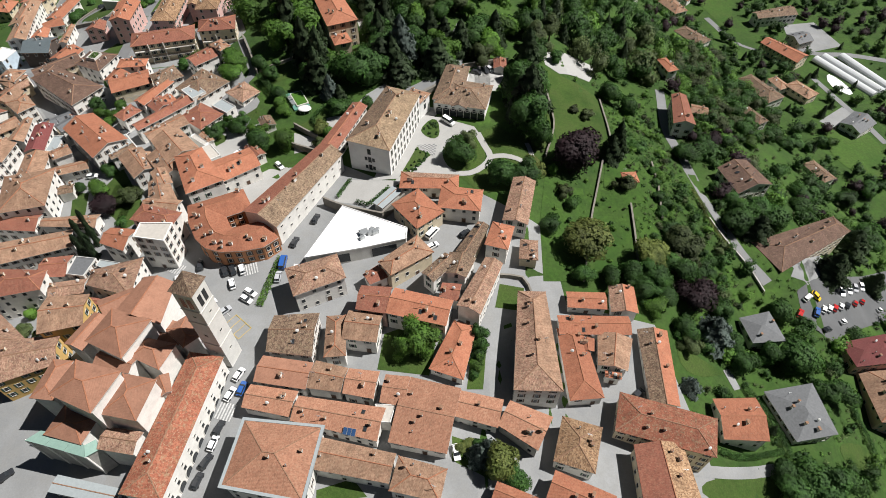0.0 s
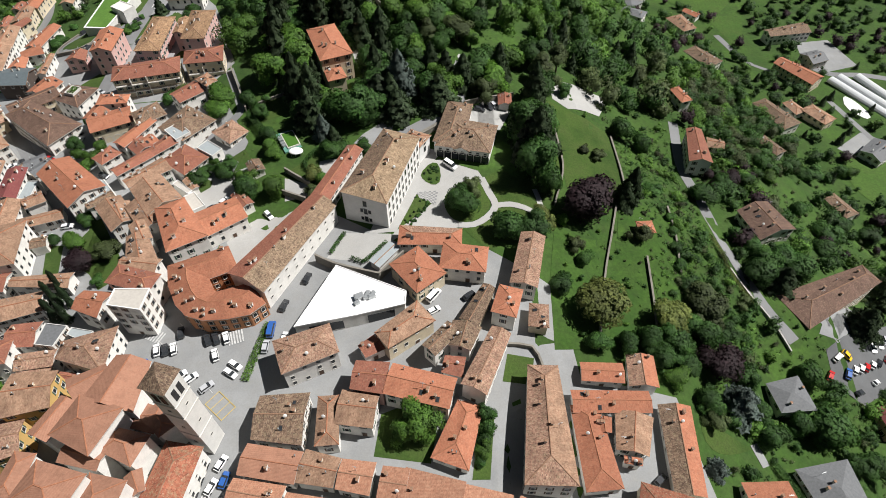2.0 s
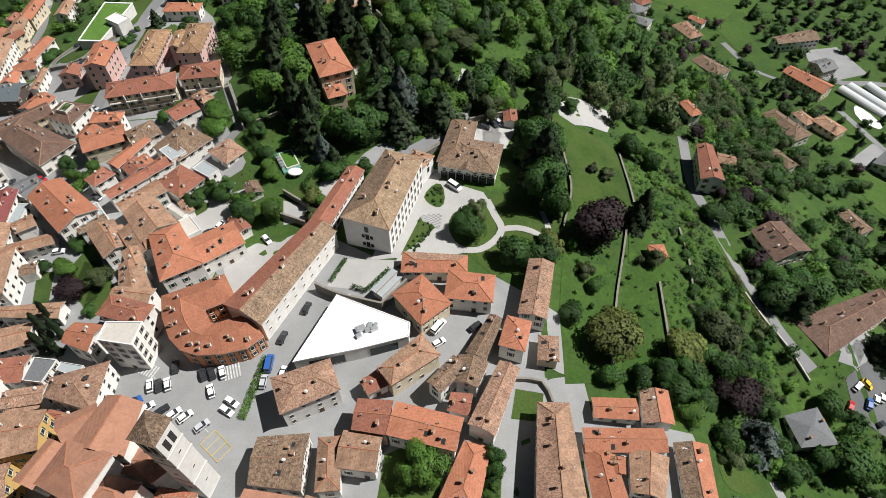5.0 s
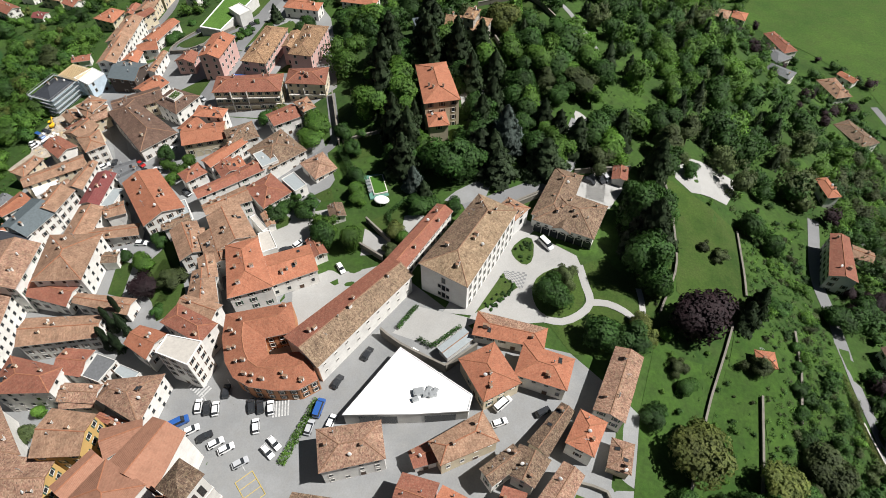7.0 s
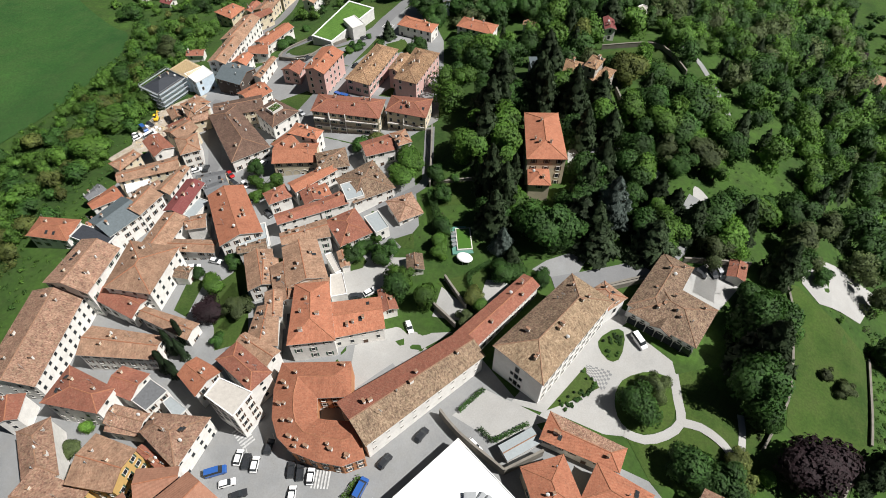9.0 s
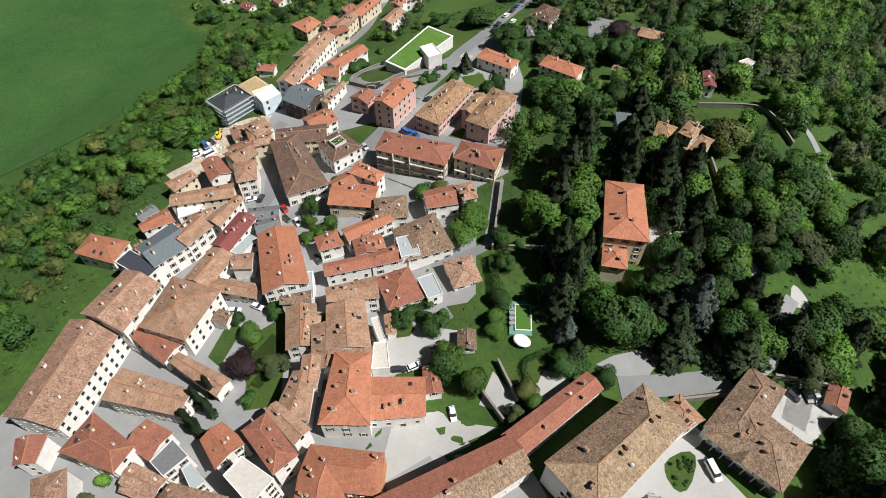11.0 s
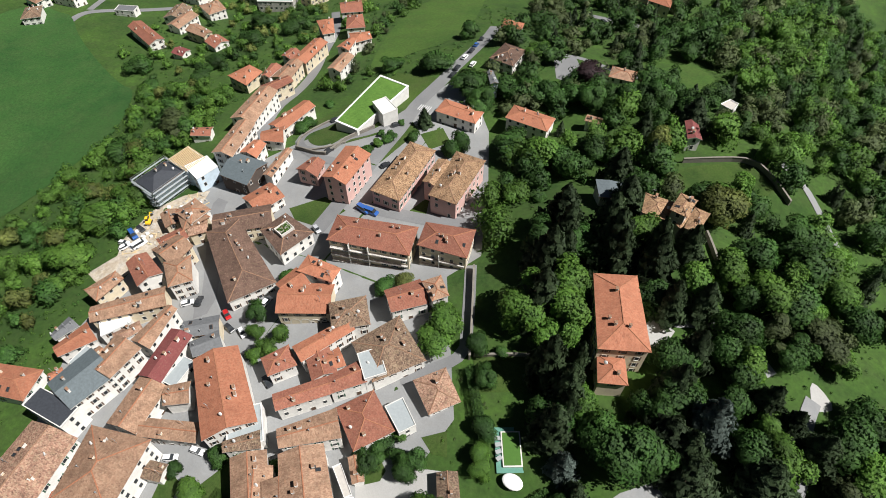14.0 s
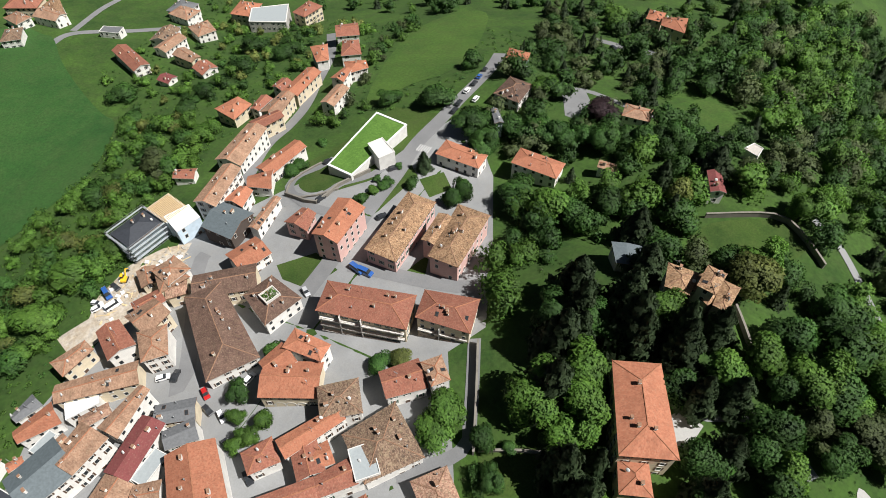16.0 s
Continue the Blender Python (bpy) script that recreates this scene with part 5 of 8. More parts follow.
house(52.1, 96.8, 25.5, -93.6, 9.3, 7.5, 7.9, "g", "mott", "white", 1, back="orange")
house(-35.7, 98.4, 36.0, 22.6, 15.1, 10.3, 9.2, "h", "mott", "white", 2)
house(-39.8, 81.0, 33.0, -1.4, 12.3, 11.0, 13.3, "g", "brown", "white", 2, skylights=2)
corner_house = house(-28.5, 80.4, 33.0, -85.6, 12.5, 5.2, 5.8, "h", "tan", "white", 1)
house(-21.6, 83.0, 33.4, -7.4, 9.5, 8.9, 8.8, "g", "tan", "white", 1)
house(-19.0, 91.0, 34.6, -6.7, 8.7, 7.9, 8.8, "g", "red", "pink", 1)
house(-6.4, 88.3, 34.8, -14.4, 16.8, 8.6, 8.4, "g", "orange", "white", 2, skylights=2)
house(3.3, 78.4, 29.8, -109.5, 16.2, 6.6, 9.6, "h", "orange", "white", 2)
house(-11.0, 105.2, 35.4, 38.7, 14.7, 6.2, 8.2, "h", "tan", "cream", 2)
house(-19.6, 100.8, 32.1, 33.7, 5.9, 4.3, 5.6, "g", "red", "white", 1)
house(-7.9, 123.2, 36.0, -50.4, 12.9, 10.5, 10.7, "h", "orange", "cream", 2)
house(5.3, 127.2, 36.0, -7.9, 13.3, 9.5, 9.2, "h", "orange", "white", 2, skylights=2)
house(-4.5, 136.6, 34.3, -2.6, 18.9, 7.6, 6.3, "h", "orange", "white", 3, back="mott", skylights=1)
house(23.6, 126.8, 35.6, -103.6, 19.0, 7.3, 7.9, "g", "mott", "white", 2)
house(16.6, 112.7, 35.5, -107.3, 9.4, 6.8, 7.1, "h", "orange", "white", 1)
house(9.1, 112.9, 33.8, -117.3, 13.4, 3.9, 5.8, "g", "brown", "cream", 1, skylights=2)
house(4.5, 102.4, 34.7, -106.3, 7.6, 8.0, 6.0, "g", "brown", "white", 1)
house(-1.2, 101.6, 34.8, 47.2, 9.9, 4.8, 4.9, "g", "brown", "white", 1)
house(10.6, 95.8, 34.6, -115.0, 18.7, 5.5, 7.1, "g", "mott", "white", 2)
house(1.9, 95.0, 32.4, -10.7, 5.6, 5.0, 6.0, "g", "red", "white", 1)
house(25.3, 110.4, 31.7, -96.4, 7.5, 5.4, 5.7, "h", "mott", "cream", 1, skylights=2)
house(64.4, 147.9, 24.6, 4.4, 5.4, 5.5, 5.2, "h", "orange", "cream", 1)
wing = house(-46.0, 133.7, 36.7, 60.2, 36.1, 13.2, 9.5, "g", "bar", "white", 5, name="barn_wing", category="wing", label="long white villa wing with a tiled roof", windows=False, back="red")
house(-35.0, 162.4, 34.6, 69.1, 27.7, 7.0, 5.9, "g", "red", "white", 3, name="barn_wing", category="wing", label="long white villa wing with a tiled roof")
# back: browner tiles on the west slope, its shade put into the colour
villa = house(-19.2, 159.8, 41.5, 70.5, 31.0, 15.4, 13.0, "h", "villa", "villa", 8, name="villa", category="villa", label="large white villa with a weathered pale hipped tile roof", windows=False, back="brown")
house(3.4, 187.0, 35.4, 77.8, 22.4, 10.6, 9.2, "h", "brown", "villa", 4, name="lodge", category="lodge", label="white arcaded villa lodge with an old brown tile roof", windows=False)
lodge = house(7.7, 180.8, 35.0, -13.9, 18.8, 15.6, 14.6, "h", "brown", "villa", 5, name="lodge", category="lodge", label="white arcaded villa lodge with an old brown tile roof", windows=False)
house(-80.3, 141.4, 35.0, -58.9, 19.1, 9.3, 12.5, "h", "orange", "white", 4)
house(-70.0, 146.3, 32.2, 34.2, 15.0, 11.6, 10.4, "g", "orange", "white", 3, skylights=2)
flats_long = house(-117.1, 225.1, 31.2, 14.9, 25.7, 10.2, 11.3, "h", "red", "cream", 5)
flats_short = house(-96.3, 233.1, 32.0, 11.8, 15.5, 9.3, 11.3, "h", "red", "cream", 3, skylights=2)
house(-124.3, 256.7, 27.3, 90.4, 26.7, 11.0, 10.3, "h", "tanb", "pink", 5)
house(-105.8, 259.3, 30.0, 91.7, 22.5, 9.9, 10.9, "h", "tanb", "pink", 4)
house(-112.5, 258.5, 29.7, 88.0, 12.0, 5.1, 6.4, "g", "tanb", "pink", 1)
house(-141.6, 247.9, 29.5, 92.5, 16.3, 9.2, 10.1, "g", "orange", "pink", 3, skylights=2)
house(-156.8, 248.0, 22.2, 90.9, 7.9, 9.1, 5.6, "g", "red", "pink", 1)
house(-124.8, 300.1, 20.8, -0.8, 17.2, 8.6, 7.8, "h", "orange", "white", 2)
house(-97.9, 305.2, 23.9, -1.2, 17.0, 8.6, 8.6, "h", "orange", "white", 2)
house(-131.8, 369.0, 18.2, 10.8, 9.6, 8.3, 5.7, "h", "orange", "blue", 1)
house(-122.2, 341.0, 22.5, 85.2, 13.2, 11.3, 10.4, "h", "dark", "white", 2, skylights=2)
house(-43.4, 223.5, 44.0, -67.2, 22.2, 11.2, 12.6, "h", "orange", "cream", 4)
house(-40.1, 210.0, 39.3, -68.5, 7.7, 6.7, 7.2, "h", "orange", "cream", 1)
house(-44.5, 260.4, 45.5, -88.9, 7.9, 8.0, 6.3, "h", "tanb", "stone", 1)
house(-38.0, 260.8, 49.0, -99.2, 7.7, 4.9, 4.7, "h", "tanb", "stone", 1, skylights=2)
house(-33.3, 260.5, 45.4, -97.9, 9.0, 4.5, 3.7, "h", "tanb", "stone", 1)
house(-58.9, 268.2, 38.2, -73.9, 7.4, 8.5, 5.7, "g", "bluegrey", "grey", 0, pitch=0.1)
house(-42.5, 311.9, 34.6, -69.6, 9.5, 4.4, 4.9, "g", "maroon", "white", 1)
house(-80.2, 445.1, 6.2, 6.7, 11.9, 7.8, 14.2, "h", "orange", "cream", 2, skylights=2)
house(-90.1, 450.0, 4.9, 91.5, 9.5, 7.9, 8.2, "h", "orange", "cream", 1, skylights=2)
house(-74.8, 346.7, 24.4, 5.1, 10.4, 7.8, 7.6, "h", "tan", "white", 1)
house(-205.5, 274.3, 13.2, 98.6, 22.2, 11.2, 8.6, "g", "tan", "white", 4)
house(-232.6, 298.2, 3.8, 80.9, 11.7, 12.6, 9.2, "h", "orange", "cream", 2)
house(-193.1, 248.8, 20.0, 100.9, 19.2, 8.7, 7.3, "g", "tan", "white", 3)
house(-218.4, 254.3, 8.9, 28.3, 8.3, 4.8, 5.7, "g", "red", "white", 1, skylights=2)
house(-185.4, 273.1, 15.8, 81.0, 19.4, 7.7, 6.5, "g", "orange", "white", 2)
house(-185.4, 249.5, 17.4, 93.8, 8.2, 8.2, 5.6, "g", "orange", "white", 1)
house(-181.0, 238.3, 18.5, 2.4, 12.6, 12.1, 12.6, "g", "bluegrey", "dark", 3)
house(-165.0, 229.8, 19.4, 71.0, 11.1, 10.0, 9.5, "g", "orange", "white", 2, skylights=2)
house(-162.6, 216.9, 22.4, 39.9, 18.9, 8.4, 9.8, "g", "dark", "cream", 3)
house(-153.2, 203.0, 23.6, -33.0, 29.7, 10.9, 14.9, "h", "dark", "white", 5)
garden_roof_house = house(-145.2, 217.2, 25.0, -17.3, 13.0, 10.0, 12.9, "h", "dark", "white", 2)
house(-182.1, 212.2, 19.3, -23.5, 10.3, 5.7, 9.7, "h", "tan", "cream", 1)
house(-175.2, 197.9, 21.0, 79.4, 9.3, 10.7, 7.9, "g", "tan", "cream", 1, skylights=2)
house(-166.5, 191.4, 22.4, -42.1, 10.2, 8.4, 7.3, "h", "tan", "white", 1)
house(-178.4, 187.8, 20.7, -23.2, 11.2, 6.8, 8.2, "g", "red", "white", 1)
house(-186.9, 178.8, 17.7, 78.6, 10.2, 6.9, 4.7, "h", "tan", "cream", 1)
house(-172.3, 175.8, 20.8, 45.4, 21.4, 5.7, 7.4, "g", "tan", "cream", 2, skylights=2)
house(-157.3, 173.5, 24.2, 93.1, 13.6, 6.9, 3.5, "g", "tan", "white", 1)
house(-147.1, 167.3, 25.9, 98.9, 14.9, 7.1, 7.0, "g", "maroon", "white", 2)
house(-160.0, 160.7, 24.7, 91.0, 10.6, 7.8, 9.5, "g", "tan", "white", 2)
house(-179.6, 160.3, 17.8, 68.6, 10.7, 4.2, 8.0, "g", "orange", "white", 1)
house(-145.7, 178.8, 24.4, 38.6, 10.2, 5.5, 6.1, "g", "grey", "cream", 1, skylights=2)
house(-125.1, 165.5, 29.1, -41.1, 23.0, 11.8, 13.5, "g", "orange", "white", 5)
house(-139.4, 174.6, 26.4, 51.7, 8.1, 5.1, 6.3, "g", "grey", "white", 1)
arcade_block = house(-123.3, 198.4, 28.1, 25.8, 15.3, 10.5, 10.1, "g", "orange", "cream", 3)
house(-129.7, 200.9, 28.4, 68.9, 7.9, 5.5, 7.7, "g", "orange", "white", 1)
house(-124.5, 207.6, 30.1, 3.7, 11.5, 6.4, 5.4, "h", "orange", "white", 1, skylights=2)
house(-108.6, 198.9, 30.2, 39.3, 10.5, 9.0, 9.6, "h", "brown", "white", 2)
house(-110.3, 189.3, 29.8, 62.1, 16.4, 5.6, 4.5, "g", "orange", "white", 1)
house(-118.1, 179.0, 27.9, 55.0, 7.9, 6.0, 7.0, "h", "red", "white", 1)
house(-105.7, 184.8, 28.8, 52.2, 7.0, 4.6, 6.1, "g", "orange", "white", 1, skylights=2)
house(-106.7, 173.8, 29.3, 47.2, 14.0, 4.8, 5.3, "g", "red", "white", 1)
house(-99.3, 182.3, 29.3, 52.5, 9.7, 4.9, 6.7, "g", "red", "white", 1)
house(-93.9, 194.4, 29.3, 56.5, 14.9, 13.2, 15.8, "h", "brown", "white", 4)
house(-97.2, 210.4, 31.0, 45.8, 10.8, 7.7, 8.7, "g", "red", "white", 1)
house(-90.4, 215.3, 33.1, -41.4, 7.3, 5.8, 5.1, "h", "tan", "white", 1, skylights=2)
house(-77.0, 190.3, 28.8, -39.7, 10.2, 9.2, 8.8, "h", "mott", "white", 1)
house(-89.1, 175.3, 29.4, -34.9, 12.2, 10.3, 10.9, "h", "red", "white", 2)
house(-98.8, 166.3, 31.4, 42.8, 14.7, 4.9, 7.8, "g", "tan", "white", 2)
house(-92.6, 156.1, 32.3, -48.8, 15.0, 10.6, 11.9, "g", "tan", "white", 3, skylights=2)
house(-86.0, 148.8, 32.4, -148.2, 11.6, 6.8, 4.2, "g", "tan", "white", 1)
house(-63.8, 170.4, 30.6, -59.5, 6.1, 5.0, 5.2, "g", "brown", "white", 1)
house(-65.6, 155.9, 29.8, -49.9, 7.9, 4.0, 5.0, "g", "red", "white", 1)
house(-152.6, 130.6, 29.8, -81.4, 17.0, 13.6, 15.0, "g", "mott", "white", 4, skylights=2)
house(-150.8, 108.0, 25.7, -70.3, 29.4, 16.2, 15.8, "g", "mott", "white", 5)
house(-137.3, 137.3, 29.2, -75.6, 17.6, 16.1, 14.6, "h", "tan", "white", 4)
house(-163.4, 152.3, 24.0, 78.8, 13.3, 11.6, 12.6, "g", "bluegrey", "white", 3)
house(-186.5, 143.4, 16.8, 16.7, 15.0, 8.6, 9.6, "h", "orange", "white", 2, skylights=2)
house(-144.0, 153.5, 25.0, 98.1, 13.6, 8.8, 8.9, "g", "tan", "white", 1)
house(-164.6, 142.9, 23.5, 1.9, 13.7, 5.7, 6.0, "f", "slate", "white", 0)
house(-137.0, 160.2, 25.3, 37.2, 6.7, 5.5, 6.3, "g", "tan", "white", 1)
house(-132.3, 152.2, 24.6, 21.2, 15.4, 4.9, 5.3, "g", "tan", "white", 1)
house(-104.5, 150.6, 29.3, -49.0, 13.6, 8.6, 8.6, "g", "tan", "white", 2, skylights=2)
house(-91.0, 134.0, 31.8, -65.3, 12.6, 6.0, 9.2, "g", "tan", "white", 2, skylights=2)
house(-84.2, 111.8, 38.6, -4.5, 9.4, 5.2, 6.8, "f", "terrace", "white", 0)
house(-87.3, 120.9, 35.0, -15.7, 13.8, 6.8, 6.9, "h", "red", "white", 2)
house(-98.4, 115.3, 31.5, -12.4, 8.7, 6.3, 8.8, "g", "orange", "white", 1)
house(-94.5, 100.3, 32.0, 1.8, 13.6, 5.3, 13.8, "h", "mott", "white", 2, skylights=2)
house(-125.4, 115.4, 27.5, 17.4, 21.6, 9.3, 7.3, "g", "tan", "white", 3)
house(-137.9, 128.1, 24.7, -1.5, 14.6, 8.0, 8.8, "g", "red", "white", 2)
house(-120.0, 126.5, 26.1, 1.9, 18.0, 3.6, 5.8, "g", "tan", "white", 1)
house(-123.1, 99.8, 30.2, 6.3, 15.4, 11.0, 7.1, "h", "red", "white", 2, skylights=2)
house(-115.9, 107.1, 27.8, 5.0, 8.4, 7.4, 8.1, "g", "red", "white", 1)
house(-107.6, 106.4, 28.8, -97.5, 6.6, 6.5, 5.4, "f", "grey", "white", 0)
house(-103.3, 88.0, 32.6, 9.7, 11.6, 12.2, 10.2, "g", "tan", "ochre", 2)
house(-110.2, 76.3, 29.4, 15.0, 15.7, 13.8, 9.0, "g", "mott", "ochre", 3)
house(99.4, 201.1, 12.0, -96.9, 19.6, 6.2, 9.1, "g", "red", "white", 3)
house(112.7, 212.0, 3.1, -15.4, 7.4, 6.6, 5.1, "g", "tan", "white", 1)
house(115.3, 165.1, 8.3, -71.1, 14.7, 13.5, 15.4, "g", "dark", "white", 4, skylights=2)
house(128.9, 135.4, 5.7, 25.2, 36.2, 14.6, 8.0, "h", "dark", "cream", 5)
house(209.1, 324.7, -39.8, -52.1, 26.5, 9.7, 12.8, "g", "orange", "cream", 5)
house(151.5, 328.7, -32.8, -55.6, 19.9, 10.3, 12.0, "h", "brown", "white", 4)
house(158.3, 387.2, -46.2, -67.1, 18.5, 12.7, 10.5, "h", "tan", "white", 4, skylights=2)
house(103.8, 239.4, 7.4, -71.2, 10.6, 5.0, 5.6, "h", "orange", "white", 1)
house(175.3, 275.6, -32.1, -63.5, 23.9, 9.6, 12.3, "h", "brown", "white", 4)
house(191.7, 287.1, -37.2, -65.9, 11.1, 6.7, 7.9, "h", "tan", "white", 1)
house(202.0, 280.2, -36.5, -57.8, 15.3, 9.6, 9.7, "h", "tan", "cream", 2)
house(154.9, 237.8, -20.8, -61.8, 13.0, 6.1, 6.6, "h", "brown", "white", 1, skylights=2)
house(220.4, 250.6, -36.0, 37.0, 15.4, 11.5, 12.7, "g", "grey", "white", 3)
house(177.8, 205.2, -27.7, -66.2, 14.0, 7.0, 7.7, "h", "brown", "white", 2)
house(221.6, 373.1, -43.4, 13.6, 28.6, 7.9, 12.0, "g", "brown", "white", 5)
house(228.1, 343.7, -43.6, 19.9, 12.2, 12.3, 11.4, "g", "grey", "grey", 2, skylights=2)
house(-325.8, 320.3, -13.7, -18.1, 25.9, 8.2, 9.0, "g", "red", "white", 4)
house(-320.7, 342.5, -16.6, 89.5, 16.1, 9.1, 9.4, "g", "tan", "white", 2)
house(-300.9, 335.4, -13.8, -7.2, 14.2, 8.4, 6.5, "g", "tan", "cream", 2)
house(-320.0, 365.7, -20.5, -25.3, 13.3, 11.9, 10.9, "h", "tan", "white", 3, skylights=2)
house(-363.1, 339.8, -19.3, 20.4, 12.0, 5.6, 6.0, "f", "grey", "white", 0)
house(-406.0, 339.2, -18.6, -24.8, 20.4, 10.4, 5.8, "g", "tanb", "white", 3)
house(-426.8, 335.1, -17.1, 27.1, 19.9, 12.4, 12.4, "h", "red", "cream", 4)
house(-317.9, 399.5, -25.3, 103.0, 15.3, 13.7, 14.6, "h", "orange", "grey", 4, skylights=2)
house(-282.8, 413.8, -23.6, 83.2, 15.4, 9.9, 11.4, "h", "red", "cream", 3)
house(-232.8, 384.5, -7.1, 37.1, 12.2, 10.9, 11.9, "g", "red", "white", 2)
house(-212.9, 359.5, 3.0, -55.3, 12.5, 8.1, 9.8, "h", "red", "white", 2)
house(-198.1, 342.4, 8.2, 44.4, 9.9, 9.3, 6.3, "h", "orange", "white", 1)
house(-198.6, 332.2, 10.1, 91.8, 9.5, 6.9, 4.0, "g", "orange", "white", 1, skylights=2)
house(-192.7, 317.8, 10.7, 93.0, 13.5, 6.9, 6.5, "g", "tan", "white", 1)
house(-225.0, 351.3, 1.2, -47.5, 13.7, 8.7, 6.1, "h", "orange", "white", 2)
house(-214.5, 323.4, 6.7, 91.5, 19.4, 8.2, 7.6, "g", "orange", "cream", 3)
house(-213.3, 305.3, 7.8, 95.0, 15.6, 9.0, 6.6, "g", "tan", "cream", 2, skylights=2)
house(-346.4, 378.0, -24.2, -0.5, 15.3, 10.9, 12.0, "h", "tan", "white", 3)
house(-76.7, 86.4, 41.1, -101.3, 12.9, 9.3, 13.7, "g", "terra", "white", 0, "church_block", "church", 0.42, False, "white church block with a smooth terracotta tile roof")
house(-80.2, 75.8, 42.9, -20.0, 11.6, 10.0, 11.8, "h", "terra", "white", 0, "church_block", "church", 0.42, False, "white church block with a smooth terracotta tile roof")
house(-81.9, 60.8, 44.8, -18.3, 12.1, 9.2, 10.8, "h", "terra", "white", 0, "church_block", "church", 0.42, False, "white church block with a smooth terracotta tile roof")
house(-91.5, 79.3, 37.3, -110.9, 10.3, 4.8, 6.0, "g", "terra", "white", 0, "church_block", "church", 0.42, False, "white church block with a smooth terracotta tile roof")
house(-96.3, 66.7, 35.4, -95.9, 10.7, 5.4, 6.2, "h", "terra", "white", 0, "church_block", "church", 0.42, False, "white church block with a smooth terracotta tile roof")
house(-72.1, 72.3, 39.1, -17.9, 9.1, 5.8, 7.6, "h", "terra", "white", 0, "church_block", "church", 0.42, False, "white church block with a smooth terracotta tile roof")
house(-73.1, 59.7, 40.7, -100.8, 10.4, 8.8, 9.4, "h", "terra", "white", 0, "church_block", "church", 0.42, False, "white church block with a smooth terracotta tile roof")
house(-87.1, 55.2, 35.1, -15.8, 10.0, 7.8, 7.2, "h", "terra", "white", 0, "church_block", "church", 0.42, False, "white church block with a smooth terracotta tile roof")
house(-75.0, 51.7, 34.3, -8.6, 9.0, 5.4, 5.5, "g", "mott", "white", 0, "church_block", "church", 0.42, False, "white church block with a smooth terracotta tile roof")
house(-71.3, 80.2, 35.4, -16.4, 9.0, 6.9, 6.1, "g", "terra", "white", 0, "church_block", "church", 0.42, False, "white church block with a smooth terracotta tile roof")
scaffold_house = house(-206.9, 222.4, 16.9, 81.7, 13.1, 10.2, 9.8, "h", "slate", "scaff", 2, windows=False, name="outbuilding", category="outbuilding")
timber_house = house(-203.7, 233.7, 17.1, -10.0, 10.7, 8.9, 8.3, "f", "timber", "scaff", 0, windows=False, name="outbuilding", category="outbuilding")
house(-159.4, 290.8, 19.0, 86.1, 32.8, 10.4, 13.9, "f", "turf", "concrete", 0, windows=False, name="outbuilding", category="outbuilding")
house(-151.8, 288.9, 21.5, -30.7, 9.0, 6.0, 6.5, "f", "concrete", "concrete", 0, windows=False, name="outbuilding", category="outbuilding")
house(-17.8, 131.0, 32.6, 52.1, 9.4, 4.2, 4.2, "g", "slab", "concrete", 0, pitch=0.08, windows=False, name="outbuilding", category="outbuilding")
house(-85.4, 160.3, 30.9, -37.5, 7.7, 2.0, 1.7, "f", "terrace", "white", 0, windows=False, name="outbuilding", category="outbuilding")
house(-80.5, 154.4, 30.4, -54.1, 7.7, 3.5, 4.6, "f", "terrace", "white", 0, windows=False, name="outbuilding", category="outbuilding")
house(-140.6, 89.6, 24.9, -49.5, 7.1, 7.9, 5.3, "g", "red", "white", 1)
house(-109.4, 98.1, 26.6, 21.7, 8.9, 3.6, 5.8, "g", "mott", "white", 1)
house(-122.9, 84.2, 27.6, 142.7, 16.2, 8.0, 8.0, "h", "mott", "white", 2)
house(-187.0, 162.0, 16.1, 80.7, 7.1, 3.1, 5.6, "g", "grey", "white", 1)
house(-165.5, 169.0, 21.0, 62.9, 7.8, 4.0, 3.7, "g", "mott", "white", 1)
house(-174.3, 157.9, 17.2, 90.3, 6.2, 3.3, 2.8, "f", "slab", "white", 0)
house(-167.1, 158.1, 21.7, 82.8, 7.2, 3.9, 4.3, "g", "tan", "white", 1, skylights=2)
house(-176.8, 150.9, 16.6, 65.1, 4.0, 3.0, 2.3, "g", "orange", "white", 1)
house(-141.3, 165.4, 24.6, 91.6, 8.3, 4.1, 3.9, "f", "slab", "white", 0)
house(-196.0, 232.8, 17.4, 70.6, 8.8, 8.9, 7.5, "f", "white", "scaff", 0)
house(-184.3, 259.1, 16.9, 33.9, 8.9, 5.2, 9.8, "g", "orange", "white", 1)
house(-171.4, 246.4, 19.1, 95.8, 15.3, 3.9, 3.1, "g", "tan", "white", 1, skylights=2)
house(-209.7, 293.2, 9.5, 66.8, 13.0, 7.4, 5.4, "g", "red", "cream", 1)
house(-224.1, 305.4, 3.9, 94.5, 9.9, 4.4, 6.2, "g", "red", "white", 1)
house(-223.5, 320.1, 4.2, 84.1, 7.5, 6.2, 7.1, "g", "red", "white", 1)
house(-84.1, 43.2, 25.6, -10.9, 16.8, 4.1, 3.8, "g", "slab", "concrete", 0, windows=False, name="shed", category="shed", pitch=0.12)
house(-31.2, 48.3, 33.2, -94.1, 12.2, 2.7, 2.6, "f", "white", "white", 0)
house(-14.4, 59.7, 30.9, -92.5, 4.5, 5.0, 3.1, "f", "terrace", "white", 0)
house(-172.8, 170.1, 18.9, 52.0, 8.4, 6.5, 3.7, "f", "white", "white", 0)
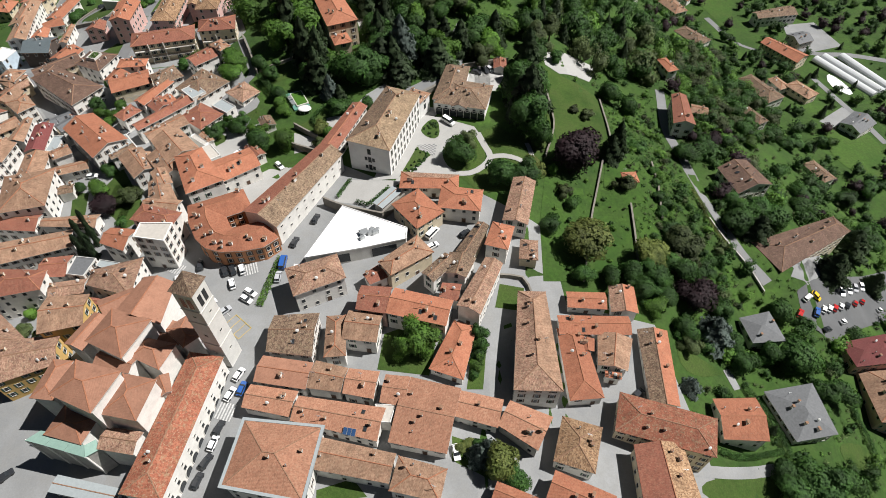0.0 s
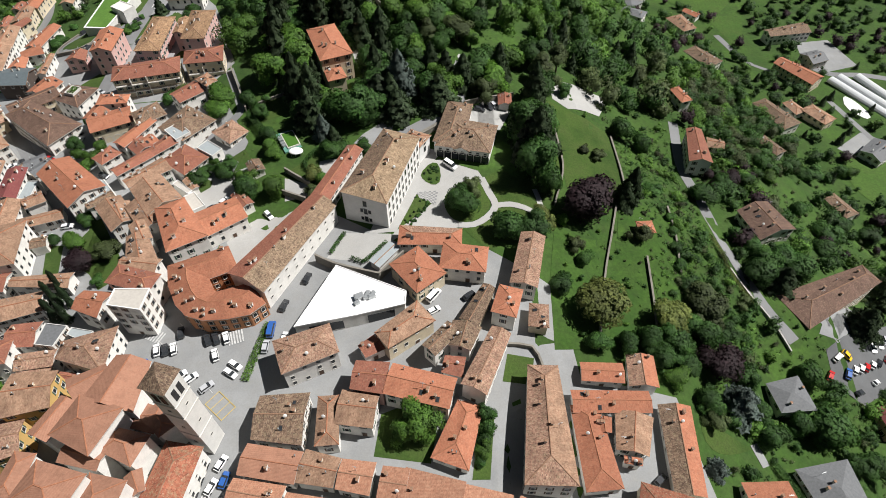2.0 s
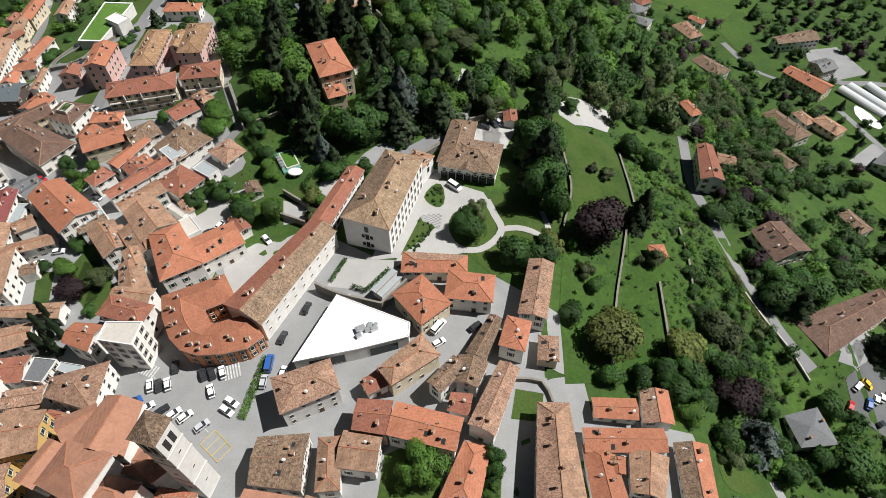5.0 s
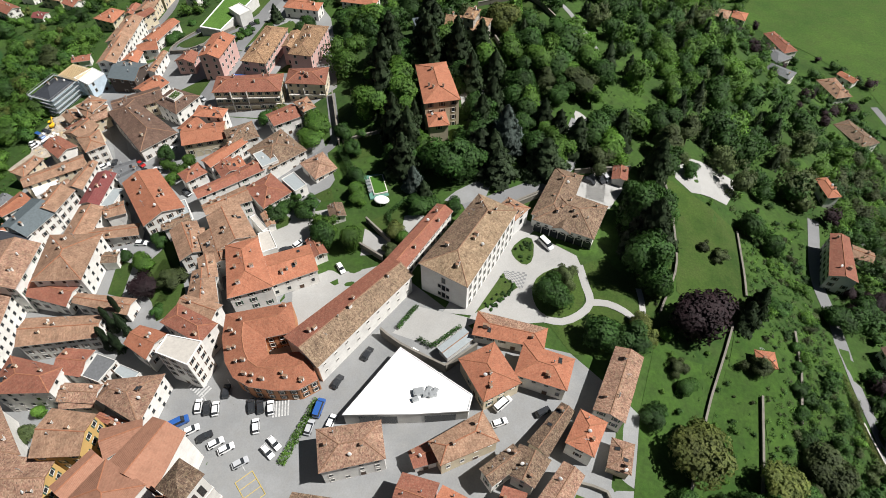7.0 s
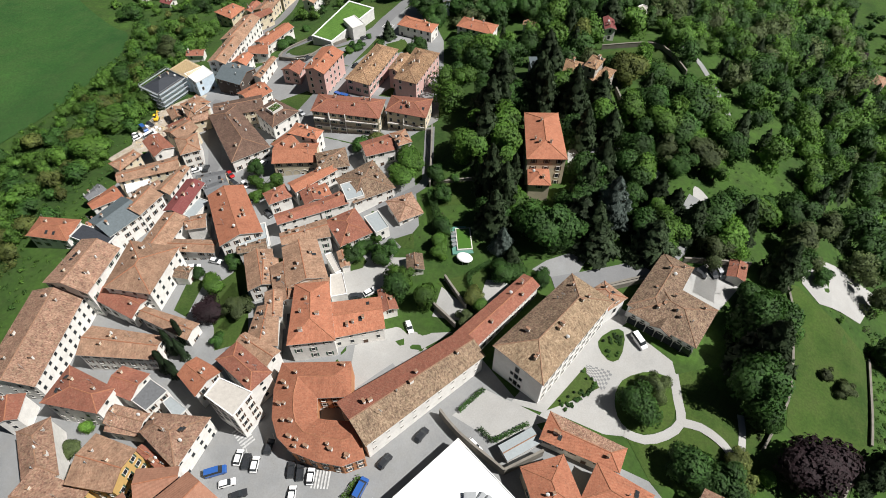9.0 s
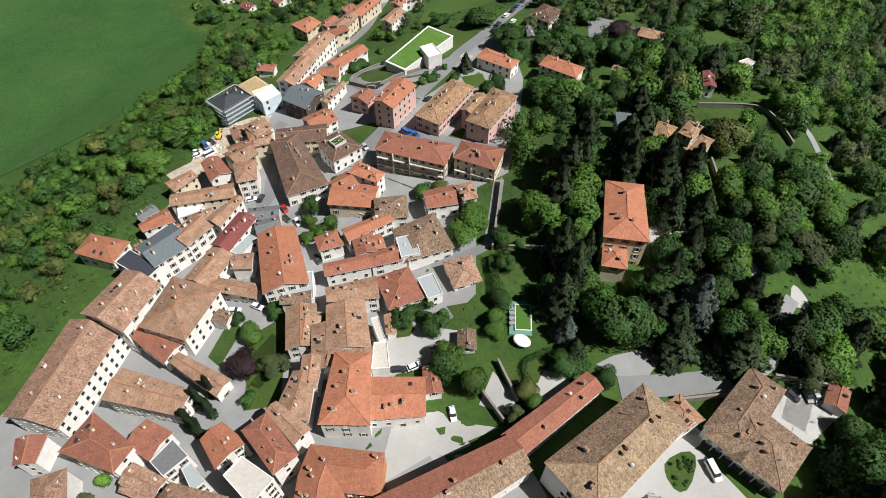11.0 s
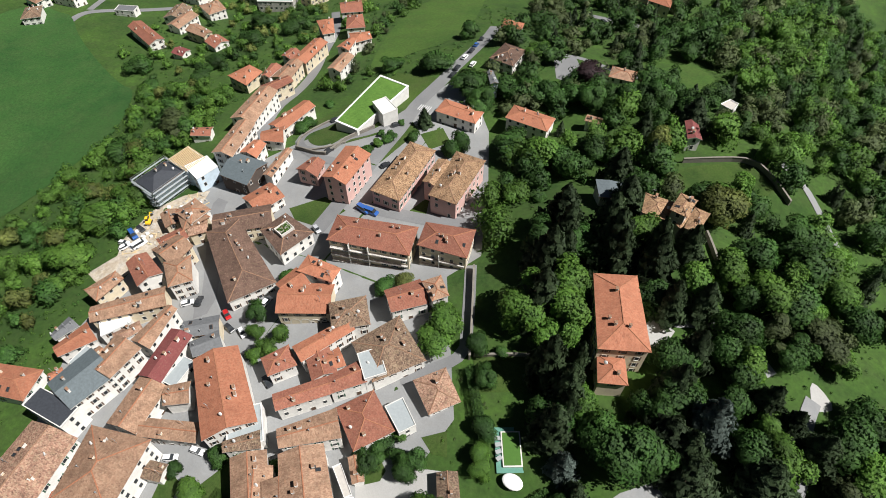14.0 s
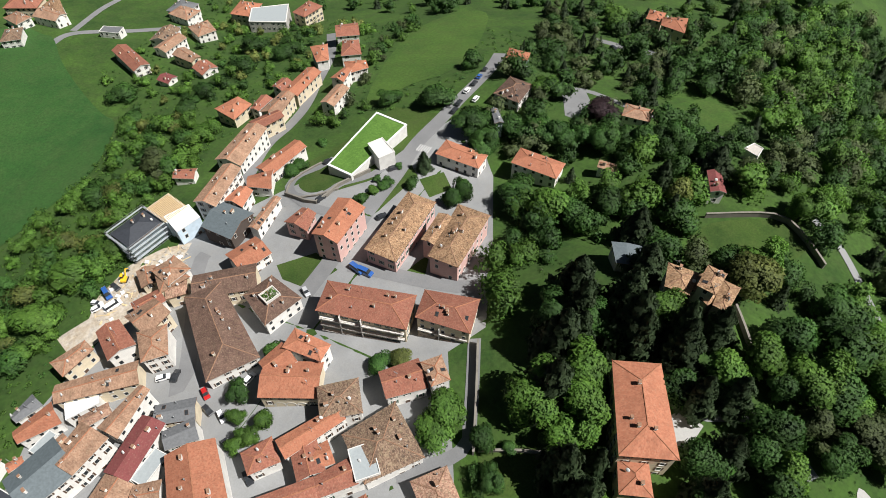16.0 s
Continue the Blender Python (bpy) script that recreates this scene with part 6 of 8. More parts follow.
house(-95.1, 188.7, 30.3, -43.4, 7.7, 5.8, 5.8, "f", "slab", "white", 0)
house(-81.6, 180.0, 30.0, -34.9, 7.8, 4.9, 4.5, "f", "slab", "white", 0)
house(-115.1, 161.1, 27.0, -48.6, 10.1, 8.7, 8.8, "f", "slab", "white", 0)
house(-112.5, 157.2, 28.2, 40.3, 9.1, 2.8, 4.8, "g", "brown", "white", 1)
house(-177.0, 209.8, 18.0, 45.4, 6.6, 6.1, 5.6, "g", "mott", "cream", 1)
house(-190.7, 210.1, 15.1, -35.6, 7.4, 6.0, 5.1, "g", "tan", "cream", 1, skylights=2)
house(-25.2, 83.2, 31.0, -87.3, 6.1, 6.2, 5.3, "f", "terrace", "white", 0)
house(-54.4, 120.4, 34.3, 124.3, 6.2, 2.7, 3.3, "g", "mott", "white", 1)
house(-107.8, 183.5, 28.8, -40.8, 9.1, 6.7, 6.9, "g", "red", "white", 1)
house(-94.1, 149.0, 30.7, -52.2, 13.7, 8.6, 7.8, "g", "tan", "white", 2, skylights=2)
house(-103.1, 150.5, 29.4, -56.7, 8.4, 8.4, 8.2, "g", "tan", "white", 1, skylights=2)
house(-128.7, 142.9, 24.1, 14.8, 5.2, 4.5, 4.4, "g", "brown", "white", 1)
house(39.7, 82.2, 24.9, -93.1, 4.1, 4.3, 3.4, "g", "orange", "white", 1)
house(45.5, 73.5, 24.0, -9.7, 4.5, 2.1, 2.0, "g", "orange", "white", 1, skylights=2)
house(-80.4, 69.9, 38.7, -15.0, 9.9, 5.5, 4.4, "g", "terra", "white", 0, "church_block", "church", 0.42, False, "white church block with a smooth terracotta tile roof")
house(-67.0, 79.2, 36.8, -46.4, 8.2, 6.5, 4.5, "h", "terra", "white", 0, "church_block", "church", 0.42, False, "white church block with a smooth terracotta tile roof")
house(-68.6, 65.2, 35.2, -57.7, 5.3, 4.2, 2.7, "g", "terra", "white", 0, "church_block", "church", 0.42, False, "white church block with a smooth terracotta tile roof")
house(-87.9, 89.8, 35.0, 37.3, 9.5, 8.1, 4.7, "g", "terra", "white", 0, "church_block", "church", 0.42, False, "white church block with a smooth terracotta tile roof")
house(-9.6, 176.9, 37.3, -31.5, 7.6, 5.1, 7.2, "h", "tan", "villa", 1, name="villa_annex", category="annex", skylights=2)
house(22.3, 204.1, 32.0, 88.3, 6.8, 5.3, 5.1, "g", "red", "white", 1, windows=False, name="shed", category="shed")
house(-33.3, 340.8, 28.2, 68.2, 5.1, 5.3, 3.5, "f", "terrace", "white", 0)
house(-75.4, 312.2, 26.3, 3.8, 7.2, 4.0, 3.8, "g", "tan", "white", 1)
house(-71.5, 331.7, 27.1, 96.0, 6.7, 5.4, 3.9, "g", "red", "white", 1, skylights=2)
house(-121.2, 322.2, 23.4, -52.9, 8.6, 2.5, 3.6, "g", "grey", "blue", 1)
house(-299.5, 398.6, -23.5, 32.3, 21.7, 14.5, 19.7, "f", "slab", "grey", 0)
house(-353.7, 383.8, -25.7, 5.9, 14.0, 13.6, 14.1, "h", "grey", "white", 3)
house(-404.0, 334.0, -17.8, 3.8, 16.6, 11.6, 8.9, "g", "tan", "white", 3)
house(-330.2, 348.8, -17.7, 106.5, 14.3, 12.7, 10.6, "g", "brown", "white", 3, skylights=2)
house(-282.4, 329.0, -11.3, -14.8, 9.9, 8.9, 9.3, "g", "red", "white", 2)
house(-296.2, 315.7, -13.8, 0.7, 7.8, 6.8, 6.8, "g", "maroon", "white", 1)
house(-403.0, 308.5, -16.1, 131.8, 12.7, 10.9, 9.5, "h", "brown", "white", 2)
house(-417.2, 322.3, -17.3, -4.1, 13.0, 8.6, 9.6, "h", "tan", "white", 2, skylights=2)
house(-180.7, 202.1, 18.4, 66.4, 8.8, 6.5, 5.6, "g", "red", "white", 1)
house(-181.6, 213.5, 20.2, -11.1, 8.5, 8.1, 8.3, "h", "tan", "white", 1, skylights=2)
house(-84.7, 164.5, 28.4, -49.0, 6.5, 3.2, 3.0, "g", "tan", "white", 1)
house(-37.8, 261.5, 44.8, -33.5, 7.8, 6.9, 7.9, "h", "tanb", "stone", 1)
house(-109.4, 99.6, 27.5, 9.4, 10.2, 5.3, 5.4, "g", "mott", "white", 1)
house(-99.4, 106.4, 29.4, -15.7, 6.4, 2.2, 3.4, "f", "slab", "white", 0)
house(-96.1, 94.3, 27.9, -8.4, 10.7, 1.9, 2.9, "g", "red", "white", 1)


# ---- windows of the villa, its wing and the arcaded house by the church ----
VH = 41.5 - villa.location.z
facade(villa, (-15.05, -7.3), (15.05, -6.1), ((VH - 11.2, WINDOW["tall"]), (VH - 7.8, WINDOW["tall"]), (VH - 4.2, WINDOW["tall"]), (VH - 1.3, WINDOW["low"])), 10, 0.96)
facade(villa, (-15.05, 7.3), (-15.05, -7.3), ((VH - 11.0, WINDOW["tall"]), (VH - 7.6, WINDOW["tall"]), (VH - 4.2, WINDOW["tall"])), 1)
facade(villa, (-15.05, 7.3), (-15.05, -7.3), ((VH - 7.0, WINDOW["grey"]), (VH - 10.6, WINDOW["grey"])), 2, 0.36)
EW = 36.7 - wing.location.z
facade(wing, (-17.6, -6.2), (17.6, -4.35), ((EW - 5.6, WINDOW["low"]), (EW - 2.3, WINDOW["low"])), 9)



def arch_mesh(w, h):
    """A dark arched opening in a pale moulded surround."""
    ring = lambda r: [(-r, 0.0)] + [(r * math.cos(a), h - w / 2 + r * math.sin(a)) for a in np.linspace(math.pi, 0, 9)] + [(r, 0.0)]
    inner, outer = ring(w / 2), ring(w / 2 + 0.2)
    verts = [(x, 0.02, z) for x, z in inner] + [(x, 0.14, z) for x, z in inner] + [(x, 0.14, z) for x, z in outer] + [(x, -0.05, z) for x, z in outer]
    n = len(inner)
    faces, slots = [tuple(range(n))], [0]
    for row in range(3):
        for k in range(n - 1):
            faces.append((row * n + k, row * n + k + 1, (row + 1) * n + k + 1, (row + 1) * n + k))
            slots.append(1)
    return mesh_of("arch", verts, faces, [GLASS, FRAME], slots)


ARCH = arch_mesh(2.4, 3.6)
facade(arcade_house, (17.4, 4.6), (-17.4, 4.2), ((0.3, ARCH),), 10)
facade(arcade_house, (17.4, 4.6), (-17.4, 4.2), ((4.4, WINDOW["grey"]), (6.9, WINDOW["low"])), 10)

# ---- church: bell tower, nave and chapels ----
def bell_tower(x, y, turn, side, height):
    """A square tower of pale stone with string courses, bell openings and a low tiled pyramid."""
    base = level(x, y) - 0.5
    top = tagged(empty_at("bell_tower", x, y, base, turn), "tall pale square bell tower with a low tiled pyramid roof", "tower")
    h, s = height + 0.5, side / 2
    bm = bmesh.new()
    box(bm, -s, s, -s, s, 0, h)
    part("shaft", bm, WALL["concrete"], top)
    for z in (h * 0.33, h * 0.62, h * 0.78, h - 0.5):
        bm = bmesh.new()
        box(bm, -s - 0.15, s + 0.15, -s - 0.15, s + 0.15, z, z + 0.4)
        part("string_course", bm, FRAME, top)
    for k in range(4):
        bm = bmesh.new()
        for dx in (-0.9, 0.9):
            box(bm, dx - 0.6, dx + 0.6, s - 0.1, s + 0.06, h * 0.82, h * 0.93)
        ob = part("bell_opening", bm, GLASS, top)
        ob.matrix_local = pose(0, 0, 0, 0, 0, 90 * k)
    for k, z in enumerate((h * 0.2, h * 0.45, h * 0.7)):
        hung("window", WINDOW["low"], top, pose(0, -s, z, 0, 0, 180))
        hung("window", WINDOW["low"], top, pose(s, 0, z, 0, 0, -90))
    e = s + 0.5
    v = [(-e, -e, h), (e, -e, h), (e, e, h), (-e, e, h), (0, 0, h + 2.2)]
    f = [(0, 1, 4), (1, 2, 4), (2, 3, 4), (3, 0, 4), (3, 2, 1, 0)]
    uv = [[(0, 0), (2 * e, 0), (e, e)]] * 4 + [[(0, 0)] * 4]
    hung("roof", mesh_of("roof", v, f, [ROOF["brown"]], None, uv), top)
    FOOT.append((x, y, turn, s, s))
    return top


bell_tower(-57.9, 77.8, -16.5, 5.2, 33.8)


# ---- flat-roofed hall by the square ----
def flat_hall(points, height):
    """A low hall on a wedge-shaped plan: white roof sheet with a raised rim, pale walls, a band of glass, roof plant."""
    cx, cy = sum(p[0] for p in points) / len(points), sum(p[1] for p in points) / len(points)
    base = min(level(*p) for p in points) - 0.4
    top = tagged(empty_at("hall", cx, cy, base), "low wedge-shaped hall with a smooth white flat roof", "building")
    h = height + level(cx, cy) - base
    q = [Vector((x - cx, y - cy)) for x, y in points]
    bm = bmesh.new()
    lo, hi = [bm.verts.new((p.x * 0.985, p.y * 0.985, 0)) for p in q], [bm.verts.new((p.x * 0.985, p.y * 0.985, h)) for p in q]
    for k in range(len(q)):
        n = (k + 1) % len(q)
        bm.faces.new((lo[n], lo[k], hi[k], hi[n]))
    bmesh.ops.recalc_face_normals(bm, faces=bm.faces[:])
    part("wall", bm, WALL["concrete"], top)
    bm = bmesh.new()
    ring = [[bm.verts.new((p.x * f, p.y * f, z)) for p in q] for f, z in ((1, h - 0.1), (1, h + 0.4), (0.975, h + 0.4), (0.975, h + 0.15))]
    for a, b in zip(ring, ring[1:]):
        for k in range(len(q)):
            n = (k + 1) % len(q)
            bm.faces.new((a[k], a[n], b[n], b[k]))
    bm.faces.new(ring[-1])
    bmesh.ops.recalc_face_normals(bm, faces=bm.faces[:])
    part("roof", bm, ROOF["white"], top, "white flat roof sheet")
    for k in range(len(q)):
        a, b = q[k], q[(k + 1) % len(q)]
        d = b - a
        if d.length > 9:
            run = d.length * 0.55
            bm = bmesh.new()
            box(bm, -run / 2, run / 2, -0.06, 0.06, 1.2, h - 1.2)
            o = (a + b) / 2
            part("glass_band", bm, GLASS, top).matrix_local = pose(o.x * 0.99, o.y * 0.99, 0, 0, 0, math.degrees(math.atan2(d.y, d.x)))
    FOOT.append((cx, cy, 0, 16, 12))
    rnd = random.Random(4)
    for k in range(6):
        bm = bmesh.new()
        w, d, z = rnd.uniform(0.6, 1.4), rnd.uniform(0.5, 1.0), rnd.uniform(0.5, 1.3)
        box(bm, -w, w, -d, d, 0, z)
        box(bm, -w * 0.8, w * 0.8, -d * 0.8, d * 0.8, z, z + 0.12)
        part("roof_plant", bm, METAL, top, "grey ventilation unit").matrix_local = pose(2.0 + rnd.uniform(-3.5, 2), 0.5 + rnd.uniform(-2, 2.2), h + 0.15, 0, 0, rnd.uniform(0, 90))
    return top


flat_hall([(-31.3, 126.0), (-10.8, 117.0), (-11.0, 112.7), (-24.1, 109.1), (-40.3, 105.5)], 5.0)


# ---- curved palace on the square ----
def curved_house(outer, inner, eaves, rise, roof, wall):
    """A tall house bent round the square: outer and inner walls, a roof with its ridge midway, chimneys, rows of windows."""
    cx, cy = sum(p[0] for p in outer) / len(outer), sum(p[1] for p in outer) / len(outer)
    base = min(level(*p) for p in outer) - 0.4
    top = tagged(empty_at("palace", cx, cy, base), "curved orange-walled palace with a bright orange tile roof", "building")
    h = eaves - base
    o = [Vector((x - cx, y - cy)) for x, y in outer]
    i = [Vector((x - cx, y - cy)) for x, y in inner]
    mid = [(a + b) / 2 for a, b in zip(o, i)]
    mid[0], mid[-1] = mid[0].lerp(mid[1], 0.3), mid[-1].lerp(mid[-2], 0.5)
    n = len(o)
    wo, wi = [a.lerp(b, 0.05) for a, b in zip(o, i)], [b.lerp(a, 0.05) for a, b in zip(o, i)]
    loop = wo + wi[::-1]
    verts = [(p.x, p.y, z) for z in (0, h) for p in loop]
    k = len(loop)
    hung("wall", mesh_of("wall", verts, [(j, (j + 1) % k, (j + 1) % k + k, j + k) for j in range(k)], [WALL[wall]]), top, None, "orange plaster wall")
    verts, faces, slots, uvs = [], [], [], []

    def face(ps, slot):
        q = len(verts)
        verts.extend(ps)
        faces.append(tuple(range(q, q + len(ps))))
        slots.append(slot)
        a, b = Vector(ps[0]), Vector(ps[1])
        u = (b - a).normalized()
        v = u.cross(Vector(ps[-1]) - a).cross(u).normalized()
        uvs.append([((Vector(p) - a).dot(u) + 3.1 * q, (Vector(p) - a).dot(v)) for p in ps])

    for j in range(n - 1):
        face([(o[j].x, o[j].y, h), (o[j + 1].x, o[j + 1].y, h), (mid[j + 1].x, mid[j + 1].y, h + rise), (mid[j].x, mid[j].y, h + rise)], 0)
        face([(i[j + 1].x, i[j + 1].y, h), (i[j].x, i[j].y, h), (mid[j].x, mid[j].y, h + rise), (mid[j + 1].x, mid[j + 1].y, h + rise)], 0)
        for a, b in ((o[j], o[j + 1]), (i[j + 1], i[j])):
            face([(a.x, a.y, h - 0.25), (b.x, b.y, h - 0.25), (b.x, b.y, h), (a.x, a.y, h)], 1)
    face([(i[0].x, i[0].y, h), (o[0].x, o[0].y, h), (mid[0].x, mid[0].y, h + rise)], 0)
    face([(o[-1].x, o[-1].y, h), (i[-1].x, i[-1].y, h), (mid[-1].x, mid[-1].y, h + rise)], 0)
    me = mesh_of("roof", verts, faces, [ROOF[roof], FRAME], slots, uvs)
    hung("roof", me, top, None, "bright orange tile roof")
    bm = bmesh.new()
    for p, q in [(mid[j], mid[j + 1]) for j in range(n - 1)]:
        side = Vector((-(q - p).y, (q - p).x)).normalized() * 0.2
        low, up = h + rise - 0.06, h + rise + 0.12
        vs = [[bm.verts.new((o_.x + side.x * k, o_.y + side.y * k, z)) for k, z in ((1, low), (0, up), (-1, low))] for o_ in (p, q)]
        for k in range(2):
            bm.faces.new((vs[0][k], vs[1][k], vs[1][k + 1], vs[0][k + 1]))
    part("ridge_tiles", bm, RIDGE, top)
    rnd = random.Random(2)
    for j in range(n - 1):
        for line, outward in ((wo, 1), (wi, -1)):
            a, b = line[j], line[j + 1]
            d = b - a
            run = d.length
            if run < 2:
                continue
            d.normalize()
            count = max(1, int(run / 2.6))
            for f in range(3):
                for q in range(count):
                    p = a + d * run * (q + 0.5) / count
                    hung("window", WINDOW["brown"], top, pose(p.x, p.y, 0.9 + 2.55 * f, 0, 0, math.degrees(math.atan2(d.y, d.x)) + (180 if outward > 0 else 0)))
        for q in range(2):
            t, w = rnd.random(), rnd.uniform(0.25, 0.8)
            p = o[j].lerp(o[j + 1], t).lerp(mid[j].lerp(mid[j + 1], t), w)
            hung("chimney", CHIMNEY[q], top, pose(p.x, p.y, h + rise * w + 0.1))
    for p, q in zip(outer, inner):
        FOOT.append(((p[0] + q[0]) / 2, (p[1] + q[1]) / 2, 0, 6, 6))
    return top


curved_house([(-63.6, 133.2), (-79.4, 125.8), (-77.2, 118.8), (-73.5, 112.5), (-69.7, 109.0), (-64.9, 107.5), (-58.4, 107.9), (-52.6, 109.3), (-48.8, 113.0)], [(-58.9, 124.8), (-66.2, 121.2), (-65.7, 120.3), (-65.0, 119.1), (-64.3, 117.8), (-63.4, 116.9), (-61.2, 117.5), (-58.0, 118.7), (-54.6, 119.9)], 34.2, 2.0, "orange", "orange")


# ---- square: painted lines, planter; gardens: pool, tent, bushes ----
def stripes(x, y, turn, count, length, gap=1.0, width=0.5):
    """Painted bars on the road: a crossing or a hatched bay."""
    bm = bmesh.new()
    c, s = math.cos(radians(turn)), math.sin(radians(turn))
    for k in range(count):
        u = (k - (count - 1) / 2) * gap
        vs = []
        for du, dv in ((-width / 2, -length / 2), (width / 2, -length / 2), (width / 2, length / 2), (-width / 2, length / 2)):
            px, py = x + (u + du) * c - dv * s, y + (u + du) * s + dv * c
            vs.append(bm.verts.new((px, py, level(px, py) + 0.2)))
        bm.faces.new(vs)
    me = bpy.data.meshes.new("road_marking")
    bm.to_mesh(me)
    bm.free()
    me.materials.append(PAINT)
    tagged(new("road_marking", me), "white painted bars on the asphalt", "road marking", "", "structure")


stripes(-57.5, 106.3, 20, 6, 4.2, 0.75, 0.4)
stripes(-81.0, 108.0, -25, 7, 3.5, 0.9, 0.45)
stripes(-55.5, 62.5, -15, 6, 4.5, 0.8, 0.4)
stripes(-146.0, 178.0, 40, 7, 4.0, 0.9, 0.45)
stripes(-141.5, 302.0, 0, 6, 4.0, 0.9, 0.45)
stripes(-70.0, 98.5, 50, 1, 26.0, 1, 0.18)
stripes(-64.5, 103.0, 50, 1, 26.0, 1, 0.18)
hedge([(-52.3, 93.1), (-50.6, 101.8), (-48.9, 110.5)], 2.2, 1.0, "lime", "low planted strip of shrubs in the square")
for a_, b_ in (((-28.1, 131.8), (-24.0, 130.0)), ((-24.0, 130.0), (-17.6, 137.2)), ((-34.4, 133.9), (-30.9, 141.8))):
    hedge([a_, b_], 1.2, 1.4)
hedge([(-43.5, 179.5), (-47.5, 172.5), (-44.0, 168.0)], 1.4, 2.0, "dec")
hedge([(-72.5, 199.5), (-66.0, 190.5), (-61.0, 183.5)], 2.4, 3.0, "dec", "tall untrimmed green hedge")
hedge([(91.7, 156.0), (95.3, 139.0), (100.5, 130.0)], 1.2, 1.6, "yel", "yellow-green hedge along the road")
hedge([(89.5, 80.0), (94.0, 70.0), (97.0, 58.0)], 1.8, 2.2, "dec")
hedge([(66.5, 60.5), (79.0, 57.0), (95.0, 60.0)], 1.6, 1.6, "dec")
hedge([(128.0, 78.0), (131.0, 66.0), (129.0, 58.0)], 1.6, 1.8, "dec")


def pebble_fan(a, b, c, d, rows, cols):
    """Dark and pale pebble paving laid in checks, spreading from the villa door: corners a, b at the wall and c, d outside."""
    a, b, c, d = (Vector(p) for p in (a, b, c, d))
    verts, faces, slots = [], [], []
    for i in range(rows + 1):
        for j in range(cols + 1):
            p = a.lerp(d, i / rows).lerp(b.lerp(c, i / rows), j / cols)
            verts.append((p.x, p.y, level(p.x, p.y) + 0.24))
    for i in range(rows):
        for j in range(cols):
            k = i * (cols + 1) + j
            faces.append((k, k + 1, k + cols + 2, k + cols + 1))
            slots.append((i + j) % 2)
    me = mesh_of("pebble_paving", verts, faces, [GRAVEL, ASPHALT], slots)
    tagged(new("pebble_paving", me), "dark and pale pebble paving laid in checks before the villa door", "paving", "", "structure")


pebble_fan((-9.2, 159.0), (-8.4, 156.6), (-3.1, 153.3), (-2.2, 159.8), 9, 9)
bushes = random.Random(77)
for bed in ([(-14.2, 143.6), (-9.6, 156.8), (-4.8, 155.0), (-11.0, 147.4)], [(-7.8, 167.4), (-4.8, 172.0), (-2.6, 171.6), (-2.0, 164.8), (-3.7, 163.0), (-6.8, 165.0)]):
    spots = []
    for k in range(160):
        p = (bushes.uniform(-14.2, -2.0), bushes.uniform(143.6, 172.0))
        if inside(bed, p[0], p[1]) and all(math.dist(p, o) > 1.25 for o in spots):
            spots.append(p)
    for p in spots:
        tree(bushes.choice(("dec", "dec", "cyp")), p[0], p[1], bushes.uniform(0.7, 1.1), bushes.uniform(0.4, 0.6))


def pool(x, y, turn):
    """A covered garden pool: green sheet in a pale raised rim."""
    top = tagged(empty_at("pool", x, y, level(x, y), turn), "garden pool under a bright green cover with a pale rim", "pool")
    bm = bmesh.new()
    box(bm, -4.2, 4.2, -2.3, 2.3, -0.5, 0.7)
    part("basin", bm, FRAME, top)
    bm = bmesh.new()
    box(bm, -5.4, 5.4, -3.8, 3.4, -0.6, 0.16)
    part("deck", bm, plain("pool_deck", (0.10, 0.24, 0.19), 0.8), top, "teal matting round the basin")
    bm = bmesh.new()
    box(bm, -3.9, 3.9, -2.0, 2.0, 0.5, 0.78)
    part("cover", bm, plain("pool_cover", (0.05, 0.13, 0.015), 0.6), top, "bright green cover")
    for k in range(4):
        bm = bmesh.new()
        box(bm, -0.5, 0.5, -0.7, 0.7, 0, 0.6 + 0.2 * (k % 2))
        part("pump_box", bm, METAL, top).matrix_local = pose(-2.6 + 1.6 * k, -3.1, 0.16, 0, 0, 10 * k)


pool(-54.4, 184.9, -62)


def tent(x, y):
    """A small white garden canopy: a shallow dome on eight posts."""
    top = tagged(empty_at("canopy", x, y, level(x, y)), "small white oval garden canopy on posts", "canopy")
    bm = bmesh.new()
    bmesh.ops.create_uvsphere(bm, u_segments=24, v_segments=10, radius=1.0, matrix=Matrix.Diagonal((2.5, 1.8, 0.7, 1)))
    bmesh.ops.delete(bm, geom=[v for v in bm.verts if v.co.z < -0.05], context="VERTS")
    bmesh.ops.translate(bm, verts=bm.verts[:], vec=(0, 0, 1.5))
    part("cover", bm, ROOF["white"], top)
    for k in range(8):
        bm = bmesh.new()
        px, py = 2.3 * math.cos(k * math.pi / 4), 1.6 * math.sin(k * math.pi / 4)
        box(bm, px - 0.05, px + 0.05, py - 0.05, py + 0.05, -0.2, 1.55)
        part("post", bm, METAL, top)


tent(-51.2, 177.8)


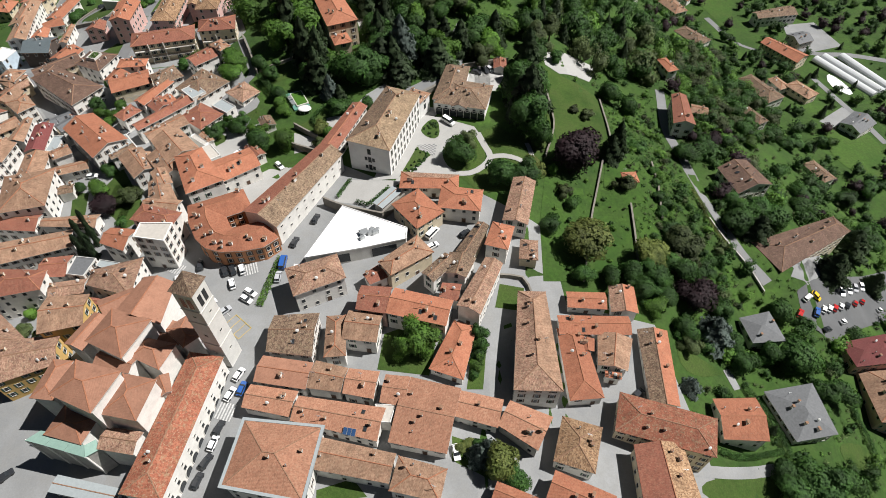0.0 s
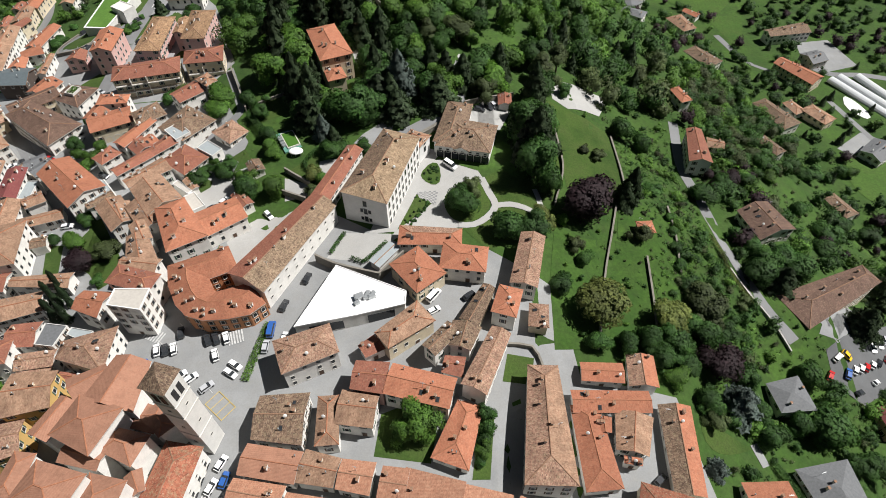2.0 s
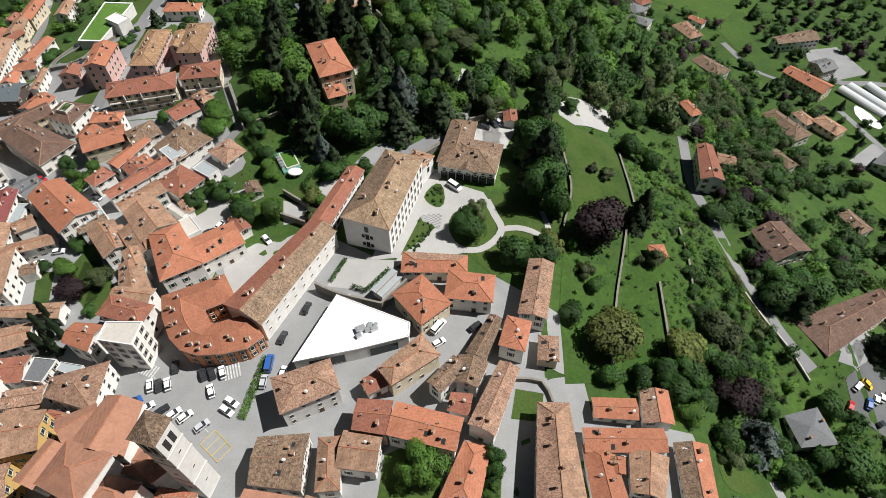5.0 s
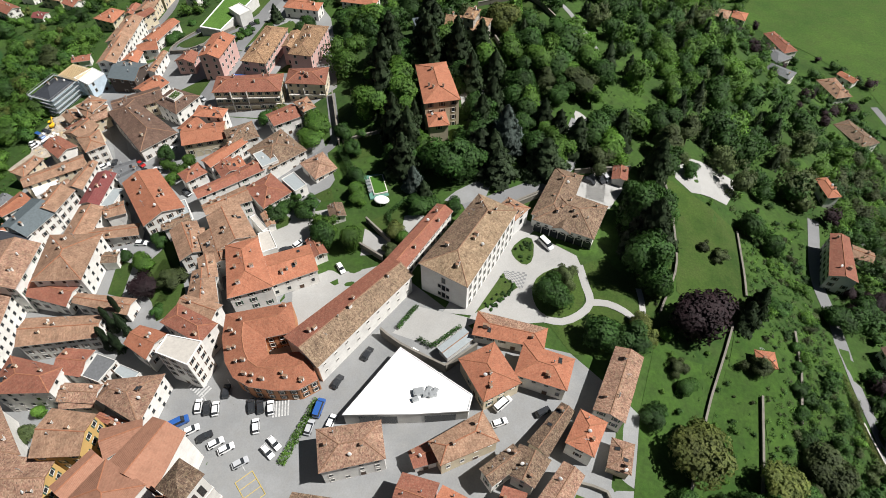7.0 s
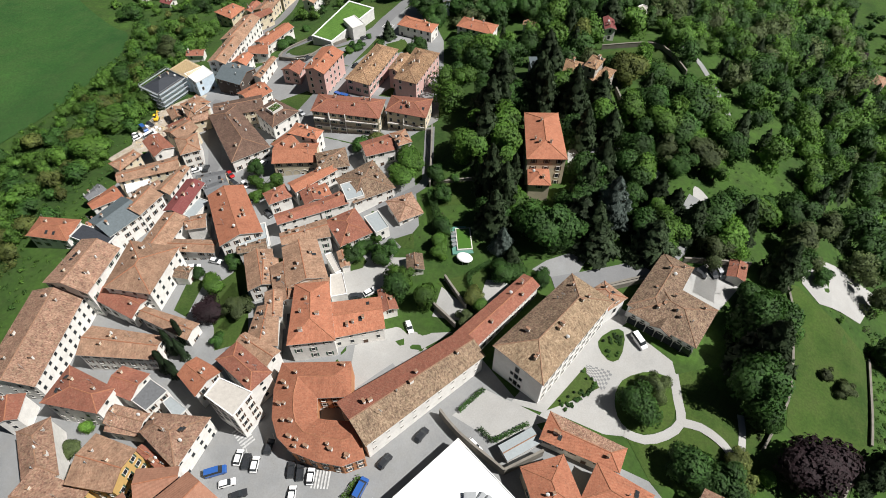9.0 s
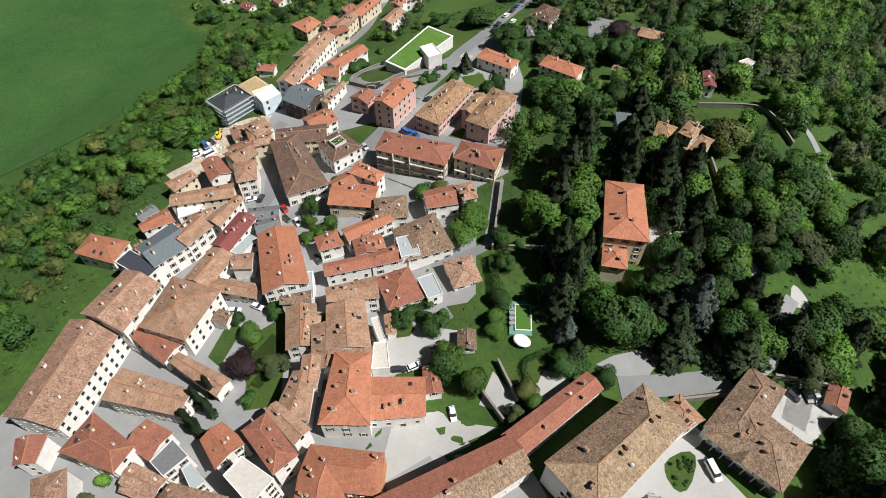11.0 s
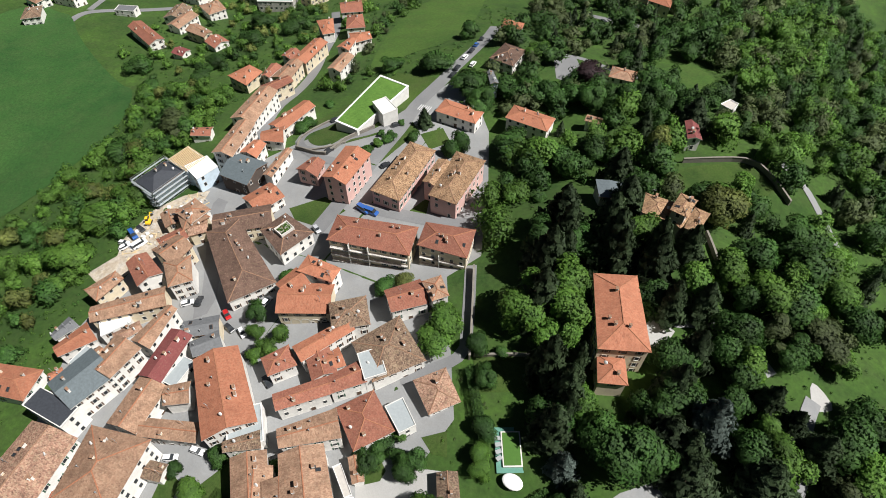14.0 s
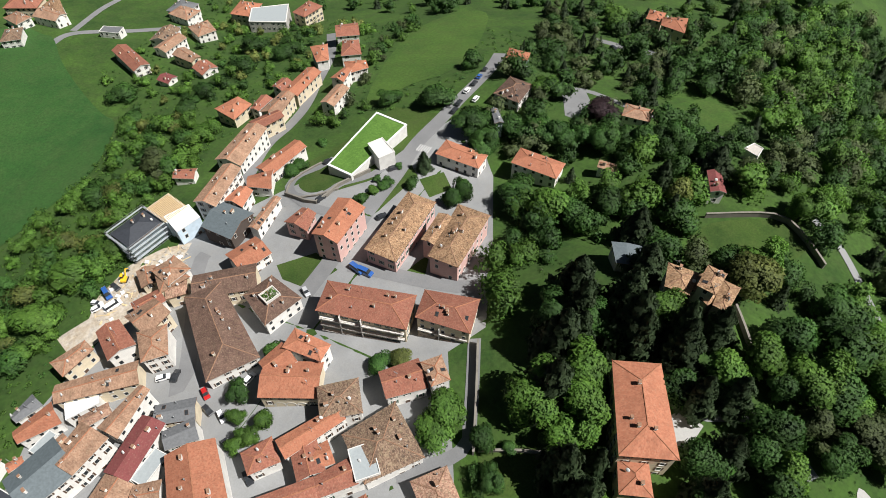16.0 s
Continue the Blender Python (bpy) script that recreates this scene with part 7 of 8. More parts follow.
def polytunnel(x, y, turn, length, width):
    """A plastic growing tunnel: a half-round skin on hoops."""
    top = tagged(empty_at("polytunnel", x, y, level(x, y), turn), "long white plastic growing tunnel", "greenhouse", "growing tunnels in the valley")
    bm = bmesh.new()
    rows = []
    for px in np.linspace(-length / 2, length / 2, 13):
        rows.append([bm.verts.new((px, width / 2 * math.cos(a), width * 0.42 * math.sin(a))) for a in np.linspace(0, math.pi, 9)])
    for a, b in zip(rows, rows[1:]):
        for k in range(8):
            bm.faces.new((a[k], a[k + 1], b[k + 1], b[k]))
    bm.faces.new(rows[0])
    bm.faces.new(rows[-1][::-1])
    bmesh.ops.recalc_face_normals(bm, faces=bm.faces[:])
    part("skin", bm, plain("tunnel_plastic", (0.55, 0.57, 0.58), 0.4), top)
    FOOT.append((x, y, turn, length / 2, width / 2))


polytunnel(241.0, 305.5, -61, 42, 6)
polytunnel(247.5, 308.5, -61, 42, 6)
polytunnel(256.0, 311.0, -66, 36, 6)
patch("sheeted_bed", [(232.4, 309.6), (236.4, 304.6), (240.5, 289.4), (234.8, 285.9), (228.2, 297.4)], ROOF["white"], 0.3, 4.0, "white plastic sheet over a growing bed", "sheet", rounded=1)
for k_ in range(26):
    rr = random.Random(k_)
    if k_ < 15:
        t_ = k_ / 15
        tree("dec", -12.8 + 7.4 * t_ + rr.uniform(0.2, 2.6) * (1 - 0.3 * t_), 144.2 + 10.8 * t_ + rr.uniform(-1.2, 0.8), 0.9, 0.6)
    else:
        tree("dec", -6.0 + rr.uniform(0, 3.6), 164.6 + rr.uniform(0, 6.4), 0.8, 0.5)


def apse(inner, outer, z):
    """The low south end of the church: a wall of straight bays under a narrow sloping copper skirt."""
    cx, cy = outer[2]
    base = level(cx, cy) - 0.5
    top = tagged(empty_at("apse", cx, cy, base), "low faceted church end with a green copper skirt roof", "church")
    bm = bmesh.new()
    low = [bm.verts.new((x - cx, y - cy, 0)) for x, y in outer]
    high = [bm.verts.new((x - cx, y - cy, z - base)) for x, y in outer]
    back = [bm.verts.new((x - cx, y - cy, z - base)) for x, y in inner]
    for k in range(len(outer) - 1):
        bm.faces.new((low[k], low[k + 1], high[k + 1], high[k]))
        bm.faces.new((high[k], high[k + 1], back[k + 1], back[k]))
    part("wall", bm, WALL["grey"], top)
    for k in range(len(outer) - 1):
        bm = bmesh.new()
        a, b, c, d = (Vector((p[0] - cx, p[1] - cy, h)) for p, h in ((outer[k], z - base + 0.02), (outer[k + 1], z - base + 0.02), (inner[k + 1], z - base + 0.75), (inner[k], z - base + 0.75)))
        out = ((a - d) + (b - c)).normalized() * 0.25
        lo = [bm.verts.new(p) for p in (a + out, b + out, c, d)]
        hi = [bm.verts.new(p + Vector((0, 0, 0.14))) for p in (a + out, b + out, c, d)]
        bm.faces.new(hi)
        bm.faces.new(lo[::-1])
        for e in range(4):
            bm.faces.new((lo[e], lo[(e + 1) % 4], hi[(e + 1) % 4], hi[e]))
        part("skirt_roof", bm, COPPER, top, "green copper skirt roof")
        bm = bmesh.new()
        box(bm, -0.22, 0.22, -0.22, 0.22, 0, z - base)
        part("buttress", bm, WALL["white"], top).matrix_local = pose(outer[k][0] - cx, outer[k][1] - cy, 0)


apse([(-94.1, 53.9), (-89.8, 53.2), (-86.1, 51.6), (-82.6, 50.4), (-80.4, 51.8)], [(-97.2, 52.0), (-92.2, 50.8), (-87.1, 49.5), (-82.0, 48.1), (-79.4, 49.9)], 34.0)


HOT_L, HOT_A, HOT_B, hotel_eaves, ARC_L, ARC_W = 18.9, 15.5, 16.9, 35.0, 15.3, 10.1

lodge_eaves, garden_roof_eaves, solar_house_eaves, solar_terrace_eaves, scaffold_eaves, timber_eaves = 35.0, 25.0, 13.8, 31.3, 16.9, 17.1
FLAT_A, FLAT_B, FLAT_W = 25.5, 15.4, 10.1
SCAF_L, SCAF_W, TIM_L, TIM_W = 13.0, 10.2, 10.6, 8.2
SITE, DIG, BAY = [(-200.1, 192.5), (-203.1, 208.1), (-197.6, 222.1), (-192.3, 228.7), (-185.9, 220.6), (-189.4, 208.9), (-191.4, 196.3), (-194.0, 189.5)], (-200.3, 207.4), (-61.4, 87.1)


# ---- lodge front, balconies, roof garden, solar panels, building site ----
EL = lodge_eaves - lodge.location.z
facade(lodge, (-8.95, -7.36), (8.95, -6.87), ((0.4, ARCH), (EL - 2.45, WINDOW["grey"])), 7)


def pediment(top, x, y, z, width):
    """A low gable over the middle of a front, with a moulded rim."""
    v = [(x - width / 2, y - 0.5, z - 0.6), (x + width / 2, y - 0.5, z - 0.6), (x + width / 2, y - 0.5, z), (x, y - 0.5, z + width * 0.24), (x - width / 2, y - 0.5, z)]
    v += [(a, b + 5.0, c) for a, b, c in v]
    f = [(0, 1, 2, 3, 4), (9, 8, 7, 6, 5), (0, 5, 6, 1), (1, 6, 7, 2), (4, 9, 5, 0)]
    hung("pediment", mesh_of("pediment", v, f, [WALL["villa"]]), top)
    e = 0.35
    v = [(x - width / 2 - e, y - 0.8, z - 0.05), (x, y - 0.8, z + width * 0.24 + 0.12), (x + width / 2 + e, y - 0.8, z - 0.05)]
    v += [(a, b + 5.3, c) for a, b, c in v]
    v += [(a, b, c - 0.16) for a, b, c in v]
    f = [(1, 0, 3, 4), (2, 1, 4, 5), (0, 1, 7, 6), (1, 2, 8, 7), (6, 7, 10, 9), (7, 8, 11, 10), (3, 0, 6, 9), (2, 5, 11, 8)]
    uv = [[(0, 0), (0, 3), (5, 3), (5, 0)]] * 8
    hung("pediment_roof", mesh_of("pediment_roof", v, f, [ROOF["brown"]], None, uv), top)


pediment(lodge, -0.3, -7.5, EL, 5.0)


def balconies(top, x0, x1, y, floors, step=3.0, deep=1.4):
    """Long balconies along a front: a slab, a railing with bars and a handrail for each floor."""
    for z in floors:
        bm = bmesh.new()
        box(bm, x0, x1, y - deep, y, z - 0.18, z)
        slab = part("balcony", bm, FRAME, top)
        bm = bmesh.new()
        box(bm, x0, x1, y - deep, y - deep + 0.06, z + 0.95, z + 1.02)
        box(bm, x0, x1, y - deep, y - deep + 0.04, z + 0.12, z + 0.16)
        for k in range(int((x1 - x0) / 0.3) + 1):
            px = x0 + 0.3 * k
            box(bm, px, px + 0.04, y - deep + 0.01, y - deep + 0.05, z, z + 0.97)
        part("railing", bm, SHUTTER["brown"], slab, "dark balcony railing")
        for k in range(1, int((x1 - x0) / 6)):
            bm = bmesh.new()
            box(bm, x0 + 6 * k - 0.08, x0 + 6 * k + 0.08, y - deep, y, z, z + 2.7)
            part("screen", bm, FRAME, slab)


balconies(flats_long, -FLAT_A / 2 + 0.8, FLAT_A / 2 - 0.8, -FLAT_W / 2 + 0.45, (2.2, 5.2, 8.2))
balconies(flats_short, -FLAT_B / 2 + 0.8, FLAT_B / 2 - 0.8, -FLAT_W / 2 + 0.8, (2.0, 5.0))


def solar(top, x, y, z, tilt, turn, cols, rows):
    """A block of dark blue roof collectors in thin metal frames."""
    for i in range(cols):
        for j in range(rows):
            bm = bmesh.new()
            box(bm, -0.5, 0.5, -0.85, 0.85, 0, 0.06, 0)
            box(bm, -0.46, 0.46, -0.81, 0.81, 0.06, 0.075, 1)
            ob = part("solar_panel", bm, METAL, top, "dark blue roof collector")
            ob.data.materials.append(SOLAR)
            ob.matrix_local = pose(x, y, z, 0, 0, turn) @ pose(0, 0, 0, tilt) @ pose(1.05 * i, 1.75 * j, 0.15)


SOLAR = plain("solar_glass", (0.03, 0.07, 0.16), 0.15, 0.0, 0.2)


def roof_garden(top, x, y, z, w, d):
    """A sunken planted terrace cut into a roof: pale rim, deck, low shrubs."""
    bm = bmesh.new()
    box(bm, x - w / 2, x + w / 2, y - d / 2, y + d / 2, z - 1.5, z)
    garden = part("roof_terrace", bm, ROOF["terrace"], top, "planted terrace set in the roof")
    for x0, x1, y0, y1 in ((x - w / 2 - 0.2, x + w / 2 + 0.2, y - d / 2 - 0.2, y - d / 2), (x - w / 2 - 0.2, x + w / 2 + 0.2, y + d / 2, y + d / 2 + 0.2), (x - w / 2 - 0.2, x - w / 2, y - d / 2, y + d / 2), (x + w / 2, x + w / 2 + 0.2, y - d / 2, y + d / 2)):
        bm = bmesh.new()
        box(bm, x0, x1, y0, y1, z - 1.5, z + 0.5)
        part("parapet", bm, FRAME, garden)
    rng = np.random.default_rng(6)
    at = np.column_stack([x + (rng.random(260) - 0.5) * w * 0.85, y + (rng.random(260) - 0.5) * d * 0.85, z + 0.1 + 0.5 * rng.random(260)])
    hung("planting", tufts_mesh("planting", leaf_cards(at, rng.normal(size=at.shape) * 0.5 + (0, 0, 0.7), 0.22 * (0.6 + 0.6 * rng.random(260)), rng), LEAF["lime"]), garden)


roof_garden(garden_roof_house, 0.3, 0.0, garden_roof_eaves - garden_roof_house.location.z + 1.9, 3.6, 4.4)


def scaffold(top, x0, x1, y0, y1, h):
    """Scaffolding round a house: standards, ledgers, plank decks."""
    bm, planks = bmesh.new(), bmesh.new()
    for px0, py0, px1, py1 in ((x0, y0, x1, y0), (x1, y0, x1, y1), (x1, y1, x0, y1), (x0, y1, x0, y0)):
        run = math.hypot(px1 - px0, py1 - py0)
        n = max(2, int(run / 2))
        for k in range(n + 1):
            px, py = px0 + (px1 - px0) * k / n, py0 + (py1 - py0) * k / n
            box(bm, px - 0.04, px + 0.04, py - 0.04, py + 0.04, 0, h + 1.1)
        z = 2.0
        while z < h + 1.2:
            box(bm, min(px0, px1) - 0.04, max(px0, px1) + 0.04, min(py0, py1) - 0.04, max(py0, py1) + 0.04, z + 0.9, z + 0.96)
            box(planks, min(px0, px1) - 0.35, max(px0, px1) + 0.35, min(py0, py1) - 0.35, max(py0, py1) + 0.35, z - 0.06, z)
            z += 2.0
    poles = part("scaffolding", bm, METAL, top, "galvanised scaffolding")
    part("plank_deck", planks, ROOF["slab"], poles)


scaffold(scaffold_house, -SCAF_L / 2 - 0.9, SCAF_L / 2 + 0.9, -SCAF_W / 2 - 0.9, SCAF_W / 2 + 0.9, scaffold_eaves - scaffold_house.location.z)


def joists(top, length, width, z):
    """Bare rafters laid across an unfinished roof."""
    for k in range(int(length / 0.7)):
        bm = bmesh.new()
        px = -length / 2 + 0.35 + 0.7 * k
        box(bm, px - 0.09, px + 0.09, -width / 2 - 0.5, width / 2 + 0.5, z, z + 0.24)
        part("rafter", bm, TIMBER, top)


TIMBER = plain("rafter_timber", (0.62, 0.48, 0.28), 0.8, 0.0, 0.3)
joists(timber_house, TIM_L, TIM_W, timber_eaves - timber_house.location.z + 0.4)


def rubble(outline, count, seed, name, label, sizes, mat):
    """Loose pieces lying about on the ground, as one mass."""
    rnd = random.Random(seed)
    bm = bmesh.new()
    xs, ys = [p[0] for p in outline], [p[1] for p in outline]
    for k in range(count):
        x, y = rnd.uniform(min(xs), max(xs)), rnd.uniform(min(ys), max(ys))
        if not inside(outline, x, y):
            continue
        a, b, c = (rnd.uniform(*s) for s in sizes)
        m = pose(x, y, level(x, y) + c * 0.4, rnd.uniform(-12, 12), rnd.uniform(-12, 12), rnd.uniform(0, 180))
        bmesh.ops.create_cube(bm, size=1, matrix=m @ Matrix.Diagonal((a, b, c, 1)))
    me = bpy.data.meshes.new(name)
    bm.to_mesh(me)
    bm.free()
    me.materials.append(mat)
    tagged(new(name, me), label, "rubble", "", "stuff")


rubble(SITE, 170, 3, "rubble", "pale broken masonry on the building site", ((0.3, 1.3), (0.3, 0.9), (0.2, 0.6)), WALL["stone"])
rubble(SITE, 60, 4, "building_timber", "loose planks and boards on the building site", ((1.5, 4.5), (0.2, 0.5), (0.1, 0.3)), TIMBER)
rubble(SITE, 40, 5, "stacked_blocks", "white wrapped building blocks on the site", ((0.8, 1.6), (0.8, 1.2), (0.5, 1.1)), ROOF["white"])


def digger(x, y, turn):
    """A small yellow excavator: two tracks, a turning body with a cab, a jointed arm and a bucket."""
    top = tagged(empty_at("excavator", x, y, level(x, y) + 0.1, turn), "small yellow excavator standing on bare earth", "excavator")
    yellow = CAR["yellow"]
    for sy in (-0.75, 0.75):
        bm = bmesh.new()
        box(bm, -1.3, 1.3, sy - 0.22, sy + 0.22, 0, 0.6)
        bmesh.ops.bevel(bm, geom=bm.edges[:], offset=0.15, segments=2, affect="EDGES")
        part("track", bm, RUBBER, top)
    bm = bmesh.new()
    box(bm, -1.4, 0.9, -0.85, 0.85, 0.65, 1.5)
    bmesh.ops.bevel(bm, geom=bm.edges[:], offset=0.12, segments=2, affect="EDGES")
    part("body", bm, yellow, top)
    bm = bmesh.new()
    box(bm, -0.3, 0.9, 0.0, 0.8, 1.5, 2.5)
    cab = part("cab", bm, GLASS, top)
    bm = bmesh.new()
    box(bm, -0.35, 0.95, -0.05, 0.85, 2.5, 2.6)
    part("cab_roof", bm, yellow, cab)
    for nm, px, pz, tilt, ln in (("boom", 0.8, 1.3, -40, 2.4), ("arm", 2.6, 2.8, 50, 1.9)):
        bm = bmesh.new()
        box(bm, 0, ln, -0.14, 0.14, -0.16, 0.16)
        part(nm, bm, yellow, top).matrix_local = pose(px, -0.35, pz, 0, tilt, 0)
    bm = bmesh.new()
    box(bm, -0.35, 0.35, -0.4, 0.4, -0.35, 0.35)
    part("bucket", bm, METAL, top).matrix_local = pose(3.9, -0.35, 1.2, 0, 30, 0)


digger(DIG[0], DIG[1], 120)

solar(solar_house, 1.0, -3.0, solar_house_eaves - solar_house.location.z + 0.75, 20, 0, 3, 1)
solar(solar_terrace, 3.0, -3.4, solar_terrace_eaves - solar_terrace.location.z + 0.5, 20, 0, 3, 1)


def bays(x, y, turn, count, tint, label):
    """Marked-out loading bays: thin bars of coloured paint."""
    mat = plain("bay_paint", tint, 0.7)
    bm = bmesh.new()
    c, s = math.cos(radians(turn)), math.sin(radians(turn))
    for k in range(count + 1):
        for u0, u1, v0, v1 in ((k * 2.2, k * 2.2 + 0.16, 0, 4.6),) + (((k * 2.2, k * 2.2 + 2.2, 0, 0.16), (k * 2.2, k * 2.2 + 2.2, 4.44, 4.6)) if k < count else ()):
            pts = [(x + u * c - v * s, y + u * s + v * c) for u, v in ((u0, v0), (u1, v0), (u1, v1), (u0, v1))]
            bm.faces.new([bm.verts.new((px, py, level(px, py) + 0.21)) for px, py in pts])
    me = bpy.data.meshes.new("bay_marking")
    bm.to_mesh(me)
    bm.free()
    me.materials.append(mat)
    tagged(new("bay_marking", me), label, "road marking", "", "structure")


bays(BAY[0], BAY[1], -40, 3, (0.52, 0.38, 0.09), "yellow painted bay lines on the asphalt")


def cornice(top, length, w0, w1, z, deep=0.4):
    """A broad grey gutter ledge round the eaves."""
    a, b, l = w0 / 2, w1 / 2, length / 2
    outer = [(-l - deep, -a - deep), (l + deep, -b - deep), (l + deep, b + deep), (-l - deep, a + deep)]
    inner = [(-l + 0.3, -a + 0.3), (l - 0.3, -b + 0.3), (l - 0.3, b - 0.3), (-l + 0.3, a - 0.3)]
    v = [(x, y, z + k) for ring, k in ((outer, -0.35), (outer, 0.25), (inner, 0.25), (inner, -0.35)) for x, y in ring]
    f = [(r * 4 + k, r * 4 + (k + 1) % 4, ((r + 1) % 4) * 4 + (k + 1) % 4, ((r + 1) % 4) * 4 + k) for r in range(4) for k in range(4)]
    hung("cornice", mesh_of("cornice", v, f, [ROOF["slab"]]), top, None, "pale grey gutter ledge")


cornice(hotel, HOT_L, HOT_A, HOT_B, hotel_eaves - hotel.location.z)
facade(arcade_block, (-ARC_L / 2 + 0.5, -ARC_W / 2 + 0.42), (ARC_L / 2 - 0.5, -ARC_W / 2 + 0.42), ((0.3, ARCH),), 5)


# ---- walls and hedges ----
garden_wall([(-38.4, 131.4), (-32.0, 128.0), (-19.1, 123.9)], 3.6)
garden_wall([(57.3, 159.3), (52.7, 143.9), (48.2, 128.8), (42.0, 104.0)], 1.0)
garden_wall([(63.4, 138.2), (62.5, 127.7), (61.0, 114.0), (59.0, 104.0)], 1.0)
garden_wall([(77.8, 164.9), (76.2, 150.0), (73.7, 133.7)], 1.3)
garden_wall([(40.1, 195.0), (40.9, 180.0), (40.4, 171.0), (35.6, 155.2)], 1.4)
garden_wall([(62.9, 197.8), (62.2, 170.1)], 1.0)
garden_wall([(37.4, 210.6), (39.7, 202.2)], 0.8)
garden_wall([(95.4, 142.5), (102.3, 129.0), (107.6, 113.8)], 0.9, 0.3, material=WALL["grey"], label="grey rendered wall along the road")
garden_wall([(-19.1, 123.9), (-12.3, 131.5)], 3.6)
garden_wall([(-54.0, 169.8), (-49.8, 166.6), (-44.4, 162.7)], 2.2)
garden_wall([(-53.5, 160.6), (-49.1, 158.5), (-45.0, 156.4)], 2.2)
garden_wall([(-85.8, 230.4), (-79.1, 215.1), (-73.7, 202.2)], 2.4)
garden_wall([(-73.0, 203.4), (-64.2, 207.3), (-56.4, 210.0)], 1.2)
garden_wall([(-29.1, 265.1), (-26.2, 259.1), (-23.3, 253.6)], 2.0)
garden_wall([(-41.9, 300.7), (-23.8, 308.9), (-16.1, 306.2), (-7.4, 296.6)], 2.0)
garden_wall([(-11.8, 183.1), (-5.8, 188.0), (0.3, 192.7)], 1.6)
garden_wall([(-173.9, 259.2), (-159.7, 258.6), (-157.7, 269.4), (-152.5, 281.8)], 1.5)
garden_wall([(15.7, 103.3), (23.2, 102.8), (25.7, 97.9)], 1.4)
garden_wall([(7.5, 201.2), (16.5, 205.4), (26.1, 209.8)], 2.2)
garden_wall([(-10.3, 183.2), (-5.6, 186.8), (-0.2, 191.1)], 2.0)
garden_wall([(-173.9, 259.9), (-176.8, 265.8), (-176.0, 273.3), (-173.5, 280.5)], 0.8)
garden_wall([(-173.9, 259.9), (-169.7, 258.5), (-162.0, 261.6), (-156.7, 267.9)], 0.8)

# ---- vehicles ----
car("white", -78.6, 103.0, 110)
car("black", -76.2, 102.9, 113)
car("white", -73.8, 103.1, 112)
car("bluevan", -81.6, 98.2, 38)
car("white", -77.4, 97.0, 38)
car("black", -73.2, 95.9, 42)
car("white", -69.7, 94.9, 42)
car("white", -66.6, 94.1, 42)
car("black", -65.0, 105.4, 118)
car("black", -62.7, 105.7, 117)
car("white", -59.9, 105.9, 114)
car("white", -61.7, 100.7, 114)
car("silver", -48.6, 103.0, 89)
car("bluevan", -47.9, 108.1, 89)
car("white", -55.6, 97.6, -32)
car("white", -56.4, 95.3, -32)
car("white", -43.8, 105.3, 83)
car("black", -73.1, 108.0, 106)
car("black", -45.6, 115.8, 75)
car("black", -40.3, 124.9, 75)
car("silver", -61.8, 91.6, 42)
car("white", -53.9, 72.3, 65)
car("white", -55.1, 66.9, 66)
car("blue", -52.3, 68.4, 78)
car("black", -56.1, 58.1, 72)
car("white", -56.7, 54.3, 76)
car("black", -57.4, 49.9, 63)
car("black", -58.4, 45.4, 76)
car("black", -108.0, 48.2, 44)
car("white", -27.6, 127.4, -25)
car("vanwhite", 1.8, 170.9, -42)
car("vanwhite", -3.4, 117.9, 52)
car("white", -3.4, 113.1, 31)
car("black", 6.5, 117.9, 40)
car("white", 3.0, 51.8, -79)
car("black", 52.5, 70.2, 39)
car("white", -57.1, 152.4, -48)
car("white", -124.1, 151.7, 7)
car("white", -129.3, 147.4, 29)
car("white", 141.5, 120.6, -94)
car("white", 147.4, 123.8, -100)
car("silver", 153.0, 127.1, -103)
car("white", 159.0, 130.5, -103)
car("blue", 124.4, 107.6, 61)
car("white", 128.0, 109.4, 54)
car("white", 131.1, 110.6, 50)
car("red", 134.0, 111.7, 50)
car("white", 137.7, 113.4, 49)
car("black", 141.7, 115.2, 48)
car("red", 147.3, 118.1, 47)
car("red", 153.2, 121.2, 46)
car("white", 122.7, 112.7, 35)
car("yellow", 125.8, 113.7, -43)
car("red", 118.2, 106.7, 54)
car("black", 126.5, 102.2, 24)
car("white", 135.8, 107.3, 28)
car("white", 164.0, 122.2, 29)
car("white", -161.0, 186.1, 43)
car("black", -158.0, 188.0, 113)
car("black", -141.4, 183.7, -15)
car("white", -137.1, 195.7, 84)
car("black", -141.0, 326.5, 84)
car("black", -141.4, 331.3, 90)
car("white", -142.0, 340.1, 87)
car("black", -141.5, 345.9, 91)
car("blue", -142.0, 351.8, 94)
car("black", -143.0, 359.9, 99)
car("white", -135.9, 335.4, 86)
car("bluevan", -130.5, 239.5, -15)
car("black", -135.5, 262.0, 63)
car("black", -159.3, 260.8, 74)
car("bluevan", -201.0, 200.7, -22)
car("black", -200.7, 203.9, -11)
car("white", -199.8, 195.6, 63)
car("vanwhite", -195.6, 198.5, 71)
car("black", -101.3, 418.1, -27)
car("silver", -98.6, 425.9, -18)
car("black", 12.7, 199.1, -11)
car("white", -136.6, 183.9, -28)
car("black", 16.3, 201.5, -51)
car("silver", 18.3, 202.6, -52)
car("silver", -202.9, 201.4, -25)
car("white", -201.6, 196.8, 12)
car("silver", -140.4, 226.2, -30)
car("black", -171.2, 281.7, 61)
car("black", -145.6, 286.4, 55)
car("bluevan", -127.5, 239.5, -3)
car("black", -129.9, 178.4, -25)
car("black", -119.8, 174.4, -27)
car("red", -145.6, 187.2, -28)
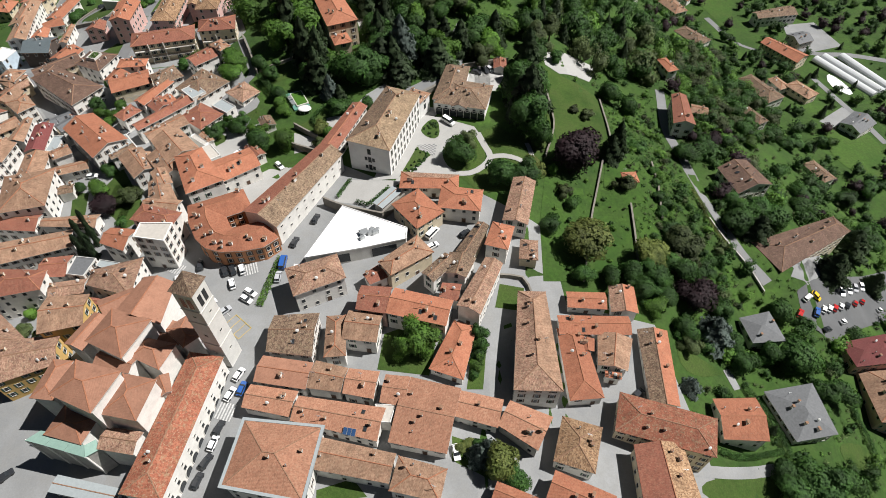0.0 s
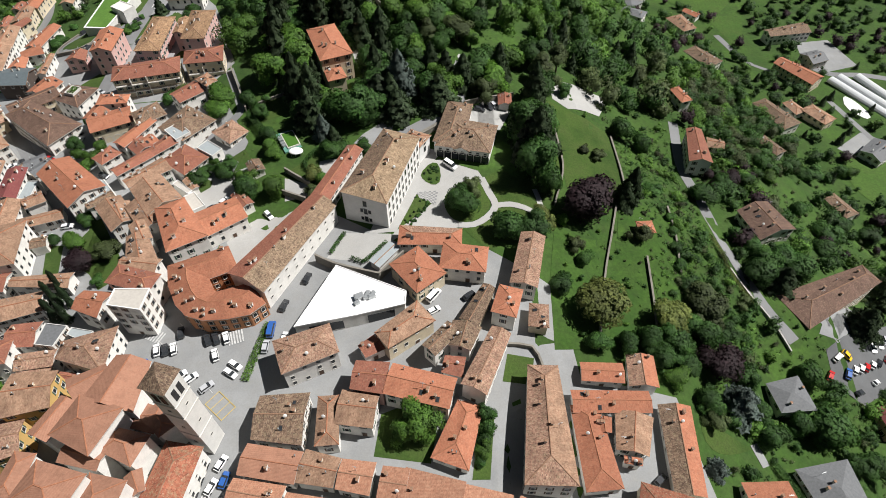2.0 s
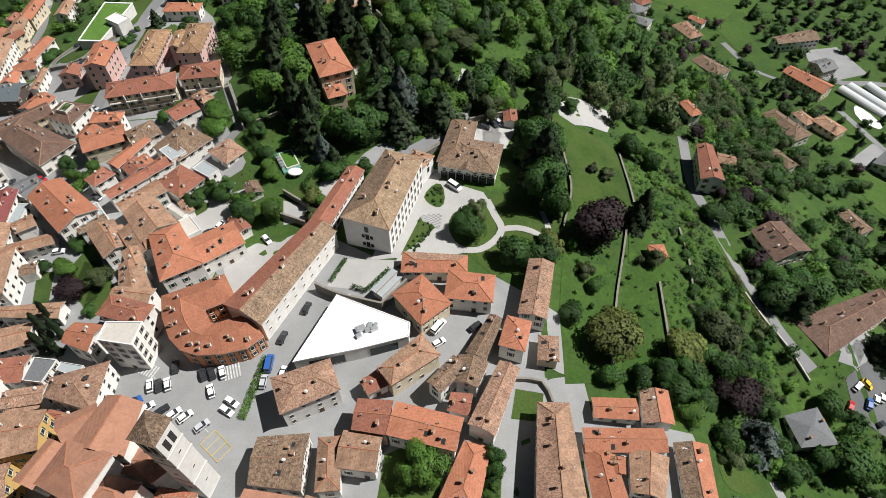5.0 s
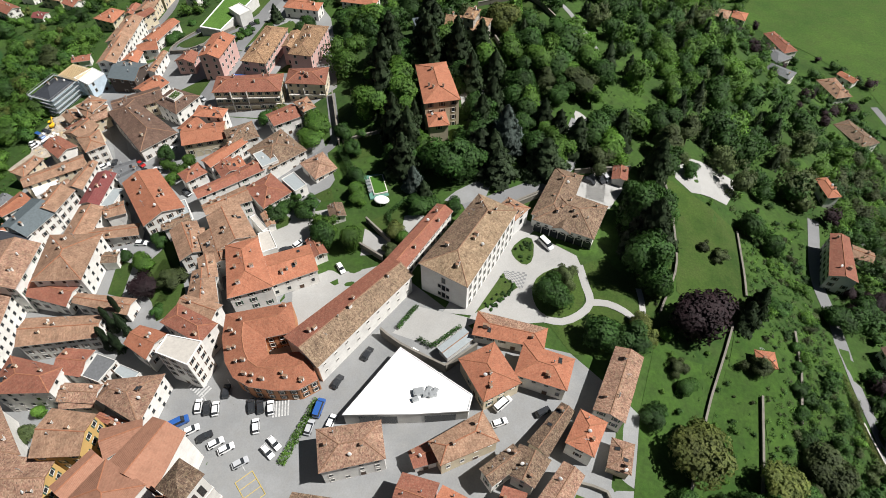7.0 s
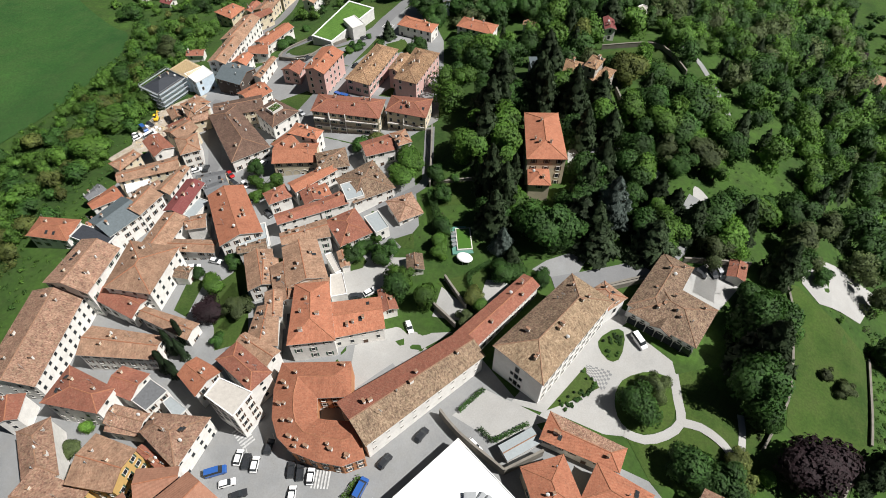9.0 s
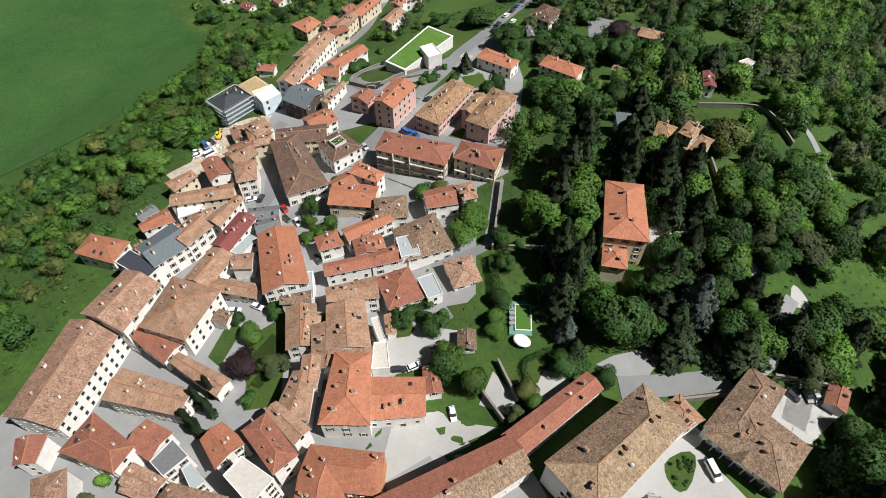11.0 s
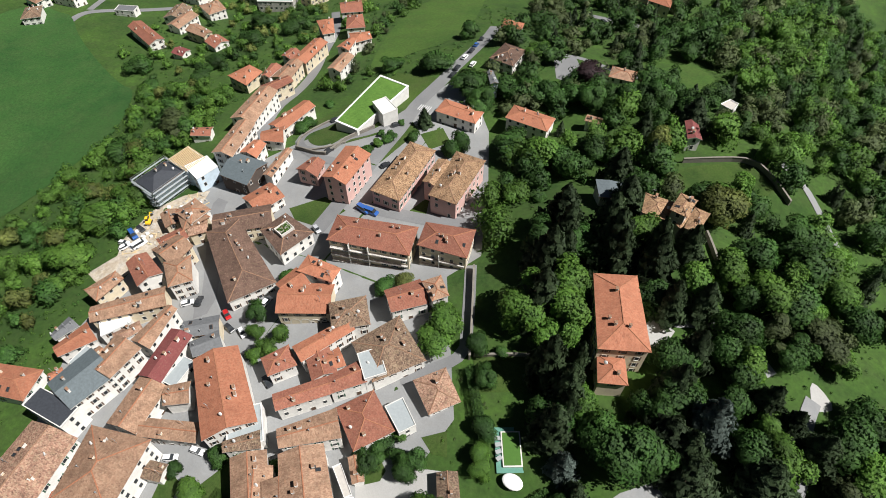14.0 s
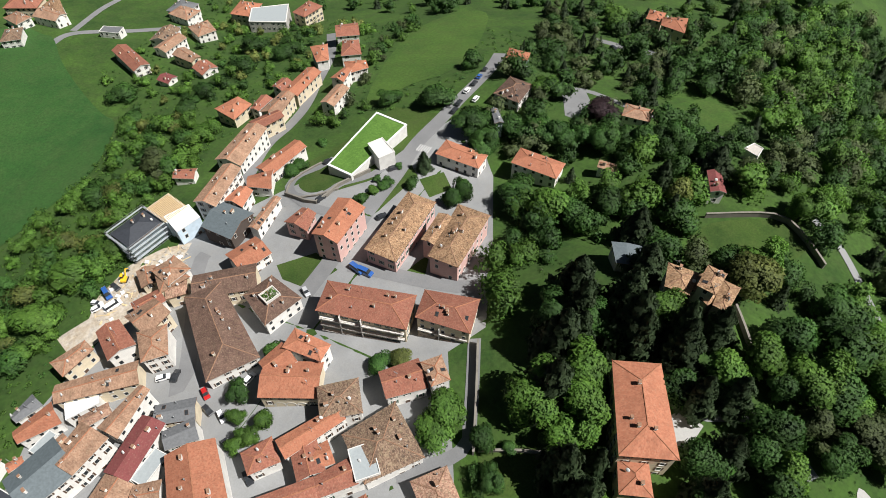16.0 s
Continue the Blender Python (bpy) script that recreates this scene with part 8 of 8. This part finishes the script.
car("black", -75.6, 155.1, 34)
car("white", -72.4, 158.0, 56)
car("black", -96.7, 155.5, 105)

# ---- trees ----
tree("dec", -65.4, 161.1, 9, 5)
tree("dec", -74.6, 168.6, 6, 3)
tree("dec", -84.0, 167.3, 6, 3)
tree("olive", -68.5, 149.5, 5, 3)
tree("lime", -40.6, 163.5, 5, 3)
tree("dec", -37.3, 176.5, 6, 4)
tree("lime", -58.8, 177.6, 5, 3)
tree("con", -38.1, 180.8, 9, 3.5)
tree("olive", -42.7, 158.5, 4, 2.5)
tree("dec", -27.9, 178.8, 5, 3)
tree("dec", -73.4, 205.5, 7, 3.5)
tree("dec", -67.4, 198.4, 6, 3)
tree("dec", -62.4, 186.3, 6, 3.5)
tree("lime", -60.6, 180.1, 6, 3.2)
tree("lime", -58.4, 211.8, 4, 2.5)
tree("lime", -55.7, 205.2, 3, 2.2)
tree("lime", -117.9, 143.2, 6, 4)
tree("purple", -112.3, 133.8, 7, 4.4)
tree("olive", -105.1, 138.5, 5, 3.6)
tree("dec", -117.9, 152.7, 5, 3)
tree("dec", -104.8, 128.4, 3, 2)
tree("dec", -125.9, 145.7, 4, 2.2)
tree("lime", -121.3, 94.6, 4, 2.2)
tree("olive", -120.4, 89.4, 4, 2.6)
tree("dec", -14.8, 233.9, 13, 6)
tree("lime", -10.9, 226.1, 12, 5)
tree("blue", -16.5, 207.2, 19, 7)
tree("con", -23.6, 224.0, 15, 5.5)
tree("con", -32.5, 233.0, 16, 5)
tree("con", -25.0, 237.6, 14, 5.5)
tree("dec", -3.7, 250.7, 13, 7)
tree("lime", 7.9, 260.4, 12, 6)
tree("olive", 5.2, 243.3, 10, 6)
tree("dec", 13.5, 254.6, 12, 6)
tree("con", -5.2, 219.0, 14, 5)
tree("con", 0.3, 215.7, 13, 5)
tree("lime", -5.2, 213.3, 6, 3)
tree("dec", -28.0, 194.6, 14, 7)
tree("con", -19.4, 200.1, 15, 6)
tree("dec", 13.1, 218.7, 14, 7)
tree("con", 6.8, 212.3, 14, 6)
tree("olive", -6.0, 241.3, 8, 4)
tree("dec", -12.6, 224.5, 9, 4.5)
tree("dec", -33.8, 232.3, 4, 2.2)
tree("con", -25.5, 212.8, 17, 5.5)
tree("dec", -29.2, 206.1, 8, 4)
tree("con", -32.5, 252.0, 14, 5)
tree("con", -48.7, 241.4, 17, 5)
tree("con", -40.6, 247.2, 17, 5.5)
tree("con", -68.2, 234.3, 16, 5)
tree("con", -62.0, 237.9, 16, 5)
tree("lime", -65.9, 217.4, 14, 6.5)
tree("lime", -55.6, 221.1, 15, 7)
tree("con", -48.0, 210.2, 14, 3.5)
tree("con", -46.2, 197.6, 15, 4)
tree("dec", -66.8, 206.8, 3, 2)
tree("lime", 7.1, 277.1, 9, 5)
tree("dec", -3.2, 278.3, 10, 6)
tree("dec", -15.2, 260.6, 12, 6)
tree("dec", -15.1, 246.0, 9, 4)
tree("lime", -26.4, 279.9, 12, 6)
tree("dec", -34.0, 279.7, 9, 5)
tree("lime", -86.5, 284.7, 13, 8)
tree("dec", -99.0, 291.2, 10, 6)
tree("dec", -78.6, 285.0, 10, 6)
tree("dec", -70.1, 293.6, 11, 6)
tree("con", -57.9, 309.7, 13, 4.5)
tree("yel", -52.3, 302.0, 12, 4)
tree("con", -43.9, 320.2, 14, 7)
tree("lime", -17.3, 311.3, 11, 4)
tree("dec", 42.2, 133.9, 5, 3)
tree("olive", 40.4, 139.0, 4, 2.4)
tree("dec", 33.7, 123.0, 5, 3.2)
tree("dec", 50.1, 105.5, 7, 3.5)
tree("dec", 56.0, 105.5, 6, 3.2)
tree("dec", 64.3, 107.5, 8, 4.5)
tree("dec", 74.8, 110.8, 9, 5)
tree("dec", 59.8, 101.5, 7, 4)
tree("olive", 63.1, 144.8, 5, 3.2)
tree("dec", 76.0, 157.8, 3.5, 2)
tree("dec", 75.2, 150.6, 3.2, 2)
tree("dec", 74.8, 143.5, 3.5, 2.2)
tree("dec", 74.2, 136.6, 4, 2.4)
tree("dec", 74.6, 129.3, 4.5, 3)
tree("olive", 78.4, 124.3, 8, 5.5)
tree("dec", 75.4, 197.5, 9, 4.5)
tree("dec", 67.4, 200.3, 10, 5)
tree("dec", 73.3, 171.0, 4, 3)
tree("dec", 41.5, 105.1, 6, 3.5)
tree("lime", 37.1, 148.0, 4, 2.5)
tree("yel", 29.8, 148.6, 5, 3)
tree("dec", 115.6, 148.1, 9, 6)
tree("dec", 121.0, 144.6, 9, 6)
tree("dec", 108.3, 144.3, 8, 5)
tree("dec", 106.8, 153.2, 7, 4)
tree("olive", 125.7, 180.3, 6, 4)
tree("dec", 153.4, 177.8, 8, 5)
tree("dec", 96.1, 178.1, 8, 5.5)
tree("purple", 111.1, 188.6, 6, 4)
tree("purple", 45.6, 153.6, 14, 8.6)
tree("con", 59.8, 160.6, 10, 5)
tree("con", 62.1, 162.8, 15, 4.5)
tree("yel", 43.5, 115.4, 12, 7.5)
tree("dec", 27.6, 186.0, 19, 7)
tree("con", 30.8, 177.0, 22, 9)
tree("dec", 29.8, 167.0, 18, 7)
tree("dec", 35.0, 190.5, 15, 6)
tree("dec", 34.0, 161.5, 12, 4.5)
tree("dec", 5.5, 151.2, 9, 4.6)
tree("olive", 8.4, 158.4, 7, 3.2)
tree("dec", 19.3, 141.4, 10, 5.6)
tree("dec", 25.5, 140.8, 9, 5)
tree("yel", 30.2, 143.3, 7, 3.4)
tree("dec", 46.5, 217.0, 6, 3.2)
tree("yel", 64.2, 113.9, 10, 5.5)
tree("olive", 77.7, 119.3, 9, 5.5)
tree("dec", 50.3, 105.8, 8, 4)
tree("dec", 56.9, 107.6, 8, 4)
tree("lime", -6.0, 79.9, 10, 4.5)
tree("lime", -10.0, 78.2, 8, 3.5)
tree("yel", 13.0, 47.4, 10, 4.5)
tree("blue", 8.6, 50.6, 7, 3.5)
tree("cyp", -114.7, 121.2, 12, 1.6)
tree("cyp", -110.4, 120.7, 11, 1.6)
tree("cyp", -112.8, 115.8, 11, 1.8)
tree("cyp", -109.2, 115.3, 10, 1.6)
tree("cyp", -114.1, 124.9, 12, 1.5)
tree("purple", 77.7, 101.4, 10, 6)
tree("blue", 81.7, 92.8, 10, 7)
tree("dec", 109.4, 88.4, 11, 7)
tree("dec", 101.0, 51.3, 10, 6)
tree("dec", 109.2, 51.9, 9, 5)
tree("dec", 100.7, 90.2, 8, 4)
tree("dec", 90.5, 85.3, 8, 4)
tree("con", 111.9, 138.1, 10, 6)
tree("dec", 105.3, 141.0, 10, 6)
tree("con", 159.7, 147.1, 14, 9)
tree("con", 136.9, 125.5, 12, 7)
tree("dec", 109.5, 105.1, 8, 4.5)
tree("dec", 139.8, 101.2, 6, 4)
tree("dec", 121.0, 79.8, 8, 5)
tree("lime", -56.0, 160.6, 9, 4.4)
tree("lime", -64.7, 163.9, 7, 3.2)
tree("dec", -77.8, 171.9, 4, 2.5)
tree("dec", -81.7, 169.9, 3.5, 2)
tree("dec", -73.9, 172.0, 6, 3)
tree("dec", -83.1, 172.1, 4, 3)
tree("dec", -103.0, 156.8, 4, 2.5)
tree("yel", -43.7, 164.8, 6, 3)
tree("lime", -113.6, 158.7, 5, 3.5)
tree("con", -47.6, 191.6, 17, 6.25)
tree("con", -48.0, 201.4, 18.7, 6.25)
tree("con", -62.7, 221.7, 20.4, 7.5)
tree("con", -54.3, 252.1, 17, 6.25)
tree("con", -47.7, 242.3, 17, 6.25)
tree("con", -70.5, 233.6, 22.1, 6.25)
tree("con", -64.0, 242.9, 20.4, 6.25)
tree("con", -48.4, 240.4, 18.7, 6.25)
tree("con", -39.3, 243.1, 17, 6.25)
tree("con", -58.9, 280.2, 15.3, 6.25)
tree("con", -52.9, 265.7, 13.6, 6.25)
tree("lime", -60.6, 219.2, 16, 8)
tree("lime", -57.3, 228.7, 14, 7)
tree("lime", -53.6, 218.5, 14, 7)
tree("yel", -27.6, 273.4, 14, 7)
tree("blue", -42.4, 185.2, 10, 4)
tree("blue", -18.9, 208.4, 18, 8)
tree("con", -23.7, 201.1, 13.6, 8.75)
tree("con", -16.9, 195.7, 11.9, 7.5)
tree("dec", -33.5, 193.3, 14, 7)
tree("con", -2.3, 216.1, 15.3, 7.5)
tree("con", -2.2, 201.2, 13.6, 7.5)
tree("con", -54.0, 205.3, 20.4, 6.25)
tree("con", -67.5, 219.9, 20.4, 7.5)
tree("con", -65.3, 234.5, 20.4, 7.5)
tree("con", -51.0, 243.9, 20.4, 7.5)
tree("con", -67.5, 251.4, 18.7, 7.5)
tree("con", -17.6, 207.7, 13.6, 7.5)
tree("dec", -25.1, 208.7, 12, 6)
tree("con", -2.6, 205.3, 15.3, 7.5)
tree("lime", -80.7, 176.9, 4, 2.5)
tree("dec", -135.7, 204.4, 5, 3)
tree("dec", -136.2, 190.9, 6, 3)
tree("lime", -132.3, 185.1, 5, 2.5)
tree("lime", -124.7, 187.4, 6, 3)
tree("lime", -125.4, 182.5, 5, 2.5)
tree("lime", -127.4, 179.3, 4.5, 2.5)
tree("lime", -84.0, 208.6, 9, 6)
tree("lime", -84.1, 203.0, 7, 5)
tree("dec", -106.5, 213.4, 5, 3.5)
tree("yel", -102.6, 217.1, 5, 3)
tree("dec", -130.7, 318.2, 10, 6)
tree("dec", -121.7, 309.1, 10, 6)
tree("dec", -115.6, 323.4, 9, 5.5)
tree("dec", -103.3, 323.1, 9, 5.5)
tree("dec", -94.5, 322.8, 9, 5.5)
tree("dec", -88.5, 326.2, 9, 5)
tree("dec", -82.0, 328.1, 9, 5)
tree("dec", -74.7, 330.5, 9, 5)
tree("dec", -67.5, 333.4, 9, 5)
tree("dec", -62.2, 335.9, 9, 5)
tree("dec", -54.2, 333.1, 9, 5)
tree("dec", -47.4, 329.6, 9, 5)
tree("con", -135.5, 291.2, 9, 3.5)
tree("dec", -116.6, 284.7, 9, 4)
tree("purple", -87.8, 344.2, 9, 6)
tree("lime", -113.4, 348.9, 8, 4.5)
tree("dec", -150.5, 328.1, 10, 7)
tree("dec", -151.3, 364.0, 9, 5)
tree("dec", -170.4, 325.6, 6, 4.5)
tree("dec", -305.2, 295.9, 9, 7)
tree("dec", -280.5, 281.2, 7, 5)
tree("dec", -260.1, 295.4, 8, 5)
tree("dec", -247.0, 233.7, 9, 6)
tree("lime", -218.2, 201.0, 10, 8)
tree("lime", -215.8, 215.5, 8, 6)
tree("lime", -214.0, 184.1, 9, 7)
tree("olive", -236.8, 258.0, 9, 6)
tree("dec", -278.4, 361.9, 9, 6)
tree("dec", -263.0, 336.8, 9, 6)
tree("dec", -264.2, 310.3, 8, 5)
tree("dec", -253.9, 358.5, 9, 6)
tree("olive", 55.1, 182.1, 3.5, 2.4)
tree("olive", 49.3, 184.5, 2.5, 1.8)
tree("dec", -87.9, 323.9, 11, 5)
tree("dec", -81.5, 324.4, 11, 5)
tree("dec", -76.6, 329.2, 11, 5)
tree("dec", -68.9, 329.6, 11, 5)
tree("dec", -63.9, 333.0, 11, 5)
tree("dec", -57.5, 333.9, 11, 5)
tree("dec", -52.9, 337.1, 11, 5)
tree("dec", -47.4, 334.3, 11, 5)
tree("dec", -43.2, 330.8, 11, 5)
tree("dec", -126.3, 318.7, 11, 5)
tree("dec", -115.2, 322.1, 11, 5)
tree("dec", -105.7, 323.4, 11, 5)
tree("dec", -98.4, 323.9, 11, 5)
tree("dec", -119.9, 312.4, 11, 5)
tree("dec", 71.1, 91.7, 7, 4)
tree("dec", 66.5, 100.7, 6, 4)
tree("dec", 61.9, 103.3, 5, 3.5)
tree("lime", 63.2, 96.9, 5, 3.5)
tree("dec", 71.6, 114.0, 6, 4)
tree("dec", 82.1, 113.5, 6, 4)
tree("olive", 72.3, 86.7, 5, 3)
tree("blue", 69.2, 74.4, 5, 3.5)
tree("dec", 86.9, 101.5, 7, 3.5)
tree("dec", 88.2, 91.7, 8, 4)
tree("purple", 103.1, 191.3, 4, 2.5)
tree("dec", 106.5, 184.2, 7, 4)
tree("dec", 119.1, 190.7, 7, 4)
tree("lime", 138.8, 205.9, 6, 4)
tree("dec", 171.5, 225.4, 7, 5)
tree("dec", 146.0, 188.8, 7, 4.5)
tree("dec", 169.1, 189.7, 7, 5)
tree("dec", 184.7, 188.7, 8, 5)
tree("dec", 203.0, 200.6, 8, 5)
tree("dec", 145.1, 165.1, 7, 5)
tree("dec", 178.1, 159.4, 10, 6)
tree("lime", 198.4, 234.2, 6, 4)
tree("dec", 106.5, 85.9, 5, 3)
tree("dec", 115.5, 79.0, 6, 3.5)
tree("con", 164.9, 132.2, 10, 5)
tree("dec", 92.4, 54.3, 6, 4)
tree("dec", 94.8, 48.4, 8, 5)
tree("dec", -146.3, 266.7, 3, 2.4)
tree("lime", -144.9, 271.8, 3, 2.4)
tree("dec", -142.7, 276.5, 3.5, 2.6)
tree("dec", -134.5, 280.4, 4.5, 2.8)
tree("dec", -144.4, 288.1, 2.5, 1.6)
tree("dec", -147.1, 278.2, 2.5, 1.5)
tree("dec", -182.4, 292.8, 2.5, 2.5)
tree("dec", -118.2, 279.2, 8, 3.5)
tree("dec", 9.8, 83.4, 6, 2.2)
tree("dec", 10.0, 80.1, 6, 2.4)
tree("dec", 9.4, 77.1, 5, 2.2)
tree("lime", 8.6, 74.6, 4, 2)
tree("dec", 8.2, 72.5, 3, 1.8)
tree("yel", 3.6, 52.6, 2.5, 1.6)
tree("yel", 6.3, 54.0, 2, 1.5)
tree("dec", 8.3, 53.5, 3, 1.8)
tree("blue", 10.4, 51.5, 8, 3.5)
tree("dec", 17.0, 45.3, 6, 3)
tree("dec", -180.4, 271.0, 5, 3.5)
tree("dec", -179.6, 275.1, 5, 3.2)

# ---- park trees, woods and scrub ----
PARK = [(-72, 198), (-30, 184), (0, 197), (40, 192), (56, 216), (30, 262), (-60, 275), (-78, 262), (-80, 232)]
rnd_p = random.Random(8)
for x_, y_ in scattered(PARK, 10.5, 21):
    if len(PLANTED) < 345:
        kind_ = rnd_p.choice(("con", "dec", "dec", "olive", "lime", "dec")) if x_ > 8 else rnd_p.choice(("con", "dec", "dec", "dec", "lime", "dec", "lime"))
        h_ = rnd_p.uniform(13, 19) if kind_ in ("con", "blue") else rnd_p.uniform(8, 13)
        tree(kind_, x_, y_, h_, h_ * (0.33 if kind_ in ("con", "blue") else 0.48))
woods("woodland", [(30, 262), (56, 216), (100, 235), (60, 330), (25, 400), (-84, 400), (-84, 345), (-82, 275), (-60, 275)], 9.4, ("dec", "lime", "dec", "dec", "con", "lime", "olive"), (8, 16), 2, "mixed park woodland on the hill", 2, 0.8)
woods("woodland", [(25, 400), (60, 330), (100, 235), (118, 285), (88, 290), (78, 312), (78, 365), (84, 450), (90, 560), (-60, 560), (-60, 400)], 9.6, ("dec", "lime", "dec", "lime", "olive", "con", "dec"), (9, 17), 3, "dense mixed woodland on the hillside", 2, 0.8)
woods("woodland", [(60, 216), (40, 196), (66, 214), (78, 160), (94, 152), (94, 228), (110, 250), (95, 262), (84, 240)], 8.0, ("dec", "lime", "lime", "olive"), (2, 5), 4, "green scrub on the steep slope", 2)
woods("scrub", [(76, 100), (104, 112), (96, 150), (78, 158), (76, 130)], 6.5, ("dec", "lime", "olive"), (2.5, 6), 5, "low green scrub on the slope")
woods("scrub", [(103, 118), (135, 150), (128, 200), (103, 232), (101, 160)], 7.5, ("dec", "dec", "lime", "purple"), (5, 9), 6, "garden trees and shrubs below the road")
woods("woodland", [(104, 232), (128, 200), (175, 230), (165, 330), (130, 300)], 7, ("dec", "dec", "olive", "lime"), (5, 10), 7, "scrubby woodland on the lower slope", 2)
woods("trees_of_the_valley", [(130, 150), (300, 200), (330, 470), (180, 480), (170, 330), (180, 235)], 10.5, ("dec", "dec", "dec", "lime", "con", "dec", "purple"), (5, 10), 8, "scattered garden trees of the valley")
woods("trees_of_the_valley", [(90, 296), (160, 300), (186, 420), (200, 520), (100, 560), (88, 450)], 12.0, ("dec", "dec", "lime", "purple"), (5, 9), 18, "scattered garden trees of the valley")
woods("woodland", [(-262, 175), (-330, 40), (-195, 40), (-172, 95), (-192, 135), (-206, 190), (-207, 222), (-222, 262), (-236, 300), (-288, 284), (-264, 246), (-262, 205)], 8.0, ("lime", "lime", "lime", "dec", "dec", "yel"), (5, 10), 9, "bushy green woodland along the slope", 2)
woods("trees_of_the_north", [(-236, 300), (-290, 288), (-330, 300), (-370, 420), (-230, 420), (-205, 330)], 11, ("dec", "lime", "lime", "yel"), (4, 8), 10, "scattered garden trees below the town")
woods("trees_of_the_north", [(-192, 300), (-176, 318), (-190, 350), (-205, 430), (-225, 420), (-200, 350)], 7, ("dec", "lime", "olive"), (4, 8), 11, "hedgerow trees along the meadow")
woods("trees_of_the_north", [(-130, 312), (-84, 300), (-60, 400), (-60, 470), (-150, 470), (-138, 390)], 9, ("dec", "dec", "con", "olive"), (7, 12), 12, "garden trees north of the town")
woods("woodland_far", [(-420, 440), (-60, 440), (-60, 640), (-420, 640)], 17, ("dec", "dec", "lime", "con"), (7, 12), 13, "far woods and gardens")
woods("scrub", [(72, 58), (105, 50), (140, 60), (142, 100), (104, 108), (76, 98)], 8, ("dec", "dec", "con", "lime"), (4, 8), 14, "garden trees and shrubs on the lower terrace")
woods("trees_of_the_valley", [(140, 55), (200, 60), (240, 170), (170, 150)], 9.5, ("dec", "dec", "con", "lime"), (5, 10), 15, "garden trees below the town")
woods("woodland", [(-99, 268), (-84, 238), (-79, 262), (-82, 300), (-100, 296)], 7.5, ("lime", "dec", "dec"), (9, 14), 31, "tall green trees beside the apartment houses", 2)
woods("scrub", [(30, 150), (36, 104), (58, 108), (64, 146), (62, 165), (38, 172)], 6.5, ("dec", "lime", "olive", "dec"), (0.8, 2.6), 32, "shrubs on the garden terraces")

woods("shrubs", [(20, 60), (60, 55), (76, 62), (74, 98), (64, 108), (40, 100), (36, 75)], 6.0, ("dec", "dec", "lime", "olive"), (1.4, 3.6), 41, "garden shrubs between the houses")
woods("shrubs", [(38, 40), (150, 40), (150, 112), (100, 112), (74, 100), (70, 60)], 6.5, ("dec", "lime", "dec", "olive"), (1.2, 3.2), 42, "garden shrubs of the lower terrace")
woods("shrubs", [(62, 100), (100, 106), (100, 215), (62, 208), (66, 150)], 6.5, ("dec", "dec", "olive", "lime"), (0.8, 2.8), 43, "rough bushes on the steep slope", 1, 1.7)
woods("shrubs", [(-160, 25), (-110, 25), (-100, 60), (-150, 90)], 8, ("dec", "lime"), (1.5, 4), 44, "garden shrubs below the church")
woods("shrubs", [(100, 90), (160, 110), (210, 230), (290, 330), (200, 330), (140, 240), (104, 200)], 9, ("dec", "lime", "olive"), (1.2, 3), 45, "garden shrubs and hedges of the valley")

woods("tall_grass", [(62, 100), (100, 106), (102, 225), (62, 210), (66, 150)], 2.3, ("dec", "lime", "dec", "olive"), (0.6, 1.5), 51, "tall rough grass and weeds on the slope", 0)
woods("tall_grass", [(34, 104), (60, 100), (64, 175), (40, 180)], 4.5, ("dec", "lime"), (0.4, 0.9), 52, "uncut grass on the terraces", 0)
woods("tall_grass", [(72, 50), (150, 45), (165, 130), (135, 240), (104, 200), (100, 105)], 3.2, ("dec", "lime", "olive"), (0.5, 1.3), 53, "uncut grass and weeds below the road", 0)
woods("tall_grass", [(-200, 300), (-250, 270), (-330, 300), (-370, 420), (-140, 420), (-150, 330)], 4.5, ("lime", "dec", "dec"), (0.6, 1.6), 54, "rough grass round the northern gardens", 0)
woods("tall_grass", [(-262, 175), (-330, 60), (-195, 40), (-172, 95), (-186, 150), (-206, 222), (-236, 300), (-288, 284)], 3.6, ("lime", "lime", "dec"), (0.6, 1.6), 55, "rough grass between the trees on the slope", 0)
woods("tall_grass", [(-72, 170), (-30, 180), (60, 200), (56, 260), (-40, 300), (-80, 262)], 4.0, ("dec", "lime", "olive"), (0.3, 0.9), 56, "uncut park grass", 0)
